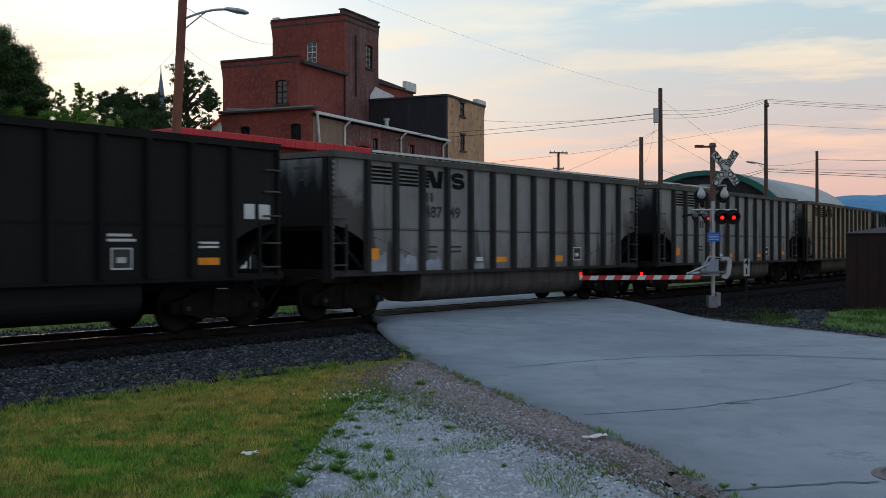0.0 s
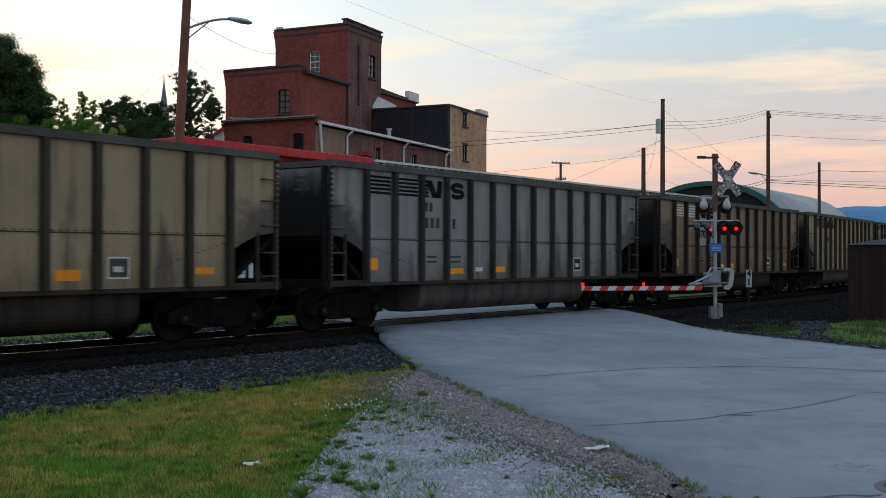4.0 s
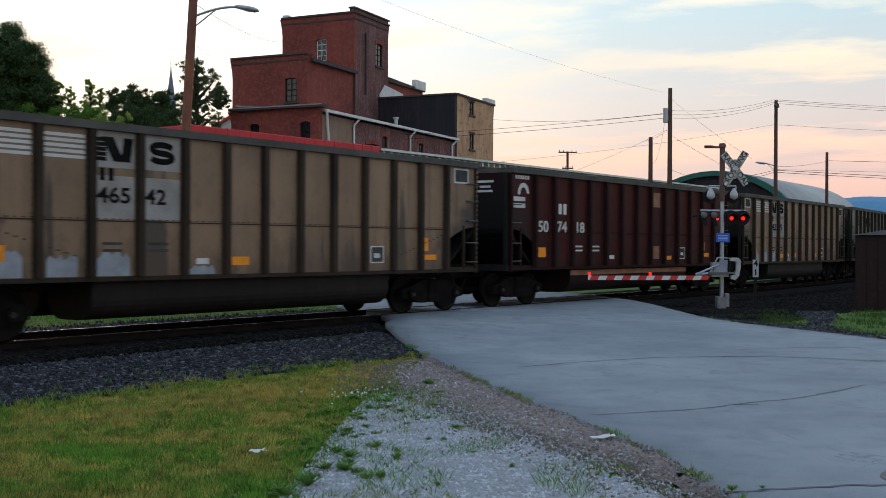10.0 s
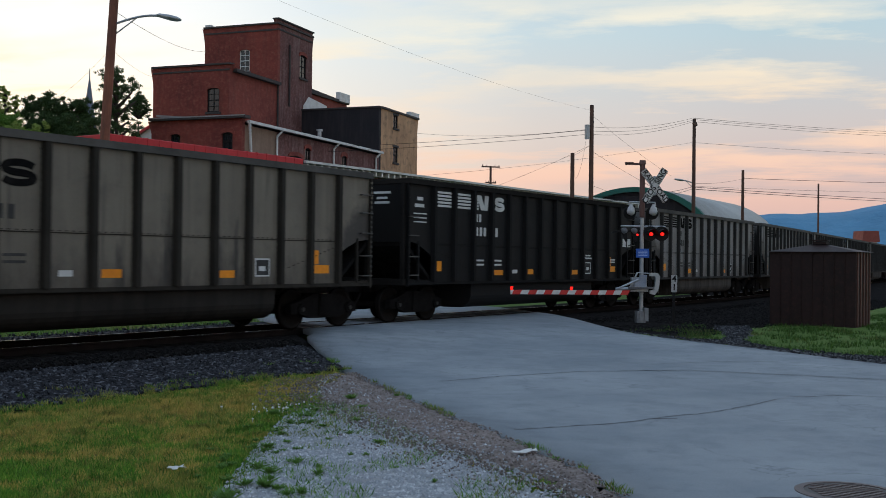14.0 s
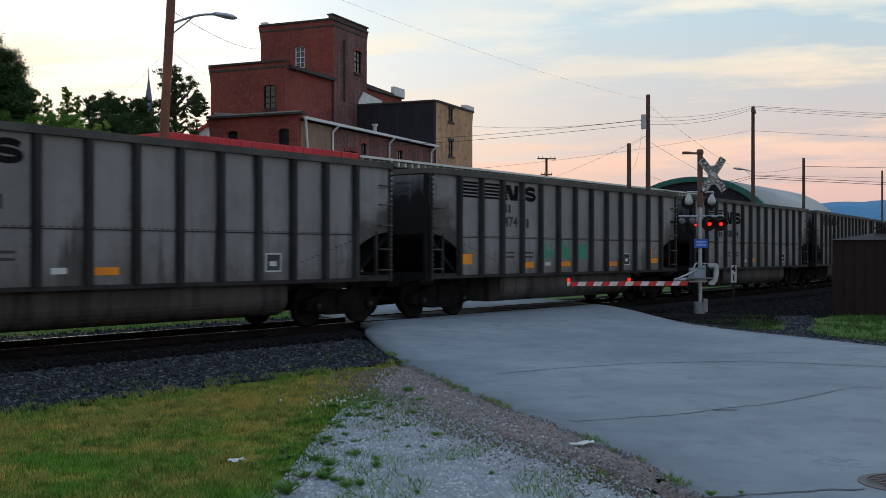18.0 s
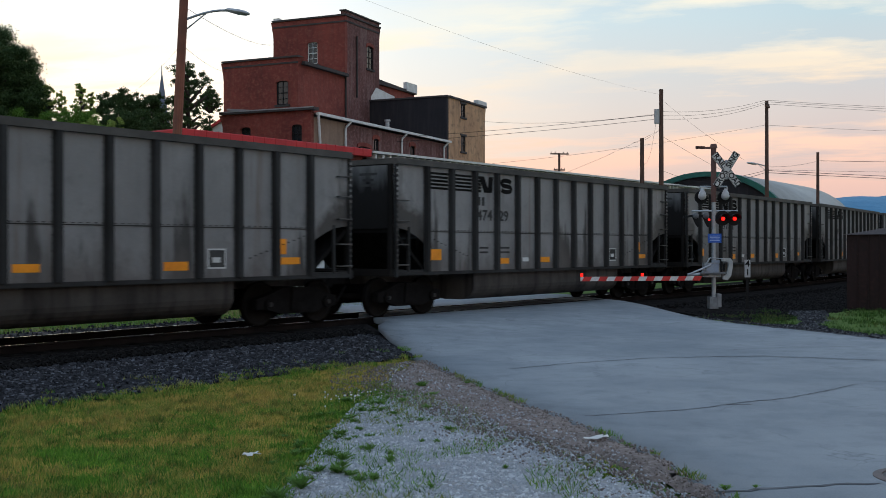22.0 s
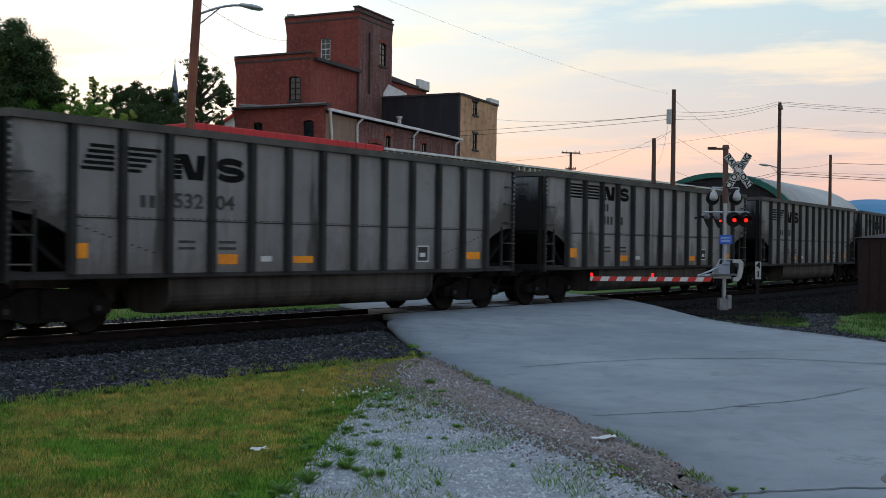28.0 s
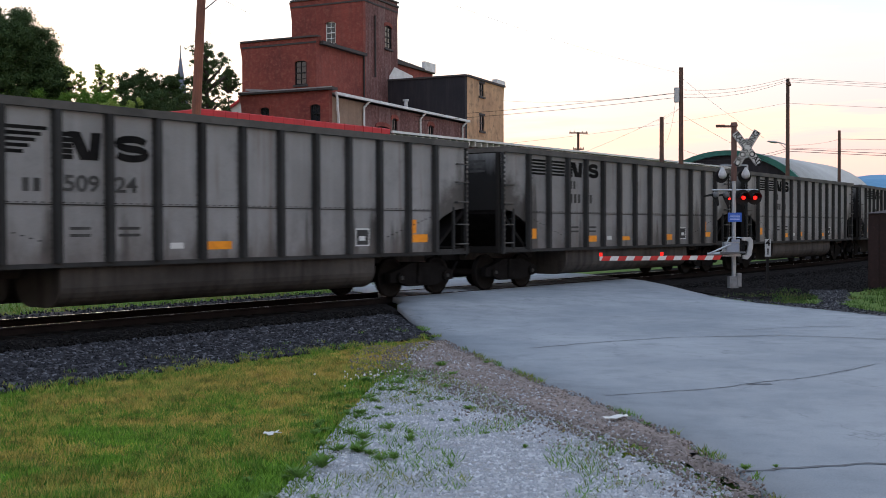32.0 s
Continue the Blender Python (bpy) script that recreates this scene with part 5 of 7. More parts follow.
def coal_car(colour, style, seed, extras=(), number=()):
    rng = random.Random(seed)
    car = thing("coal_gondola_car", "%s open steel coal gondola wagon with upright side posts" % CAR_LABEL[colour], "railway wagon", group="wagons of the coal train")
    car["paint"] = colour
    h = BODY / 2

    def tub():
        bm = bmesh.new()
        pts = [(x - h, z) for x, z in side_outline()]
        prism(bm, pts, -HALF, -HALF + 0.05)
        prism(bm, pts, HALF - 0.05, HALF)
        box(bm, -h + 1.5, h - 1.5, -HALF + 0.05, HALF - 0.05, 1.9, 2.0)
        return bm
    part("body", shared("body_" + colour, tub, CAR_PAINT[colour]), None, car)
    seam = shared("seam_" + colour, lambda: boxes((RIBS[0] - h, RIBS[-1] - h, -HALF - 0.012, -HALF, 2.03, 2.05), (RIBS[0] - h, RIBS[-1] - h, HALF, HALF + 0.012, 2.03, 2.05)), M_RIB[colour])
    part("seam_strip", seam, None, car)

    def rivets():
        bm = bmesh.new()
        y0, y1 = -HALF - 0.016, -HALF
        for k in range(12):
            for q in range(6):
                x = RIBS[k] - h + 0.13 + 0.152 * q
                box(bm, x, x + 0.045, y0, y1, 2.065, 2.085)
        for q in range(12):
            if q % 6 < 5:
                x, z = 0.14 + 0.155 * q, 1.88 - 0.045 * q
                for xx in (RIBS[0] + x, RIBS[-1] - x - 0.05):
                    box(bm, xx - h, xx - h + 0.055, y0 + 0.006, y1, z, z + 0.022)
        return bm
    rv = shared("rivets_" + colour, rivets, M_RIB[colour])
    for turn in (0, 180):
        tagged(part("riveting", rv, None, car, at=pose(0, 0, 0, 0, 0, turn)), kind="stuff")
    rim = shared("top_rail_" + ("black" if colour == "black" else "dusty"), lambda: boxes((-h, h, -HALF - 0.09, -HALF + 0.08, RIM - 0.14, RIM), (-h, h, HALF - 0.08, HALF + 0.09, RIM - 0.14, RIM), (-h, -h + 0.12, -HALF + 0.08, HALF - 0.08, RIM - 0.13, RIM - 0.005), (h - 0.12, h, -HALF + 0.08, HALF - 0.08, RIM - 0.13, RIM - 0.005)), M_GRIME if colour == "black" else M_TOPRIM)
    part("top_rail", rim, None, car, "dusty dark top rail")
    sill = shared("side_sill_" + colour, lambda: boxes((-h + 0.02, h - 0.02, -HALF - 0.045, -HALF + 0.04, SILL - 0.06, SILL + 0.02), (-h + 0.02, h - 0.02, HALF - 0.04, HALF + 0.045, SILL - 0.06, SILL + 0.02)), M_RIB[colour])
    part("side_sill", sill, None, car)

    def belly():
        bm = bmesh.new()
        for y in (-HALF + 0.10, 0.12):
            w = HALF - 0.22
            arc = [radians(6 + 84 * q / 6) for q in range(7)]
            sec = [(y, 1.0)] + [(y + 0.42 - 0.42 * math.cos(q), 0.68 - 0.38 * math.sin(q)) for q in arc] + [(y + w - 0.42 + 0.42 * math.cos(q), 0.68 - 0.38 * math.sin(q)) for q in arc[::-1]] + [(y + w, 1.0)]
            a = [bm.verts.new((-4.0, p, z)) for p, z in sec]
            b = [bm.verts.new((4.0, p, z)) for p, z in sec]
            for i in range(len(sec)):
                j = (i + 1) % len(sec)
                bm.faces.new((a[i], a[j], b[j], b[i]))
            bm.faces.new(a)
            bm.faces.new(b)
        box(bm, -h + 0.1, h - 0.1, -0.3, 0.3, 0.78, 1.05)
        return bm
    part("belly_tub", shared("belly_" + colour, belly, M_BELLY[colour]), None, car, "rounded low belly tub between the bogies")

    def load():
        bm = bmesh.new()
        r = random.Random(3)
        n, m = 24, 6
        g = [[bm.verts.new((-h + 0.1 + (BODY - 0.2) * i / n, -HALF + 0.06 + (2 * HALF - 0.12) * j / m, 3.1 + 0.35 * math.sin(math.pi * j / m) + 0.12 * r.random())) for j in range(m + 1)] for i in range(n + 1)]
        for i in range(n):
            for j in range(m):
                bm.faces.new((g[i][j], g[i + 1][j], g[i + 1][j + 1], g[i][j + 1]))
        return bm
    part("coal_load", shared("coal_load", load, M_COAL), None, car, "heaped black coal")
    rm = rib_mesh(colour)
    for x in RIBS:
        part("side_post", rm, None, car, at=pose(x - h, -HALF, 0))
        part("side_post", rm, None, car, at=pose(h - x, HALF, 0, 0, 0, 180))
    for lead in (True, False):
        end_gear(car, lead)
        bogie(car, (-1 if lead else 1) * 6.2)

    # markings on the near side: x from the leading end
    def R(x, w, z, hh):
        return (x - h, x - h + w, z, z + hh)
    dark = colour in ("grey", "tan", "drab")
    ink = M_MARK_BLACK if dark else M_MARK_WHITE
    b0 = RIBS
    if style == "plain":
        bars = [R(b0[k] + 0.11, 0.79, 3.44 - 0.09 * i, 0.055) for k in (0, 1) for i in range(5)]
        letters = 2
    elif style == "slant":
        bars = [R(b0[0] + 0.36 - 0.045 * i, 0.50 + 0.045 * i, 3.25 - 0.098 * i, 0.06) for i in range(5)] + [R(b0[1] + 0.12, 0.74 - 0.11 * i, 3.25 - 0.098 * i, 0.06) for i in range(5)]
        letters = 2
    else:
        bars, letters = [], 0
    for bar in bars:
        part("stripe", plates(bar), ink, car)
    if letters:
        x, ink2 = b0[2], M_MARK_BLACK if "patch" in extras else ink
        z, hh = (3.08, 0.42) if style == "plain" else (2.80, 0.47)
        part("emblem_block", emblem_n(x + 0.12 - h, z, hh), ink2, car, "slanted block emblem")
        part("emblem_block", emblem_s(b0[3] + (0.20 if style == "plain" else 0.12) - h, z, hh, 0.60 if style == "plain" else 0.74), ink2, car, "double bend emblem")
    if colour == "maroon":
        z0, cells = 2.02, [(b0[k] + 0.48, k) for k in (0, 1, 2)]
        num = [R(b0[1] + 0.30 + 0.26 * i, 0.17, 2.56, 0.30) for i in range(2)]
    elif style == "slant":
        z0, cells = 2.25, [(b0[2] + 0.48, 0), (b0[3] + 0.36, 1)]
        num = [R(b0[1] + 0.40 + 0.2 * i, 0.12, z0, 0.22) for i in range(2)]
    else:
        z0, cells = 2.34, [(b0[2] + 0.48, 0), (b0[3] + 0.36, 1)]
        num = [R(b0[2] + 0.18, 0.11, z0 + 0.40, 0.22), R(b0[2] + 0.36, 0.11, z0 + 0.40, 0.22)]
    digit_ink = M_MARK_FADED if dark else ink
    if "patch" in extras:
        digit_ink = M_MARK_BLACK
    size = 0.44 if colour == "maroon" else 0.38
    for x, k in cells:
        text = number[k] if k < len(number) else ""
        if text:
            lettering(text, size, digit_ink, pose(x - h, -HALF - 0.009, z0 + 0.36 * size, 90, 0, 0) @ Matrix.Diagonal((1.25, 1, 1, 1)), car, "car_number", 0.008)
        else:
            num += [R(x - 0.30 + 0.22 * i, 0.13, z0, 0.25) for i in range(3 - k % 2)]
    if "patch" in extras:
        part("paint_patch", plates(R(b0[2] + 0.10, 0.81, 2.07, 0.76), R(b0[3] + 0.10, 0.81, 2.07, 0.76), R(b0[2] + 0.10, 0.81, 2.97, 0.63), R(b0[3] + 0.10, 0.81, 2.97, 0.63)), M_PATCH, car, "fresh pale grey repainted patches", at=pose(0, 0.002, 0))
        ink = M_MARK_BLACK
    for bar in num:
        part("stencil_bar", plates(bar), digit_ink, car)
    if "primer" in extras:
        for k in (0, 1, 2, 4):
            x0 = b0[k] + 0.11 + 0.1 * rng.random()
            part("primer_patch", ragged_patch(x0 - h, x0 - h + rng.uniform(0.5, 0.7), 1.08, rng.uniform(1.42, 1.62) if k < 4 else 1.26, seed * 7 + k), M_PRIMER, car, "bare pale blue-grey primer patch")
    if colour == "maroon":
        part("emblem_ring", ring_emblem(0.16 - h, 2.86), M_MARK_WHITE, car, "white looped emblem")
        part("rust_strip", boxes((-4.0, 4.0, -HALF + 0.085, -HALF + 0.099, 0.80, 0.95)), M_RUSTSTRIP, car, "bare rusty strip along the belly")
        part("rust_patch", plates(R(b0[7] + 0.16, 0.6, 2.95, 0.48)), M_RUSTSTRIP, car, "rusty repaired patch")
        part("rust_patch", plates(R(b0[7] + 0.2, 0.5, 1.25, 0.42)), M_RUSTSTRIP, car, "rusty repaired patch")
    if colour == "black":
        for bar in [R(0.45, 0.26, 3.2, 0.09), R(0.35, 0.42, 3.02, 0.09)] + [R(0.3, 0.6, 2.62 + 0.11 * k, 0.03) for k in range(3)]:
            part("data_line", plates(bar), M_MARK_WHITE, car)
        for bar in [R(b0[9] + 0.16, 0.62 - 0.1 * k, 1.74 + 0.09 * k, 0.05) for k in range(2)] + [R(b0[11] + 0.2, 0.5, 1.62 + 0.08 * k, 0.045) for k in range(2)] + [R(BODY - 0.95, 0.28, 2.2, 0.3), R(BODY - 0.55, 0.3, 2.2, 0.3)]:
            part("data_line", plates(bar), M_MARK_WHITE, car)
    low = [R(b0[2] + 0.25, 0.4, 1.62, 0.05), R(b0[2] + 0.25, 0.4, 1.50, 0.05), R(b0[3] + 0.2, 0.45, 1.62, 0.05), R(b0[3] + 0.2, 0.45, 1.50, 0.05)]
    for bar in low:
        part("data_line", plates(bar), M_MARK_WHITE if colour in ("black", "maroon") else M_MARK_FADED, car)
    orange = [R(b0[0] + 0.10, 0.24, 1.34, 0.26) if style == "slant" else R(b0[0] + 0.10, 0.52 if rng.random() < 0.7 else 0.34, 1.34, 0.27)]
    for k, z in ((3, 1.22), (5, 1.24), (8, 1.22), (11, 1.30)):
        if rng.random() < 0.75:
            orange.append(R(b0[k] + 0.14 + 0.1 * rng.random(), rng.uniform(0.42, 0.60), z, rng.uniform(0.12, 0.20)))
            if k == 11 and rng.random() < 0.5:
                orange.append(R(b0[k] + 0.13, 0.20, z + 0.21, 0.32))
    for r4 in orange:
        part("reflector", plates(r4), M_ORANGE, car, "orange reflective sheet")
    x = b0[9] + 0.24
    part("placard_field", plates(R(x + 0.03, 0.40, 1.27, 0.33)), M_MARK_FADED, car, at=pose(0, 0.002, 0))
    part("placard", plates(R(x, 0.46, 1.24, 0.03), R(x, 0.46, 1.60, 0.03), R(x, 0.03, 1.27, 0.33), R(x + 0.43, 0.03, 1.27, 0.33), R(x + 0.12, 0.2, 1.36, 0.10)), M_MARK_WHITE, car, "white framed placard")
    part("small_label", plates(R(b0[4] + 0.3, 0.3, 1.27, 0.11)), M_MARK_WHITE, car, "small white label")
    if "graffiti" in extras:
        for k, hh in ((4, 0.45), (5, 0.60), (6, 0.55)):
            r = random.Random(k)
            part("graffiti", plates(*[R(b0[k] + 0.12 + 0.09 * i, 0.05 + 0.06 * r.random(), 1.42 + 0.1 * r.random(), hh * r.uniform(0.5, 1)) for i in range(7)]), M_GRAFFITI, car, "faded green spray paint strokes")
    if "framed" in extras:
        for x in (0.26, BODY - 0.95):
            mark = part("framed_mark", plates(R(x, 0.62, 3.20, 0.04), R(x, 0.62, 3.53, 0.04), R(x, 0.05, 3.24, 0.29), R(x + 0.57, 0.05, 3.24, 0.29)), M_MARK_WHITE, car, "white painted frame round a dark field")
            part("field", plates(R(x + 0.05, 0.52, 3.24, 0.29)), M_MARK_FADED, mark)
    return car


def flat_ribbon(bm, pts, w, y0, y1):
    """A flat band of even width along the points (x, z)."""
    rows = []
    for i, (x, z) in enumerate(pts):
        ax, az = pts[max(i - 1, 0)]
        bx, bz = pts[min(i + 1, len(pts) - 1)]
        d = math.hypot(bx - ax, bz - az)
        nx, nz = -(bz - az) / d * w / 2, (bx - ax) / d * w / 2
        rows.append([bm.verts.new((x + q * nx, y, z + q * nz)) for q, y in ((1, y0), (-1, y0), (-1, y1), (1, y1))])
    for p, q in zip(rows, rows[1:]):
        for i in range(4):
            j = (i + 1) % 4
            bm.faces.new((p[i], p[j], q[j], q[i]))
    bm.faces.new(rows[0])
    bm.faces.new(rows[-1][::-1])


def emblem_n(x, z, hh=0.42):
    """A bold slanted block: striped foot, diagonal, upright."""
    bm = bmesh.new()
    y0, y1 = -HALF - 0.007, -HALF - 0.001
    k = hh / 0.48
    for i in range(5):
        lo = z + i * hh / 5
        prism(bm, [(x - 0.04, lo), (x + 0.20, lo), (x + 0.20, lo + hh * 0.165), (x - 0.04, lo + hh * 0.165)], y0, y1)
    prism(bm, [(x + 0.10, z + 0.48 * k), (x + 0.34, z + 0.48 * k), (x + 0.58, z), (x + 0.34, z)], y0 - 0.001, y1)
    prism(bm, [(x + 0.50, z), (x + 0.70, z), (x + 0.76, z + 0.48 * k), (x + 0.56, z + 0.48 * k)], y0 - 0.002, y1)
    return bm


def emblem_s(x, z, hh=0.42, w=0.62):
    """A bold double bend."""
    bm = bmesh.new()
    t = hh * 0.27
    r = (hh - t) / 4
    rx = (w - t) / 2
    c = x + w / 2
    top = [(c + rx * math.cos(q) * 0.96, z + hh - t / 2 - r + r * math.sin(q)) for q in [radians(15 + 255 * i / 14) for i in range(15)]]
    low = [(c + rx * math.cos(q), z + t / 2 + r + r * math.sin(q)) for q in [radians(90 - 255 * i / 14) for i in range(15)]]
    flat_ribbon(bm, top[:-1] + low[1:], t, -HALF - 0.007, -HALF - 0.001)
    return bm


def ragged_patch(x0, x1, z0, z1, seed):
    """A paint patch with an uneven upper edge."""
    r = random.Random(seed)
    n = 9
    top = [(x1 + (x0 - x1) * i / n, z1 - (z1 - z0) * r.uniform(0.0, 0.35) - (0.06 if i in (0, n) else 0)) for i in range(n + 1)]
    bm = bmesh.new()
    prism(bm, [(x0, z0), (x1, z0)] + top, -HALF - 0.003, -HALF - 0.0005)
    return bm


def ring_emblem(x, z):
    bm = bmesh.new()
    y0, y1 = -HALF - 0.007, -HALF - 0.001
    k = 14
    arc = [radians(0 + 190 * i / k) for i in range(k + 1)]
    prism(bm, [(x + 0.50 + 0.28 * math.cos(a), z + 0.22 + 0.28 * math.sin(a)) for a in arc] + [(x + 0.50 + 0.16 * math.cos(a), z + 0.22 + 0.16 * math.sin(a)) for a in arc[::-1]], y0, y1)
    for zz in (0.0, -0.18):
        box(bm, x + 0.02, x + 0.58, y0, y1, z + zz, z + zz + 0.12)
    for i in range(6):
        box(bm, x + 0.10 + 0.12 * i, x + 0.18 + 0.12 * i, y0, y1, z + 0.60, z + 0.70)
    return bm


M_RUSTSTRIP = material("bare_rust", (0.34, 0.17, 0.10), (0.24, 0.11, 0.065), fine=10, coarse=2.5)
PLAIN, SLANT, BARE = "plain", "slant", "bare"
CONSIST = {
    -2: ("grey", PLAIN, ()), -1: ("black", BARE, ()), 0: ("grey", PLAIN, ("primer",)), 1: ("grey", PLAIN, ()), 2: ("tan", PLAIN, ()), 3: ("grey", PLAIN, ()),
    4: ("umber", PLAIN, ("patch",)), 5: ("tan", PLAIN, ()), 6: ("umber", PLAIN, ("patch", "framed", "primer")), 7: ("brown", PLAIN, ("patch", "framed", "primer")), 8: ("maroon", BARE, ()),
    9: ("brown", PLAIN, ("patch", "framed", "primer")), 10: ("drab", SLANT, ()), 11: ("black", PLAIN, ()), 12: ("grey", PLAIN, ()), 13: ("grey", PLAIN, ()),
    14: ("grey", PLAIN, ("graffiti",)), 15: ("grey", SLANT, ()), 16: ("grey", PLAIN, ()), 17: ("grey", PLAIN, ()), 18: ("grey", PLAIN, ()),
    21: ("grey", SLANT, ()), 23: ("grey", SLANT, ()), 24: ("grey", SLANT, ()),
}
NUMBERS = {0: ("487", "49"), 2: ("517", "10"), 4: ("470", "00"), 5: ("498", "25"), 6: ("466", "35"), 7: ("465", "42"), 8: ("50", "74", "18"), 9: ("462", "49"), 14: ("474",), 15: ("508", "14"), 16: ("482", "26"), 17: ("474", "29"), 18: ("477",), 21: ("532", "04"), 24: ("509", "24")}
TRAIN = {}
for i in range(-2, 34):
    colour, style, extras = CONSIST.get(i, ("grey", PLAIN, ()))
    TRAIN[i] = coal_car(colour, style, 100 + i, extras, NUMBERS.get(i, ()))


# the train runs a little ahead of or behind its even pace
SURGE_T = (0, 1, 2, 3, 4.5, 6, 7, 8, 9, 10, 11, 12, 13, 14, 15.5, 17, 18, 19, 20, 21, 22, 23, 24, 25, 26.5, 28, 29, 30, 31, 32)
SURGE = (-0.07, 0.03, 0.15, 0.12, 0.1, 0.08, -0.07, -0.14, -0.14, -0.2, -0.33, -0.2, -0.22, -0.42, -0.5, -0.53, -0.53, -0.45, -0.74, -0.83, -0.85, -0.43, -0.33, -0.36, -0.15, 0.07, 0.03, 0.05, 0.0, -0.1)


def train_at(t):
    """Metres along the track of the leading end of the wagon number 0's body."""
    return 17.80 - 12.27 * t - 0.009 * t * t + float(np.interp(t, SURGE_T, SURGE))


def car_pose(i, t):
    s = train_at(t) + CAR * i
    a, b = track(s + BODY / 2 - 6.2)[0], track(s + BODY / 2 + 6.2)[0]
    d = b - a
    m = (a + b) / 2
    return Matrix.Translation(m) @ Matrix.Rotation(math.atan2(d.y, d.x), 4, "Z")


# ---- the old mill beyond the track ----
MILL = radians(24.5)
MC = Vector((-9.96, 75.0, 0))
# mill space: x runs back along the long front, y runs off behind it (to the far left), z up
MILL_M = Matrix.Translation(MC) @ Matrix.Rotation(radians(90) - MILL, 4, "Z")


def wall_with_openings(bm, length, height, thick, holes, z0=0.0):
    """A wall along x from 0, face at y = 0, body to y = thick, with holes (x0, x1, z0, z1)."""
    xs = sorted({0.0, length, *[v for hl in holes for v in hl[:2]]})
    zs = sorted({z0, height, *[v for hl in holes for v in hl[2:]]})
    for a, b in zip(xs, xs[1:]):
        for c, d in zip(zs, zs[1:]):
            mx, mz = (a + b) / 2, (c + d) / 2
            if any(hl[0] < mx < hl[1] and hl[2] < mz < hl[3] for hl in holes):
                continue
            box(bm, a, b, 0, thick, c, d)
    bmesh.ops.remove_doubles(bm, verts=bm.verts, dist=0.0005)


def arched_window(parent, m, w, hgt, lights=(2, 4), pale=False, arch=True):
    """A sash window with an arched brick head, its face at y = 0 of m, x to the right."""
    fr = M_WHITE if pale else M_BLACK
    win = part("window", moved(boxes((0.0, w, 0.10, 0.13, 0, hgt)), Matrix.Identity(4)), M_GLASS_DARK, parent, "tall arched sash window", at=m)
    bars = bmesh.new()
    for x in (0, w - 0.07):
        box(bars, x, x + 0.07, 0.05, 0.10, 0, hgt)
    for z in (0, hgt / 2 - 0.035, hgt - 0.07):
        box(bars, 0.07, w - 0.07, 0.05, 0.10, z, z + 0.07)
    part("window_frame", bars, fr, win)
    for i in range(1, lights[0]):
        x = w * i / lights[0]
        part("glazing_bar", boxes((x - 0.02, x + 0.02, 0.06, 0.10, 0.07, hgt - 0.07)), fr, win)
    for i in range(1, lights[1]):
        if i * 2 != lights[1]:
            z = hgt * i / lights[1]
            part("glazing_bar", boxes((0.07, w - 0.07, 0.065, 0.10, z - 0.018, z + 0.018)), fr, win)
    part("window_sill", boxes((-0.12, w + 0.12, -0.10, 0.12, -0.14, 0.0)), M_COPING, win)
    if not arch:
        part("lintel", boxes((-0.12, w + 0.12, -0.05, 0.10, hgt, hgt + 0.16)), M_COPING, win)
        return win
    arch = bmesh.new()
    k = 8
    pts = [(-0.14, hgt - 0.12)] + [(w / 2 - (w / 2 + 0.14) * math.cos(math.pi * i / k), hgt + 0.02 + 0.24 * math.sin(math.pi * i / k)) for i in range(k + 1)] + [(w + 0.14, hgt - 0.12), (w, hgt - 0.12)] + [(w / 2 + (w / 2) * math.cos(math.pi * i / k), hgt - 0.12 + 0.12 * math.sin(math.pi * i / k)) for i in range(k + 1)]
    prism(arch, pts, -0.05, 0.14)
    part("arch_head", arch, M_BRICK, win)
    return win


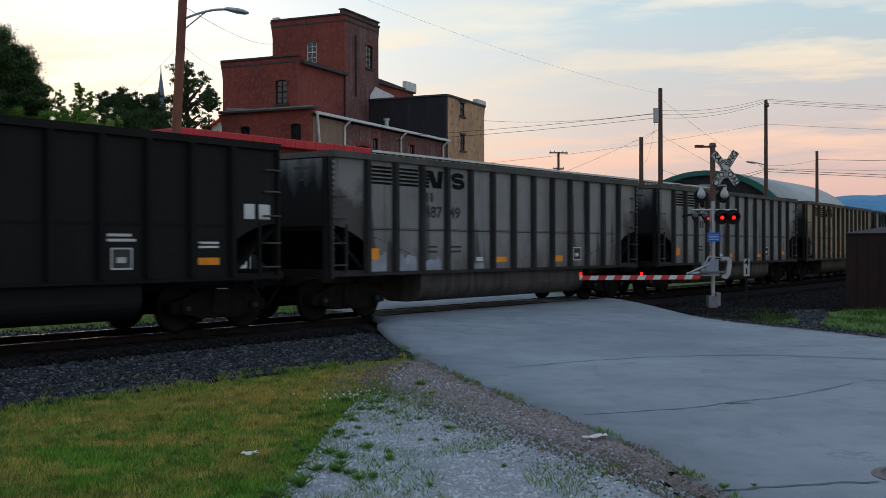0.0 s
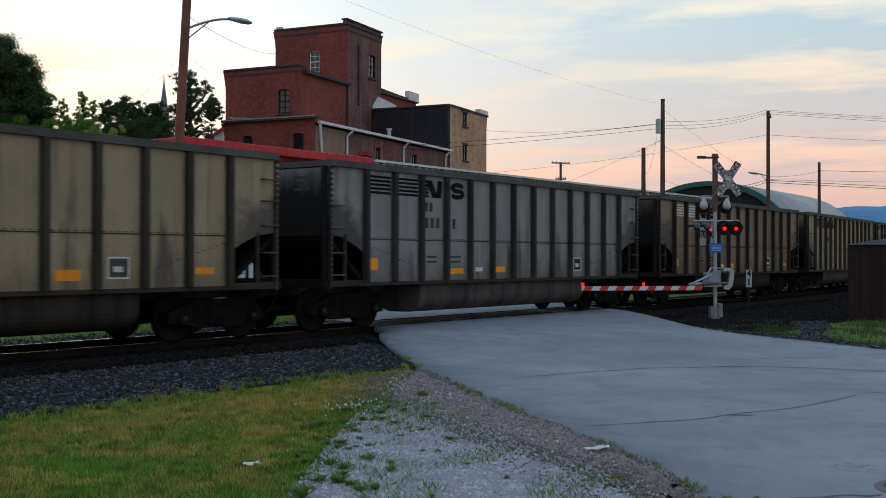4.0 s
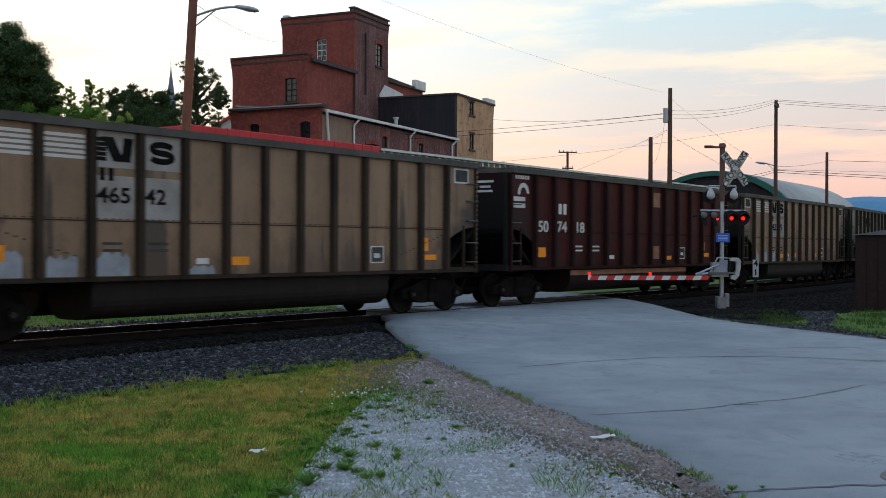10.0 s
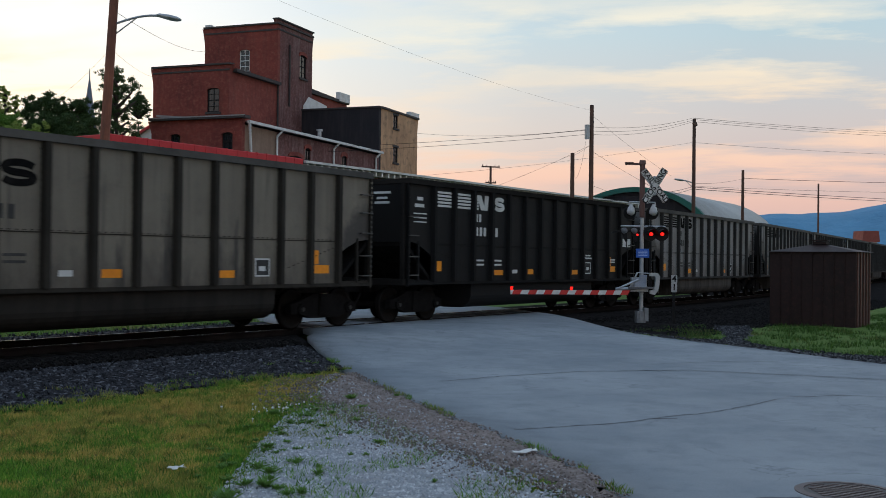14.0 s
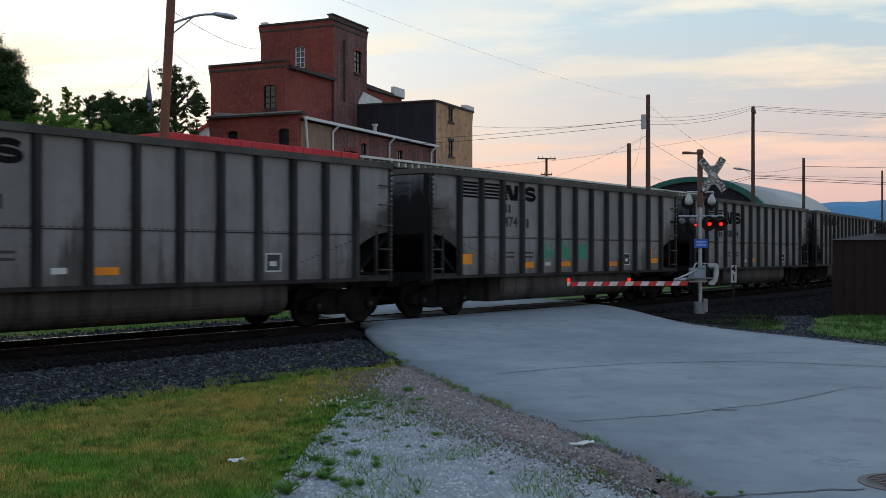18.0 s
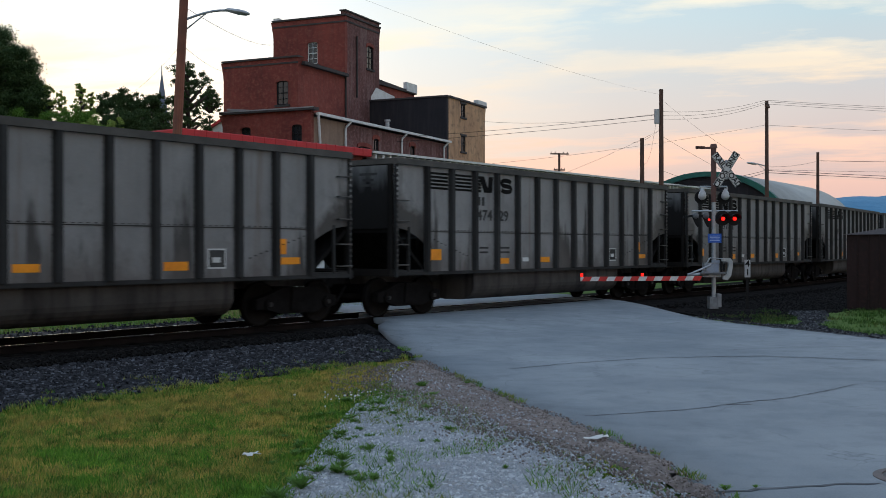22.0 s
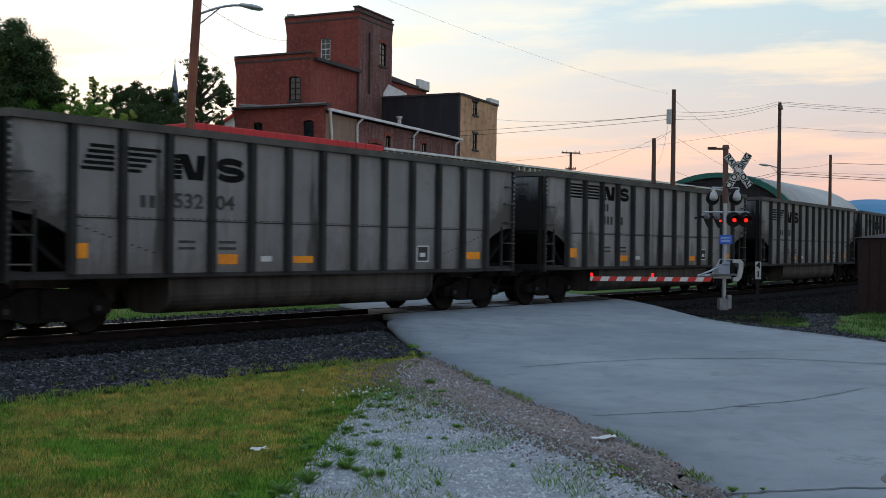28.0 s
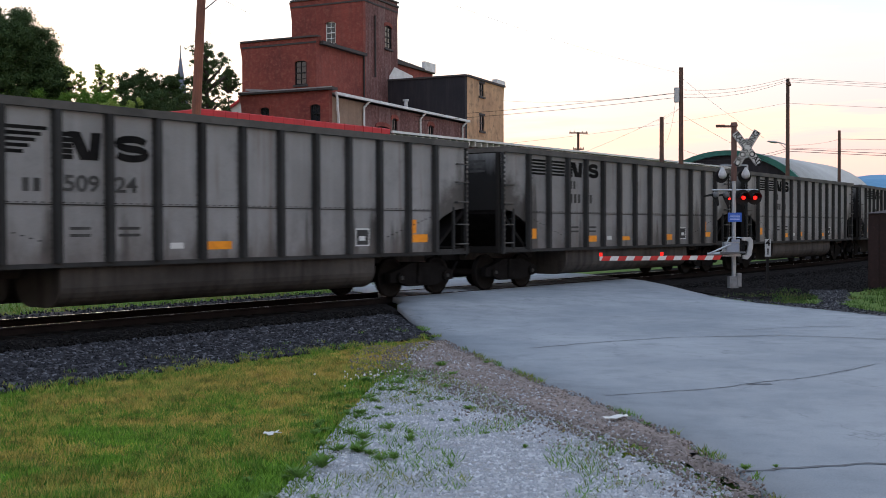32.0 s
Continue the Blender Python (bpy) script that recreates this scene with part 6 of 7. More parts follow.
def build_mill():
    mill = thing("brick_mill", "old red brick mill with a square tower and flat parapet roofs", "mill building", MILL_M)
    # local: x = u along the front, y = v behind, z up. End walls face -x.
    end = Matrix.Rotation(radians(-90), 4, "Z")  # turns wall-x to -v direction

    def endwall(u, v0, v1, top, holes, mat, name, z0=GROUND):
        bm = bmesh.new()
        wall_with_openings(bm, v1 - v0, top, 0.35, [(v1 - b, v1 - a, c, d) for a, b, c, d in holes], z0)
        return part(name, bm, mat, mill, at=Matrix.Translation((u, v1, 0)) @ end)

    def front(v, u0, u1, top, holes, mat, name, z0=GROUND):
        bm = bmesh.new()
        wall_with_openings(bm, u1 - u0, top, 0.35, [(a - u0, b - u0, c, d) for a, b, c, d in holes], z0)
        return part(name, bm, mat, mill, at=pose(u0, v, 0))

    def endwin(u, v0, w, z, hgt, **k):
        return arched_window(mill, Matrix.Translation((u, v0 + w, z)) @ end, w, hgt, **k)

    def frontwin(v, u0, w, z, hgt, **k):
        return arched_window(mill, pose(u0, v, z), w, hgt, **k)

    # upper block
    endwall(0, 0, 6.15, 14.75, [(0.78, 1.73, 11.55, 13.2)], M_BRICK, "wall")
    endwin(0, 0.78, 0.95, 11.55, 1.65)
    front(0, 0.35, 6.5, 14.3, [], M_BRICK, "wall")
    part("wall", boxes((0.35, 6.5, 5.8, 6.15, GROUND, 14.3)), M_BRICK, mill)
    part("coping", boxes((-0.12, 0.47, -0.12, 6.27, 14.75, 14.87)), M_COPING, mill)
    part("eave", boxes((0.36, 6.5, -0.35, 0.0, 14.30, 14.52)), M_COPING, mill, "dark projecting eave")
    part("roof", boxes((0.36, 6.5, 0.0, 6.0, 14.32, 14.45)), M_COPING, mill)
    # tower
    endwall(6.5, 0.0, 6.25, 18.85, [(2.36, 3.22, 15.45, 17.1)], M_BRICK, "tower_wall")
    endwin(6.5, 2.36, 0.86, 15.45, 1.65, pale=True)
    front(0, 6.85, 11.9, 18.85, [(9.85, 10.9, 15.45, 17.2)], M_BRICK_OLD, "tower_wall")
    frontwin(0, 9.85, 1.05, 15.45, 1.75)
    part("tower_wall", boxes((11.55, 11.9, 0.35, 6.25, GROUND, 18.85)), M_BRICK, mill)
    part("tower_wall", boxes((6.85, 11.55, 5.9, 6.25, GROUND, 18.85)), M_BRICK, mill)
    part("roof", boxes((6.86, 11.54, 0.36, 5.89, 18.2, 18.35)), M_COPING, mill)
    part("coping", boxes((6.4, 6.9, -0.1, 6.35, 18.85, 18.97)), M_COPING, mill)
    part("coping", boxes((6.9, 12.0, -0.1, 0.4, 18.85, 18.97)), M_COPING, mill)
    part("parapet", boxes((6.5, 11.9, 0.0, 0.35, 18.97, 19.2)), M_BRICK_OLD, mill)
    part("coping", boxes((6.4, 12.02, -0.1, 0.42, 19.2, 19.3)), M_COPING, mill)
    part("corner_cap", boxes((6.5, 6.85, 5.75, 6.25, 18.97, 19.15)), M_WHITE, mill, "pale patched parapet corner")
    part("downpipe", tubes(((8.2, -0.08, 13), (8.2, -0.08, 17.6), 0.07)), M_COPING, mill)
    part("downpipe", tubes(((6.45, -0.1, 9.0), (6.45, -0.1, 14.3), 0.07)), M_COPING, mill)
    # lower front block
    endwall(-9.0, -6.5, -0.27, 9.75, [(-5.9, -5.2, 7.9, 8.95), (-2.3, -1.65, 8.1, 8.95)], M_BRICK, "wall")
    endwin(-9.0, -5.9, 0.7, 7.9, 1.05, lights=(2, 2))
    endwin(-9.0, -2.3, 0.65, 8.1, 0.85, lights=(2, 2))
    holes = [(-1.24, -0.5, 7.3, 8.9), (4.1, 4.9, 7.2, 8.9), (-3.3, -1.6, 7.0, 8.2)]
    front(-6.5, -4.93, 10.3, 9.4, holes, M_BRICK_OLD, "wall")
    frontwin(-6.5, -1.24, 0.74, 7.3, 1.5, lights=(2, 2))
    frontwin(-6.5, 4.1, 0.8, 7.2, 1.6, lights=(2, 2))
    frontwin(-6.5, -3.3, 1.7, 7.0, 1.15, lights=(4, 2))
    front(-6.5, -8.65, -4.93, 9.4, [], M_STUCCO2, "wall")
    part("wall", boxes((-8.65, 0.0, -0.6, -0.27, GROUND, 9.6)), M_BRICK, mill)
    part("cornice", boxes((-9.25, -8.6, -6.85, -0.2, 9.75, 9.92)), M_COPING, mill)
    part("cornice_edge", boxes((-9.27, -9.25, -6.85, -0.2, 9.86, 9.93)), M_GREYROOF, mill)
    bm = bmesh.new()
    prism(bm, [(-6.75, 9.52), (-0.3, 10.1), (-0.3, 10.2), (-6.75, 9.62)], 0, 18.9)
    part("lean_to_roof", bm, M_GREYROOF, mill, at=Matrix.Translation((-8.6, 0, 0)) @ Matrix(((0, 1, 0, 0), (1, 0, 0, 0), (0, 0, 1, 0), (0, 0, 0, 1))))
    part("gutter", boxes((-8.8, 10.3, -6.92, -6.76, 9.48, 9.64)), M_WHITE, mill, "white painted gutter")
    for u in (-4.75, 3.0, 9.9):
        part("downspout", tubes(((u, -6.84, 9.48), (u - 0.3, -6.60, 9.1), 0.07), ((u - 0.3, -6.60, 9.1), (u - 0.3, -6.60, 4.0), 0.07), seg=8), M_WHITE, mill, "white downspout")
    part("downspout", tubes(((-8.68, -6.84, 9.48), (-8.1, -6.60, 8.0), 0.08), ((-8.1, -6.60, 8.0), (-7.9, -6.60, 4.0), 0.08), seg=8), M_WHITE, mill, "white slanting downspout")
    # annex: tarred end wall, tan stuccoed front
    endwall(10.3, -6.5, 1.5, 12.95, [], M_BLACK_WALL, "annex_wall", 6.0)
    front(-6.5, 10.65, 17.8, 12.95, [(12.92, 13.82, 11.75, 12.75), (12.95, 13.85, 9.1, 10.3)], M_STUCCO, "annex_wall")
    for u, z, hh in ((12.92, 11.75, 1.0), (12.95, 9.1, 1.2)):
        frontwin(-6.5, u, 0.9, z, hh, lights=(2, 2), arch=False)
    part("annex_wall", boxes((17.45, 17.8, -6.15, 1.5, GROUND, 12.95)), M_BRICK, mill)
    part("annex_wall", boxes((10.65, 17.45, 1.15, 1.5, GROUND, 12.95)), M_BRICK, mill)
    part("annex_coping", boxes((10.2, 10.7, -6.6, 1.6, 12.95, 13.07)), M_COPING, mill)
    part("annex_coping", boxes((10.7, 17.95, -6.62, -6.1, 12.95, 13.10)), M_COPING, mill)
    part("annex_roof", boxes((10.66, 17.44, -6.14, 1.14, 12.6, 12.75)), M_COPING, mill)
    part("corner_cap", boxes((16.2, 17.95, -6.6, -6.2, 13.10, 13.42)), M_WHITE, mill, "pale patched parapet corner")
    # tin covered roofs behind the annex
    bm = bmesh.new()
    prism(bm, [(10.45, 12.8), (14.4, 12.8), (14.4, 13.85), (11.3, 14.15), (10.45, 13.35)], -0.06, -0.02)
    part("tin_gable", bm, M_WHITE, mill, "white sheet metal gable")
    part("rear_block", boxes((11.92, 22.2, 2.0, 7.0, GROUND, 15.1)), M_BRICK, mill)
    bm = bmesh.new()
    prism(bm, [(11.92, 15.1), (22.3, 15.1), (22.3, 15.25), (11.92, 15.6)], 1.8, 7.2)
    part("rear_roof", bm, M_COPING, mill)
    part("rear_gable", boxes((20.3, 22.3, 1.75, 2.1, 15.2, 15.95)), M_WHITE, mill, "white parapet end")
    # brick corbels that curl out under the parapet ends
    def corbel(u0, u1, v0, v1, top, du, dv, mat, tall=1.6, out=0.24):
        k = 8
        prof = [(-0.2, top - tall), (-0.2, top)] + [(out * (1 - i / k) ** 1.7, top - tall * i / k) for i in range(k + 1)]
        bm = bmesh.new()
        rings = []
        for q in (0, 1):
            if dv:
                rings.append([bm.verts.new(((u0, u1)[q], (v1 if dv > 0 else v0) + dv * d, z)) for d, z in prof])
            else:
                rings.append([bm.verts.new(((u1 if du > 0 else u0) + du * d, (v0, v1)[q], z)) for d, z in prof])
        n = len(prof)
        bm.faces.new(rings[0])
        bm.faces.new(rings[1][::-1])
        for i in range(n):
            j = (i + 1) % n
            bm.faces.new((rings[0][j], rings[0][i], rings[1][i], rings[1][j]))
        part("corbel", bm, mat, mill, "flared brick corbel under the parapet")

    corbel(0.02, 0.33, 5.7, 6.151, 14.75, 0, 1, M_BRICK)
    corbel(0.02, 0.33, -0.002, 0.4, 14.75, 0, -1, M_BRICK, tall=0.7, out=0.30)
    corbel(6.52, 6.83, 5.8, 6.252, 18.85, 0, 1, M_BRICK)
    corbel(11.4, 11.902, 0.02, 0.33, 18.97, 1, 0, M_BRICK_OLD)
    corbel(-8.98, -8.67, -0.7, -0.268, 9.75, 0, 1, M_BRICK, tall=0.9, out=0.3)
    corbel(17.3, 17.802, -6.48, -6.17, 12.95, 1, 0, M_STUCCO)
    # dark band of stained brick under each parapet, one course proud
    part("string_course", boxes((-0.04, 0.0, 0.0, 6.15, 14.35, 14.47)), M_COPING, mill)
    part("string_course", boxes((6.46, 6.5, 0.0, 6.25, 18.38, 18.50)), M_COPING, mill)
    part("string_course", boxes((6.5, 11.9, -0.04, 0.0, 18.42, 18.54)), M_COPING, mill)
    part("vent_cap", tubes(((4.6, -4.5, 10.6), (4.6, -4.5, 10.72), 0.22), seg=12), M_GALV, mill)
    part("vent_pipe", tubes(((4.6, -4.5, 9.6), (4.6, -4.5, 10.6), 0.14)), M_GALV, mill)
    return mill


M_STUCCO2 = material("brown_rendered_wall", (0.30, 0.20, 0.14), (0.24, 0.155, 0.11), fine=6, coarse=0.8, streak=((0.14, 0.09, 0.07), 0.4))
build_mill()


# ---- low buildings between the mill and the track ----
def build_low_buildings():
    a, b = (N0 * (OFFSET + 19.0) + D0 * 31.0), (N0 * (OFFSET + 19.0) + D0 * 31.0) + D0 * 12.55
    red = thing("red_roofed_shop", "low shop building with a bright red sheet metal roof edge", "building", Matrix.Translation(a) @ Matrix.Rotation(radians(90) - HEAD, 4, "Z"))
    ln = (b - a).length
    part("wall", boxes((0.3, ln - 0.3, 0.4, 6.5, GROUND, 6.38)), M_BRICK, red)
    part("lower_wall", boxes((0.25, ln - 0.25, 0.35, 0.39, GROUND, 3.9)), M_WHITE, red, "pale painted ground floor front")
    part("lower_wall", boxes((0.26, 0.298, 0.4, 6.5, GROUND, 3.9)), M_WHITE, red, "pale painted ground floor side")
    for y in (1.2, 3.4, 5.2):
        part("shop_window", boxes((0.225, 0.258, y, y + 0.8, 0.9, 2.6)), M_GLASS_DARK, red, "dark shop window")
    for x in (1.6, 4.4, 6.1, 9.3):
        part("shop_window", boxes((x, x + 1.1, 0.31, 0.349, 0.6, 2.9)), M_GLASS_DARK, red, "dark shop window")
    bm = boxes((0, ln, 0, 7, 6.38, 6.78))
    bmesh.ops.bevel(bm, geom=[e for e in bm.edges], offset=0.03, segments=1, affect="EDGES")
    part("roof", bm, M_REDROOF, red, "red sheet metal roof")
    seam = mesh_of("roof_seam", boxes((-0.02, 0.02, -0.015, 7.0, 6.40, 6.80)), M_REDROOF)
    for i in range(1, 18):
        part("roof_seam", seam, None, red, at=pose(ln * i / 18, 0, 0))
    g = thing("long_grey_shed", "long low shed with a pale corrugated metal roof edge", "shed", Matrix.Translation(a + D0 * 12.6) @ Matrix.Rotation(radians(90) - HEAD, 4, "Z"))
    part("wall", boxes((0.2, 44.5, 0.6, 7.5, GROUND, 6.3)), M_BRICK_OLD, g)
    bm = bmesh.new()
    prism(bm, [(0.0, 6.58), (0.0, 6.66), (8, 6.75), (8, 6.6)], 0, 45)
    part("roof", bm, M_GREYROOF, g, at=Matrix(((0, 1, 0, 0), (1, 0, 0, 0), (0, 0, 1, 0), (0, 0, 0, 1))))
    part("gutter", boxes((0, 45, -0.12, 0.0, 6.58, 6.70)), M_WHITE, g, "pale gutter")
    raft = mesh_of("rafter_end", boxes((0, 0.14, -0.02, 0.6, 6.32, 6.56)), M_WHITE)
    for i in range(74):
        part("rafter_end", raft, None, g, at=pose(0.2 + 0.6 * i, 0, 0))
    w = thing("white_gabled_house", "small white gabled house with a red trimmed roof", "house", Matrix.Translation((-16.1, 92.0, 0)))
    bm = bmesh.new()
    prism(bm, [(-7, GROUND), (7, GROUND), (7, 9.3), (0, 14.0), (-7, 9.3)], 0, 9)
    part("wall", bm, M_WHITE, w)
    bm = bmesh.new()
    prism(bm, [(-7.5, 8.98), (0, 14.02), (7.5, 8.98), (7.5, 9.2), (0, 14.25), (-7.5, 9.2)], -0.3, 9.3)
    part("roof", bm, M_REDROOF, w)


build_low_buildings()


# ---- poles, wires, lamps ----
def utility_pole(x, y, top, r=0.16, label="weathered brown wooden utility pole", arms=(), lamp=None, extras=(), lean=0.0, wood=None):
    p = thing("utility_pole", label, "utility pole", pose(x, y, GROUND, 0, lean, 0), "poles along the streets")
    part("shaft", tubes(((0, 0, -0.5), (0, 0, top - GROUND), r, r * 0.72), seg=12), wood or M_POLE, p)
    for z, half, turn in arms:
        arm = part("crossarm", boxes((-half, half, -0.06, 0.06, -0.06, 0.06)), M_POLE, p, at=pose(0, -r, z - GROUND, 0, 0, turn))
        for k in (-0.9, -0.45, 0.45, 0.9):
            part("insulator", tubes(((k * half, 0, 0.06), (k * half, 0, 0.22), 0.04, 0.03), seg=8), M_COPING, arm)
    for z, dx in extras:
        part("transformer", tubes(((dx, -0.1, z - GROUND), (dx, -0.1, z + 0.85 - GROUND), 0.16), seg=12), M_GALV, p, "grey transformer can")
    if lamp:
        z, reach, rise, turn = lamp
        arm = bmesh.new()
        pts = [Vector((reach * f, 0, rise * math.sin(f * 1.75) / math.sin(1.57))) for f in [i / 8 for i in range(9)]]
        sweep(arm, pts, 0.035, 8)
        tube(arm, (0, 0, -0.35), pts[4], 0.02, seg=6)
        la = part("lamp_arm", arm, M_GALV, p, "curved steel lamp arm", at=pose(0, 0, z - GROUND, 0, 0, turn))
        head = bmesh.new()
        lathe(head, [(0.03, -0.38), (0.10, -0.30), (0.15, 0.0), (0.13, 0.22), (0.05, 0.34)], (0, 0, 0), "X", 12)
        bmesh.ops.scale(head, vec=(1, 1, 0.55), verts=head.verts)
        part("lamp_head", head, M_GALV, la, "grey cobra head street lamp", True, at=Matrix.Translation(pts[-1] + Vector((0.2, 0, -0.02))) @ Matrix.Rotation(radians(8), 4, "Y"))
    return p


utility_pole(-8.04, 32.0, 13.0, 0.16, "tall reddish brown wooden pole carrying a street lamp", lamp=(8.30, 1.40, 0.36, 0), lean=2.9, wood=M_POLE_RED)
utility_pole(12.9, 65.0, 11.05, 0.17, extras=((9.0, -0.28),))
utility_pole(11.4, 63.0, 7.95, 0.16, "short brown wooden utility pole stub")
utility_pole(22.1, 75.0, 11.7, 0.16, arms=((11.3, 0.5, 60),), lamp=(7.2, -1.2, 0.25, 0))
utility_pole(29.0, 85.0, 9.05, 0.15)
utility_pole(11.6, 110.0, 11.2, 0.16, arms=((11.1, 0.95, 10), (9.5, 0.55, 10)))
utility_pole(62.0, 150.0, 13.0, 0.16)


def wire(name, a, b, sag, r=0.014, n=14):
    bm = bmesh.new()
    a, b = Vector(a), Vector(b)
    pts = [a.lerp(b, i / n) - Vector((0, 0, sag * 4 * (i / n) * (1 - i / n))) for i in range(n + 1)]
    sweep(bm, pts, r)
    tagged(part(name, bm, M_CABLE), "thin dark overhead wire strung between poles", "overhead wire", "overhead wires")


LAMP_POLE = (-7.65, 32.0)
for a, b, sag, r in (
    ((*LAMP_POLE, 11.1), (12.75, 65, 10.75), 0.5, 0.0045), ((*LAMP_POLE, 7.6), (-14.45, 50, 8.6), 0.15, 0.005), ((*LAMP_POLE, 7.6), (-14.5, 75, 13.8), 0.3, 0.006),
    ((*LAMP_POLE, 8.75), (-12.5, 82, 16.9), 0.4, 0.01),
    ((12.75, 65, 9.55), (-34, 92, 10.8), 0.9, 0.016), ((12.75, 65, 9.3), (-34, 92, 10.4), 0.9, 0.016), ((12.75, 65, 9.6), (2.9, 80, 10.9), 0.3, 0.012),
    ((12.75, 65, 9.75), (22.0, 75, 11.75), 0.3, 0.012), ((12.75, 65, 9.5), (22.0, 75, 11.6), 0.3, 0.012), ((12.75, 65, 9.3), (22.0, 75, 11.5), 0.35, 0.012),
    ((22.0, 75, 11.75), (76, 115, 16.3), 0.5, 0.014), ((22.0, 75, 11.65), (76, 115, 16.0), 0.5, 0.014), ((22.0, 75, 11.5), (76, 115, 15.7), 0.5, 0.014),
    ((22.0, 75, 10.05), (76, 115, 14.0), 0.5, 0.012), ((22.0, 75, 10.05), (-10, 70, 6.2), 0.6, 0.010),
    ((12.75, 65, 10.6), (17.5, 64, 6.8), 0.15, 0.008), ((12.75, 65, 8.4), (17.8, 64, 5.4), 0.1, 0.010), ((12.75, 65, 6.3), (17.0, 64, 4.8), 0.05, 0.010),
    ((10.9, 63, 7.7), (12.75, 65, 8.6), 0.15, 0.008), ((12.75, 65, 8.6), (5.0, 62, 5.2), 0.15, 0.009), ((11.35, 63, 6.6), (12.6, 65, 9.2), 1.0, 0.008),
    ((22.0, 75, 7.2), (29.1, 85, 8.4), 0.15, 0.012), ((29.1, 85, 8.4), (95, 130, 12.5), 0.4, 0.022), ((22.0, 75, 7.0), (95, 125, 11.4), 0.6, 0.012),
    ((22.0, 75, 6.95), (95, 125, 9.3), 0.5, 0.024), ((22.0, 75, 6.8), (95, 125, 9.0), 0.5, 0.024), ((22.0, 75, 6.95), (12.75, 65, 5.6), 0.3, 0.018), ((22.0, 75, 6.8), (12.75, 65, 5.4), 0.35, 0.018),
):
    wire("overhead_wire", a, b, sag, r * 0.75)


# ---- crossing signal, gate, marker, cabinet ----
def rounded_blade(w, h, t):
    bm = boxes((-w / 2, w / 2, -t / 2, t / 2, -h / 2, h / 2))
    return bm


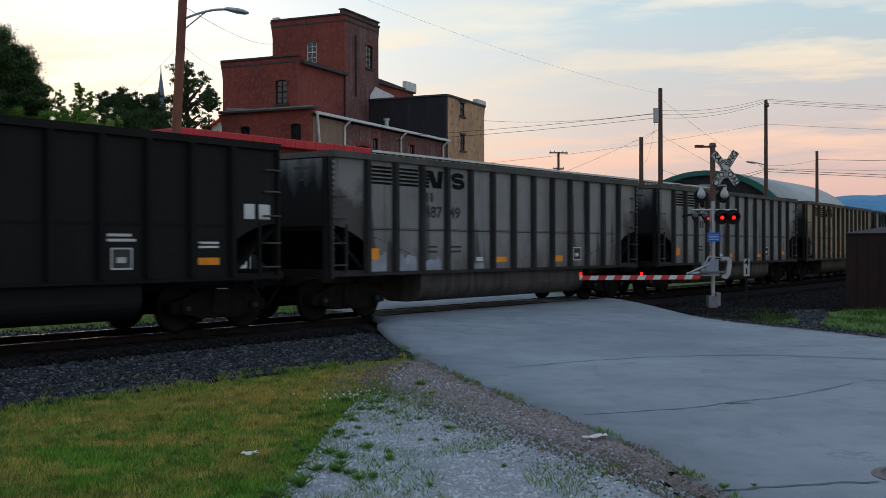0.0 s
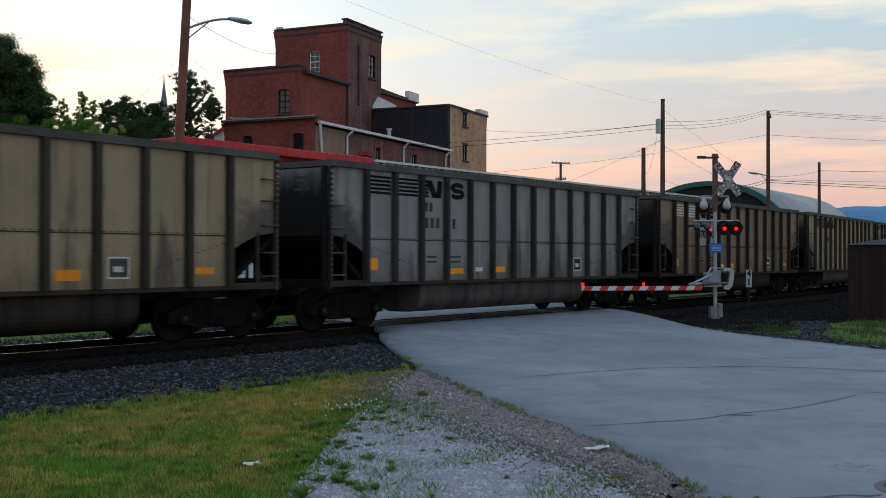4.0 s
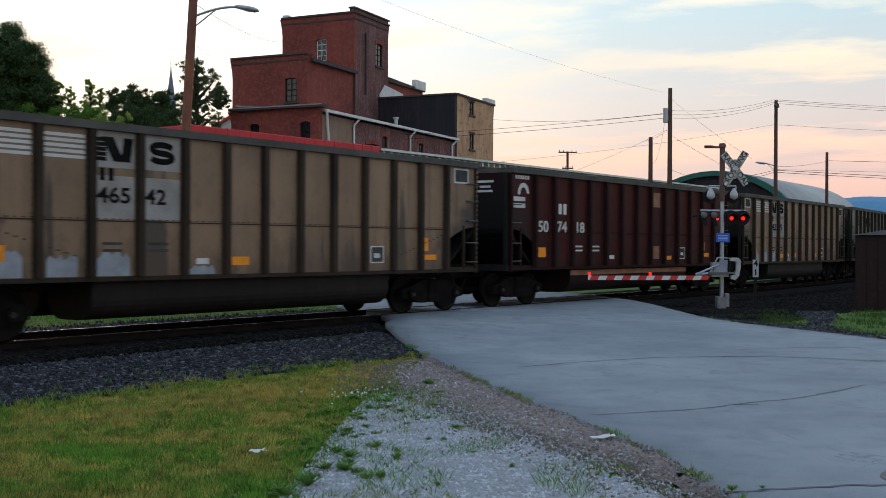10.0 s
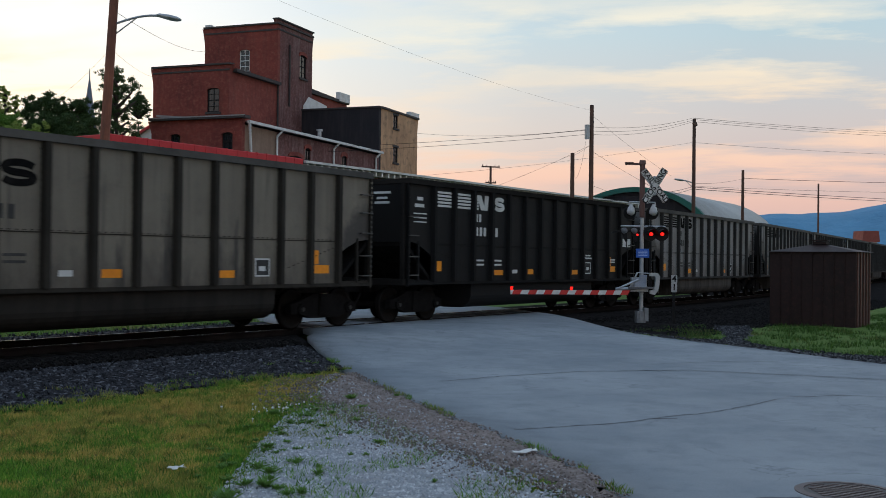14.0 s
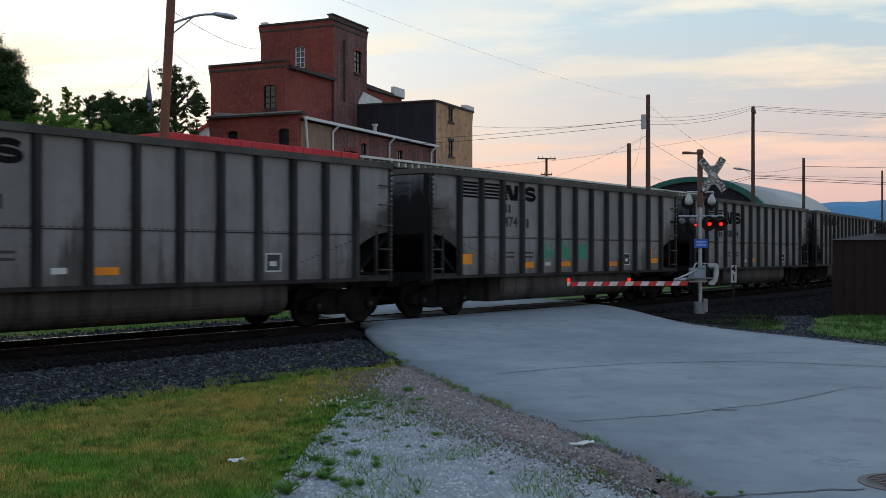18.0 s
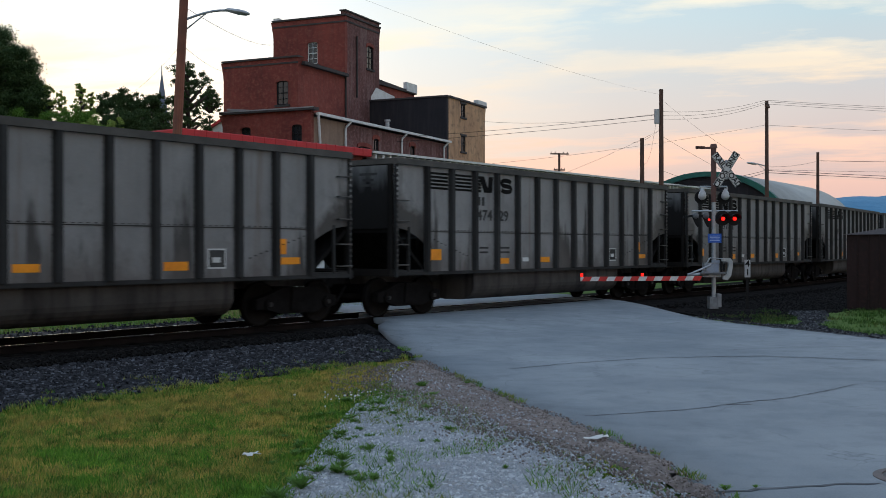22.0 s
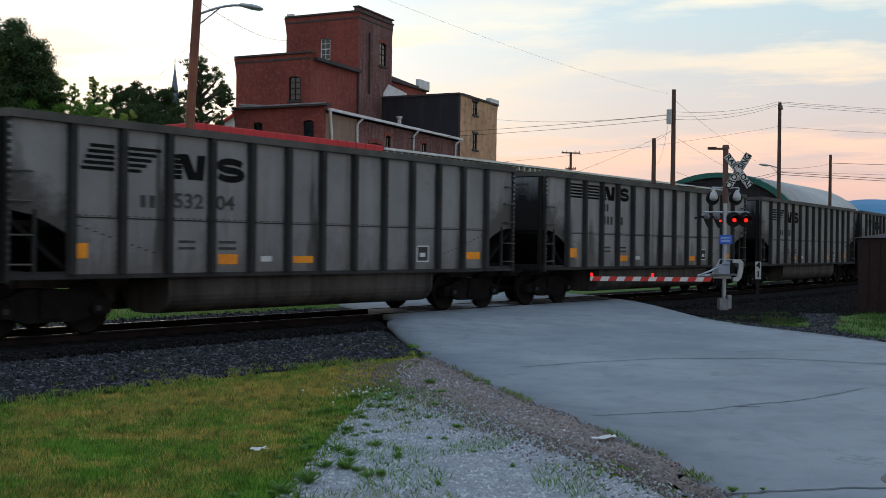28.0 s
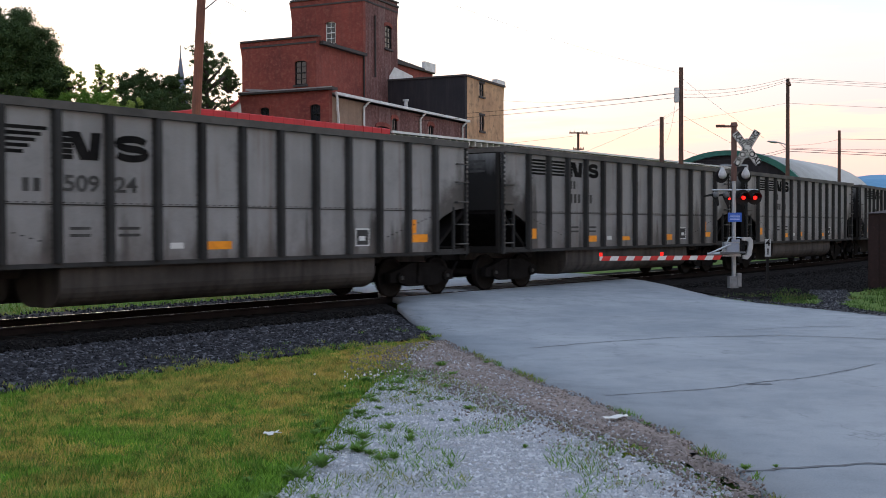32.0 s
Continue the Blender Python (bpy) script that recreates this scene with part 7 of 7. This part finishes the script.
def build_signal():
    g = GROUND - 0.02
    sig = thing("crossing_signal", "railroad crossing signal mast with crossbuck, red flashers and lowered striped gate", "crossing signal", pose(7.95, 32.3, -0.15, 0, 0, 2) @ Matrix.Scale(0.95, 4))
    part("mast", tubes(((0, 0, 0), (0, 0, 4.95), 0.065, 0.065), seg=14), M_GALV, sig)
    part("mast_sleeve", tubes(((0, 0, 3.3), (0, 0, 5.0), 0.085), seg=14), M_RUST, sig, "rusty upper sleeve of the mast")
    part("foundation_box", boxes((-0.16, 0.10, -0.16, 0.16, 0, 0.36), (0.07, 0.19, -0.18, 0.12, 0.05, 0.46), (-0.10, 0.04, -0.19, -0.16, 0.08, 0.30)), M_GLOBE_DARK2, sig, "galvanised junction base")
    part("mast_cap", tubes(((0, 0, 4.98), (0, 0, 5.10), 0.12, 0.09), seg=14), M_RUST, sig)
    part("top_arm", boxes((-0.55, 0.05, -0.05, 0.05, 4.95, 5.01), (-0.55, -0.30, -0.07, 0.07, 4.99, 5.03)), M_RUST, sig, "short bare bracket arm")
    cross = part("crossbuck", boxes((-0.04, 0.04, 0.0, 0.03, -0.3, 0.3)), M_GALV, sig, "white crossbuck sign with black lettering", at=pose(0.36, -0.12, 4.30))
    for ang, words, dy in ((52, ("RAIL", "ROAD"), -0.012), (-58, ("CROS", "SING"), -0.036)):
        blade = part("blade", rounded_blade(1.22, 0.23, 0.015), M_WHITE, cross, at=pose(0, dy, 0, 0, ang, 0))
        part("blade_border", boxes((-0.61, 0.61, -0.0105, -0.0085, 0.097, 0.11), (-0.61, 0.61, -0.0105, -0.0085, -0.11, -0.097), (-0.61, -0.597, -0.0105, -0.0085, -0.11, 0.11), (0.597, 0.61, -0.0105, -0.0085, -0.11, 0.11)), M_BLACK, blade)
        for wd, x in zip(words, (-0.34, 0.34)):
            lettering(wd, 0.235, M_BLACK, pose(x, -0.0125, 0, 90, 0, 0), blade)
    # paired bells or spot lamps on a small crossbar
    bar = part("lamp_crossbar", tubes(((-0.42, 0, 3.78), (0.42, 0, 3.78), 0.025), ((-0.42, 0, 3.78), (-0.42, 0, 3.68), 0.025), ((0.42, 0, 3.78), (0.42, 0, 3.68), 0.025), seg=8), M_GALV, sig)
    for x in (-0.36, 0.36):
        gl = bmesh.new()
        lathe(gl, [(0.03, 0.22), (0.06, 0.16), (0.10, 0.10), (0.13, 0.0), (0.12, -0.07), (0.07, -0.12), (0.01, -0.14)], (x, -0.02, 3.50), "Z", 14)
        part("globe", gl, M_GLOBE, bar, "grey-white hooded lamp globe", True)
        bk = bmesh.new()
        lathe(bk, [(0.20, 0.02), (0.21, 0.0), (0.20, -0.02)], (x, 0.12, 3.45), "Y", 18)
        part("background_disc", bk, M_BLACK, bar)
    fl = part("flasher_arm", tubes(((-0.68, 0, 3.02), (0.75, 0, 3.02), 0.03), seg=8), M_GALV, sig)
    for x, lit in ((0.26, True), (0.62, True)):
        u = bmesh.new()
        lathe(u, [(0.235, 0.0), (0.235, 0.02)], (x, -0.05, 2.80), "Y", 20)
        disc = part("flasher_disc", u, M_BLACK, fl, "black round flasher background")
        u = bmesh.new()
        lathe(u, [(0.04, -0.13), (0.06, -0.1), (0.06, -0.06)], (x, -0.05, 2.78), "Y", 16)
        part("lens", u, M_LAMPGLOW if lit else M_REDSTRIPE, disc, "glowing red lens")
        u = bmesh.new()
        for k in range(9):
            a0, a1 = math.pi * k / 9, math.pi * (k + 1) / 9
            v = [u.verts.new((x + 0.15 * math.cos(a), y, 2.78 + 0.15 * math.sin(a))) for a in (a0, a1) for y in (-0.05, -0.36)]
            u.faces.new((v[0], v[1], v[3], v[2]))
        part("visor", u, M_BLACK, disc)
    for x in (-0.62, -0.30):
        u = bmesh.new()
        lathe(u, [(0.03, -0.12), (0.09, -0.09), (0.10, 0.02), (0.08, 0.08)], (x + 0.06, 0.05, 2.88), "Y", 14)
        rf = part("rear_flasher", u, M_GLOBE_DARK, fl, "back of a grey flasher lamp")
        u = bmesh.new()
        prism(u, [(x - 0.34, 2.80), (x - 0.04, 2.84), (x + 0.04, 2.66), (x + 0.12, 2.52), (x + 0.17, 2.56), (x + 0.13, 2.92), (x, 2.92), (x - 0.30, 2.86)], 0.02, 0.07)
        part("rear_background", u, M_BLACK, rf, "black rear disc and hood seen from the side")
    part("rear_lens", tubes(((-0.18, -0.12, 2.75), (-0.18, -0.16, 2.75), 0.035), seg=12), M_LAMPGLOW, fl)
    blue = part("emergency_sign", boxes((-0.21, 0.21, -0.11, -0.095, 2.04, 2.32)), M_SIGNBLUE, sig, "small blue emergency notice")
    for k in range(4):
        part("notice_line", boxes((-0.15, 0.15, -0.114, -0.1105, 2.10 + 0.045 * k, 2.118 + 0.045 * k)), M_SIGNLINE, blue)
    # gate mechanism
    mech = part("gate_mechanism", boxes((-0.38, 0.10, -0.28, -0.06, 1.02, 1.42), (-0.42, 0.14, -0.30, -0.26, 0.98, 1.06)), M_GALV, sig, "galvanised gate motor housing")
    part("motor_lid", boxes((-0.34, 0.06, -0.32, -0.28, 1.08, 1.40)), M_MECHBLUE, mech)
    cw = bmesh.new()
    prism(cw, [(0.14, 1.57), (0.38, 1.57), (0.46, 1.48), (0.46, 1.30), (0.41, 1.02), (0.30, 0.89), (0.15, 0.92), (0.16, 1.02), (0.26, 1.04), (0.30, 1.16), (0.33, 1.40), (0.30, 1.46), (0.14, 1.47)], -0.46, -0.34)
    part("counterweight_arm", cw, M_GALV, mech, "pale counterweight arm")
    part("side_frame", tubes(((-0.22, -0.34, 1.57), (-0.46, -0.34, 1.12), 0.022), ((-0.22, -0.34, 1.57), (0.16, -0.34, 1.55), 0.018), ((-0.20, -0.20, 1.57), (-0.40, -0.20, 1.12), 0.018), seg=6), M_GALV, mech, "bent galvanised guard frame")
    part("base_plate", boxes((-0.52, 0.28, -0.46, -0.06, 1.075, 1.125)), M_GLOBE_DARK, mech)
    for x0, x1, z0, z1 in ((-0.30, -0.20, 1.16, 1.34), (0.12, 0.17, 1.14, 1.44), (0.20, 0.24, 1.16, 1.40), (-0.16, 0.08, 1.42, 1.50)):
        part("linkage", boxes((x0, x1, -0.36, -0.30, z0, z1)), M_BLACK if x0 > 0 else M_MECHBLUE, mech)
    part("gate_bracket", tubes(((-0.9, -0.32, 1.05), (-0.25, -0.32, 1.08), 0.05), ((-0.9, -0.36, 1.05), (-0.2, -0.36, 1.35), 0.03), seg=8), M_GALV, mech)
    swing = pose(0, 0, -0.08, 0, 0, 8)
    gate = part("gate_arm", boxes((-4.4, -0.7, -0.365, -0.335, 0.965, 1.095)), M_WHITE, sig, "lowered red and white striped gate arm", at=swing)
    for k in range(8):
        a = -4.36 + 0.50 * k
        stripe = bmesh.new()
        prism(stripe, [(a, 0.962), (a + 0.25, 0.962), (a + 0.32, 1.098), (a + 0.07, 1.098)], -0.37, -0.366)
        part("red_stripe", stripe, M_REDSTRIPE, gate)
    for a in (-4.36, -2.45):
        u = tubes(((a, -0.35, 1.10), (a, -0.35, 1.20), 0.045), seg=10)
        part("gate_lamp", u, M_LAMPGLOW, gate, "small red gate lamp")
    mk = thing("number_marker", "small white number board on a dark steel post", "marker post", pose(9.02, 32.6, g + 0.02, 0, 0, -4))
    part("post", boxes((-0.04, 0.04, -0.02, 0.02, 0, 1.48)), M_BLACK, mk)
    bd = part("board", boxes((-0.085, 0.085, -0.045, -0.025, 0.98, 1.50)), M_GLOBE, mk)
    for ch, z in (("4", 1.38), ("1", 1.12)):
        lettering(ch, 0.26, M_BLACK, pose(0, -0.048, z, 90, 0, 0), bd)


M_GLOBE_DARK2 = material("dull_galvanised_box", (0.27, 0.275, 0.28), (0.19, 0.19, 0.195), fine=20, coarse=5, rough=0.6)
M_GLOBE_DARK = material("weathered_grey_casting", (0.16, 0.165, 0.17), (0.10, 0.10, 0.105), fine=20, rough=0.6)
M_GLOBE = material("dull_white_enamel", (0.50, 0.50, 0.50), (0.40, 0.40, 0.41), fine=20, rough=0.5)
M_RUST = material("rusty_mast", (0.17, 0.085, 0.07), (0.12, 0.065, 0.055), fine=18, rough=0.75)
M_SIGNLINE = material("pale_blue_print", (0.45, 0.55, 0.85))
M_MECHBLUE = material("bluish_galvanised", (0.26, 0.31, 0.42), (0.34, 0.37, 0.42), rough=0.5, metal=0.3)
build_signal()


def build_mound():
    """The low stony rise on which the mast stands."""
    bm = bmesh.new()
    rings = []
    for r, z in ((2.2, -0.34), (1.5, -0.24), (0.9, -0.18), (0.0001, -0.145)):
        rings.append([bm.verts.new((7.95 + r * 1.2 * math.cos(a), 32.3 + r * 0.8 * math.sin(a), z + (0.05 * noise.noise((r, a * 2, 0)) if r > 0.5 else 0))) for a in [i * 2 * math.pi / 20 for i in range(20)]])
    for p, q in zip(rings, rings[1:]):
        for i in range(20):
            j = (i + 1) % 20
            bm.faces.new((p[i], p[j], q[j], q[i]))
    structure("stony_mound", bm, M_BALLAST_BLACK, "low stony rise round the foot of the signal mast", "ballast", True)


build_mound()


def build_cabinet():
    # front face runs from the far left corner to the near right corner, then a short side
    a, b, c = Vector((12.2, 33.2)), Vector((14.2, 31.6)), Vector((15.25, 32.95))
    d = (b - a).normalized()
    w, dp = (b - a).length, (c - b).length
    cab = thing("signal_cabinet", "rusty brown sheet metal signal hut with a low hipped roof", "signal hut", Matrix.Translation((a.x, a.y, GROUND - 0.03)) @ Matrix.Rotation(math.atan2(d.y, d.x), 4, "Z"))
    hh = 2.28
    part("wall", boxes((0, w, 0, dp, 0, hh)), M_SHED, cab)
    seam = mesh_of("seam", boxes((-0.015, 0.015, -0.03, 0.0, 0.05, hh)), M_SHED)
    for i in range(1, 8):
        part("seam", seam, None, cab, at=pose(w * i / 8, 0, 0))
    side = mesh_of("side_rib", boxes((0, 0.03, -0.05, 0.05, 0.05, hh)), M_SHED2)
    for i in range(5):
        part("side_rib", side, None, cab, at=pose(w, dp * (i + 0.5) / 5, 0))
    roof = bmesh.new()
    o = 0.10
    v = [roof.verts.new(p) for p in ((-o, -o, hh), (w + o, -o, hh), (w + o, dp + o, hh), (-o, dp + o, hh), (w * 0.44, dp * 0.45, hh + 0.24), (w * 0.56, dp * 0.45, hh + 0.24), (w * 0.56, dp * 0.55, hh + 0.24), (w * 0.44, dp * 0.55, hh + 0.24))]
    for f in ((3, 2, 1, 0), (4, 5, 6, 7), (0, 1, 5, 4), (1, 2, 6, 5), (2, 3, 7, 6), (3, 0, 4, 7)):
        roof.faces.new([v[i] for i in f])
    part("roof", roof, M_SHED, cab)
    part("vent", boxes((w * 0.42, w * 0.58, dp * 0.42, dp * 0.58, hh + 0.24, hh + 0.32), (w * 0.40, w * 0.60, dp * 0.4, dp * 0.6, hh + 0.34, hh + 0.38)), M_SHED, cab, "low roof vent cap")


M_SHED2 = material("red_brown_ribbed_steel", (0.12, 0.048, 0.036), (0.09, 0.038, 0.03), fine=10, coarse=1.5, rough=0.55)
build_cabinet()


# ---- barrel roofed hall, far roofs, hill ----
def build_hall():
    hall = thing("barrel_roofed_hall", "pale barrel roofed hall with a green arched gable trim", "hall", Matrix.Translation((16.2, 97.8, 0)) @ Matrix.Rotation(radians(-33), 4, "Z"))
    k, w, rise, eave, ln = 24, 14.6, 5.2, 3.0, 24.0
    arc = [(w / 2 - w / 2 * math.cos(math.pi * i / k), eave + rise * math.sin(math.pi * i / k) ** 1.0) for i in range(k + 1)]
    # shade under the arch is painted in: the gable takes the black wall colour
    bm = bmesh.new()
    prism(bm, [(0, 0)] + arc + [(w, 0)], 0.4, 0.6)
    part("gable_wall", bm, M_BLACK_WALL, hall, "dark shaded gable")
    bm = bmesh.new()
    prism(bm, arc + [(x * 0.95 + w * 0.025, z - 0.42) for x, z in arc[::-1]], 0.0, 0.4)
    part("arched_trim", bm, M_GREEN, hall, "dark green arched fascia")
    bm = bmesh.new()
    prism(bm, arc + [(x, z - 0.12) for x, z in arc[::-1]], 0.4, ln)
    part("roof", bm, M_HALLROOF, hall, "pale curved roof", True)
    part("wall", boxes((0.1, w - 0.1, 0.6, ln, 0, eave)), M_GREYROOF, hall)
    part("white_canopy", boxes((5.5, 9.0, -2, -0.2, 5.0, 5.25)), M_WHITE, hall)
    far = thing("red_roofed_house", "distant house with an orange red roof", "house", pose(76, 165, GROUND))
    part("wall", boxes((-0.6, 1.6, 0, 3, 0, 5.6)), M_WHITE, far)
    bm = bmesh.new()
    prism(bm, [(-0.9, 5.5), (1.9, 5.5), (1.7, 7.2), (-0.7, 7.2)], -0.3, 3.3)
    part("roof", bm, M_ORANGEROOF, far)


M_HALLROOF = material("pale_sheet_roof", (0.42, 0.415, 0.385), (0.36, 0.355, 0.33), fine=6, coarse=0.5, rough=0.6)
M_ORANGEROOF = material("orange_red_roof", (0.30, 0.085, 0.065), (0.25, 0.07, 0.055), fine=8)
build_hall()


def build_hill():
    bm = bmesh.new()
    prof = []
    for i in range(360):
        az = -60 + 135 * i / 359
        h = 68.5 + 1.2 * noise.noise((az * 0.9, 5, 0)) + 1.3 * noise.noise((az * 4, 9, 0))
        h += 3.5 * max(0, min(1, (az - 20) / 4)) + 11.5 * max(0, min(1, (az - 23.6) / 2.2))
        prof.append((radians(az), h))
    rows = []
    for dist, f in ((1350, 0.0), (1450, 0.55), (1500, 0.85), (1540, 1.0), (1700, 0.6)):
        rows.append([bm.verts.new((dist * math.sin(a), dist * math.cos(a), -4 + (h + 4) * f + (4 * noise.noise((a * 40, dist * 0.01, 2)) if 0 < f < 1 else 0))) for a, h in prof])
    for p, q in zip(rows, rows[1:]):
        for i in range(len(p) - 1):
            bm.faces.new((p[i], p[i + 1], q[i + 1], q[i]))
    structure("hill", bm, M_HILL, "hazy blue wooded ridge in the distance", "hill", True)


build_hill()


# ---- trees ----
M_LEAF_LIGHT = leaf_material("young_light_foliage", (0.20, 0.30, 0.06), (0.36, 0.44, 0.12), 0.5)
def leaf_cloud(clumps, count, size, seed):
    """Small leaf sprays scattered through ellipsoid clumps (x, y, z, rx, ry, rz)."""
    rng = np.random.default_rng(seed)
    vol = np.array([c[3] * c[4] * c[5] for c in clumps]) ** 0.8
    pick = rng.choice(len(clumps), count, p=vol / vol.sum())
    c = np.array(clumps)[pick]
    d = rng.normal(size=(count, 3))
    d /= np.linalg.norm(d, axis=1)[:, None]
    r = np.clip(np.abs(rng.normal(0.75, 0.38, (count, 1))), 0, 1.6)
    p = c[:, :3] + d * r * c[:, 3:]
    a, b = rng.normal(size=(count, 3)), rng.normal(size=(count, 3))
    a /= np.linalg.norm(a, axis=1)[:, None]
    b -= a * (a * b).sum(1)[:, None]
    b /= np.linalg.norm(b, axis=1)[:, None]
    s = size * rng.uniform(0.5, 1.3, (count, 1))
    quad = np.stack([p - a * s, p - b * s * 0.45, p + a * s, p + b * s * 0.45], 1).reshape(-1, 3)
    me = bpy.data.meshes.new("crown")
    me.vertices.add(count * 4)
    me.vertices.foreach_set("co", quad.astype(np.float32).ravel())
    me.loops.add(count * 4)
    me.loops.foreach_set("vertex_index", np.arange(count * 4, dtype=np.int32))
    me.polygons.add(count)
    me.polygons.foreach_set("loop_start", np.arange(0, count * 4, 4, dtype=np.int32))
    me.update(calc_edges=True)
    return me


def tree(x, y, height, spread, count, size, mat, seed, label, low=0.3, lobes=14, gap=1.0, dome=None):
    """A tapered trunk, limbs, and sprays of leaves round the limbs' twigs."""
    rng = random.Random(seed)
    t = thing("tree", label, "tree", pose(x, y, GROUND - 0.05), "trees behind the railway")
    bm = bmesh.new()
    tube(bm, (0, 0, 0), (0.1, 0, height * 0.45), height * 0.026, height * 0.016, seg=9)
    tube(bm, (0.1, 0, height * 0.45), (0, 0.1, height * 0.85), height * 0.016, height * 0.004, seg=7)
    clumps = []
    for k in range(lobes):
        f = (k + 0.5) / lobes
        zz = height * (low + (0.97 - low) * f)
        prof = math.sin(math.pi * (0.18 + 0.80 * f)) ** 0.75
        a, wide = k * 2.4 + rng.uniform(-0.5, 0.5), spread * prof * rng.uniform(0.35, 0.95)
        px, py = wide * math.cos(a), wide * math.sin(a)
        tube(bm, (0.05, 0, max(height * low * 0.6, zz - wide * 0.8)), (px, py, zz), height * 0.010, height * 0.003, seg=6)
        for _ in range(11):
            r = spread * rng.uniform(0.06, 0.16) * gap
            o = Vector((rng.gauss(0, 1), rng.gauss(0, 1), rng.gauss(0, 0.8))) * spread * 0.24
            clumps.append((px + o.x, py + o.y, min(zz + o.z, height - r * 0.6), r, r, r * rng.uniform(0.55, 0.85)))
    if dome:
        # a full crown: clumps over the skin of an ellipsoid, with a few inside
        clumps, (zc, rz) = [], dome
        for k in range(lobes * 7):
            d = Vector((rng.gauss(0, 1), rng.gauss(0, 1), rng.gauss(0, 1))).normalized()
            f = rng.uniform(0.55, 0.98) * (1 + 0.10 * noise.noise(d * 2.5 + Vector((seed, 0, 0))))
            r = spread * rng.uniform(0.05, 0.15) * gap
            clumps.append((d.x * spread * f, d.y * spread * f, zc + d.z * rz * f, r, r, r * rng.uniform(0.6, 0.9)))
    part("trunk", bm, M_BARK, t)
    me = leaf_cloud(clumps, count, size, seed)
    me.materials.append(mat)
    part("crown", me, None, t)
    return t


tree(-25.9, 60, 13.9, 4.15, 230000, 0.075, M_LEAF_DARK, 1, "large dark leafy tree with a full round crown", low=0.45, lobes=120, gap=0.9, dome=(10.0, 4.25))
tree(-17.6, 60, 10.6, 1.55, 56000, 0.048, M_LEAF_DARK, 2, "dark leafy tree with a broad crown", low=0.35, lobes=40, gap=1.0, dome=(9.2, 1.5))
tree(-14.25, 61, 12.3, 1.6, 26000, 0.05, M_LEAF_DARK, 3, "open crowned dark tree with gaps in its leaves", low=0.66, lobes=26, gap=0.8)
tree(-14.1, 66, 11.6, 0.7, 8000, 0.048, M_LEAF_DARK, 4, "loose dark tree beside the mill", low=0.89, lobes=18, gap=0.9)
tree(-15.9, 60, 10.6, 1.0, 48000, 0.052, M_LEAF_DARK, 5, "dark bushy tree under the pole", low=0.35, lobes=20, gap=1.5)
for k, (x, y, h, sp) in enumerate(((-21.7, 60, 11.2, 0.5), (-21.0, 60, 10.8, 0.5), (-19.9, 60, 11.2, 0.5), (-19.3, 60, 10.8, 0.45), (-22.5, 61, 10.6, 0.6), (-20.5, 61, 10.3, 0.5))):
    tree(x, y, h, sp, 12000, 0.045, M_LEAF_LIGHT, 20 + k, "slender light green sapling behind the railway", low=0.6, lobes=18, gap=1.2)
for k, (x, h) in enumerate(((-26.4, 9.3), (-25.0, 9.4), (-23.7, 9.3), (-22.4, 9.4), (-21.2, 9.2), (-20.0, 9.2), (-18.8, 9.2), (-17.4, 9.2), (-16.0, 9.3), (-14.9, 9.1))):
    tree(x, 58, h, 1.2, 36000, 0.052, M_LEAF if k < 7 else M_LEAF_DARK, 40 + k, "bushy green tree behind the railway", low=0.4, lobes=22, gap=1.7)
for k, (x, y) in enumerate(((-18.0, 56), (-17.0, 56))):
    tree(x, y, 8.6, 0.7, 14000, 0.05, M_LEAF_LIGHT, 60 + k, "low bright green bush behind the railway", low=0.6, lobes=14, gap=1.5)
M_SLATE = material("blue_grey_slate", (0.16, 0.18, 0.24), (0.12, 0.135, 0.18), fine=6, coarse=0.5)
steeple = thing("church_steeple", "slim grey church steeple rising above the trees", "church", pose(-33.4, 130, GROUND))
bm = bmesh.new()
lathe(bm, [(1.5, 0), (1.5, 16.0), (1.2, 14.0), (0.55, 19.2), (0.36, 20.4), (0.07, 22.5), (0.03, 23.7)], (0, 0, 0), "Z", 8)
part("spire", bm, M_SLATE, steeple)


# ---- what moves ----
def motions():
    for i, car in TRAIN.items():
        walk(car, [(t, car_pose(i, t)) for t in range(0, 33)])
    # all wheels turn alike: one run for the leading and one for the trailing wheelset of a bogie
    first = {}
    for car in TRAIN.values():
        for b in car.children:
            if not b.name.startswith("bogie"):
                continue
            for w in b.children:
                if not w.name.startswith("wheelset"):
                    continue
                x = round(w.matrix_basis.translation.x, 2)
                if x not in first:
                    z = w.matrix_basis.translation.z
                    walk(w, [(k / 30, pose(x, 0, z, 0, math.degrees((train_at(k / 30) - train_at(0)) / 0.457) % 360, 0)) for k in range(0, 961)])
                    first[x] = w
                else:
                    src = first[x].animation_data
                    w.rotation_mode = "QUATERNION"
                    data = w.animation_data_create()
                    data.action, data.action_slot = src.action, src.action_slot


motions()
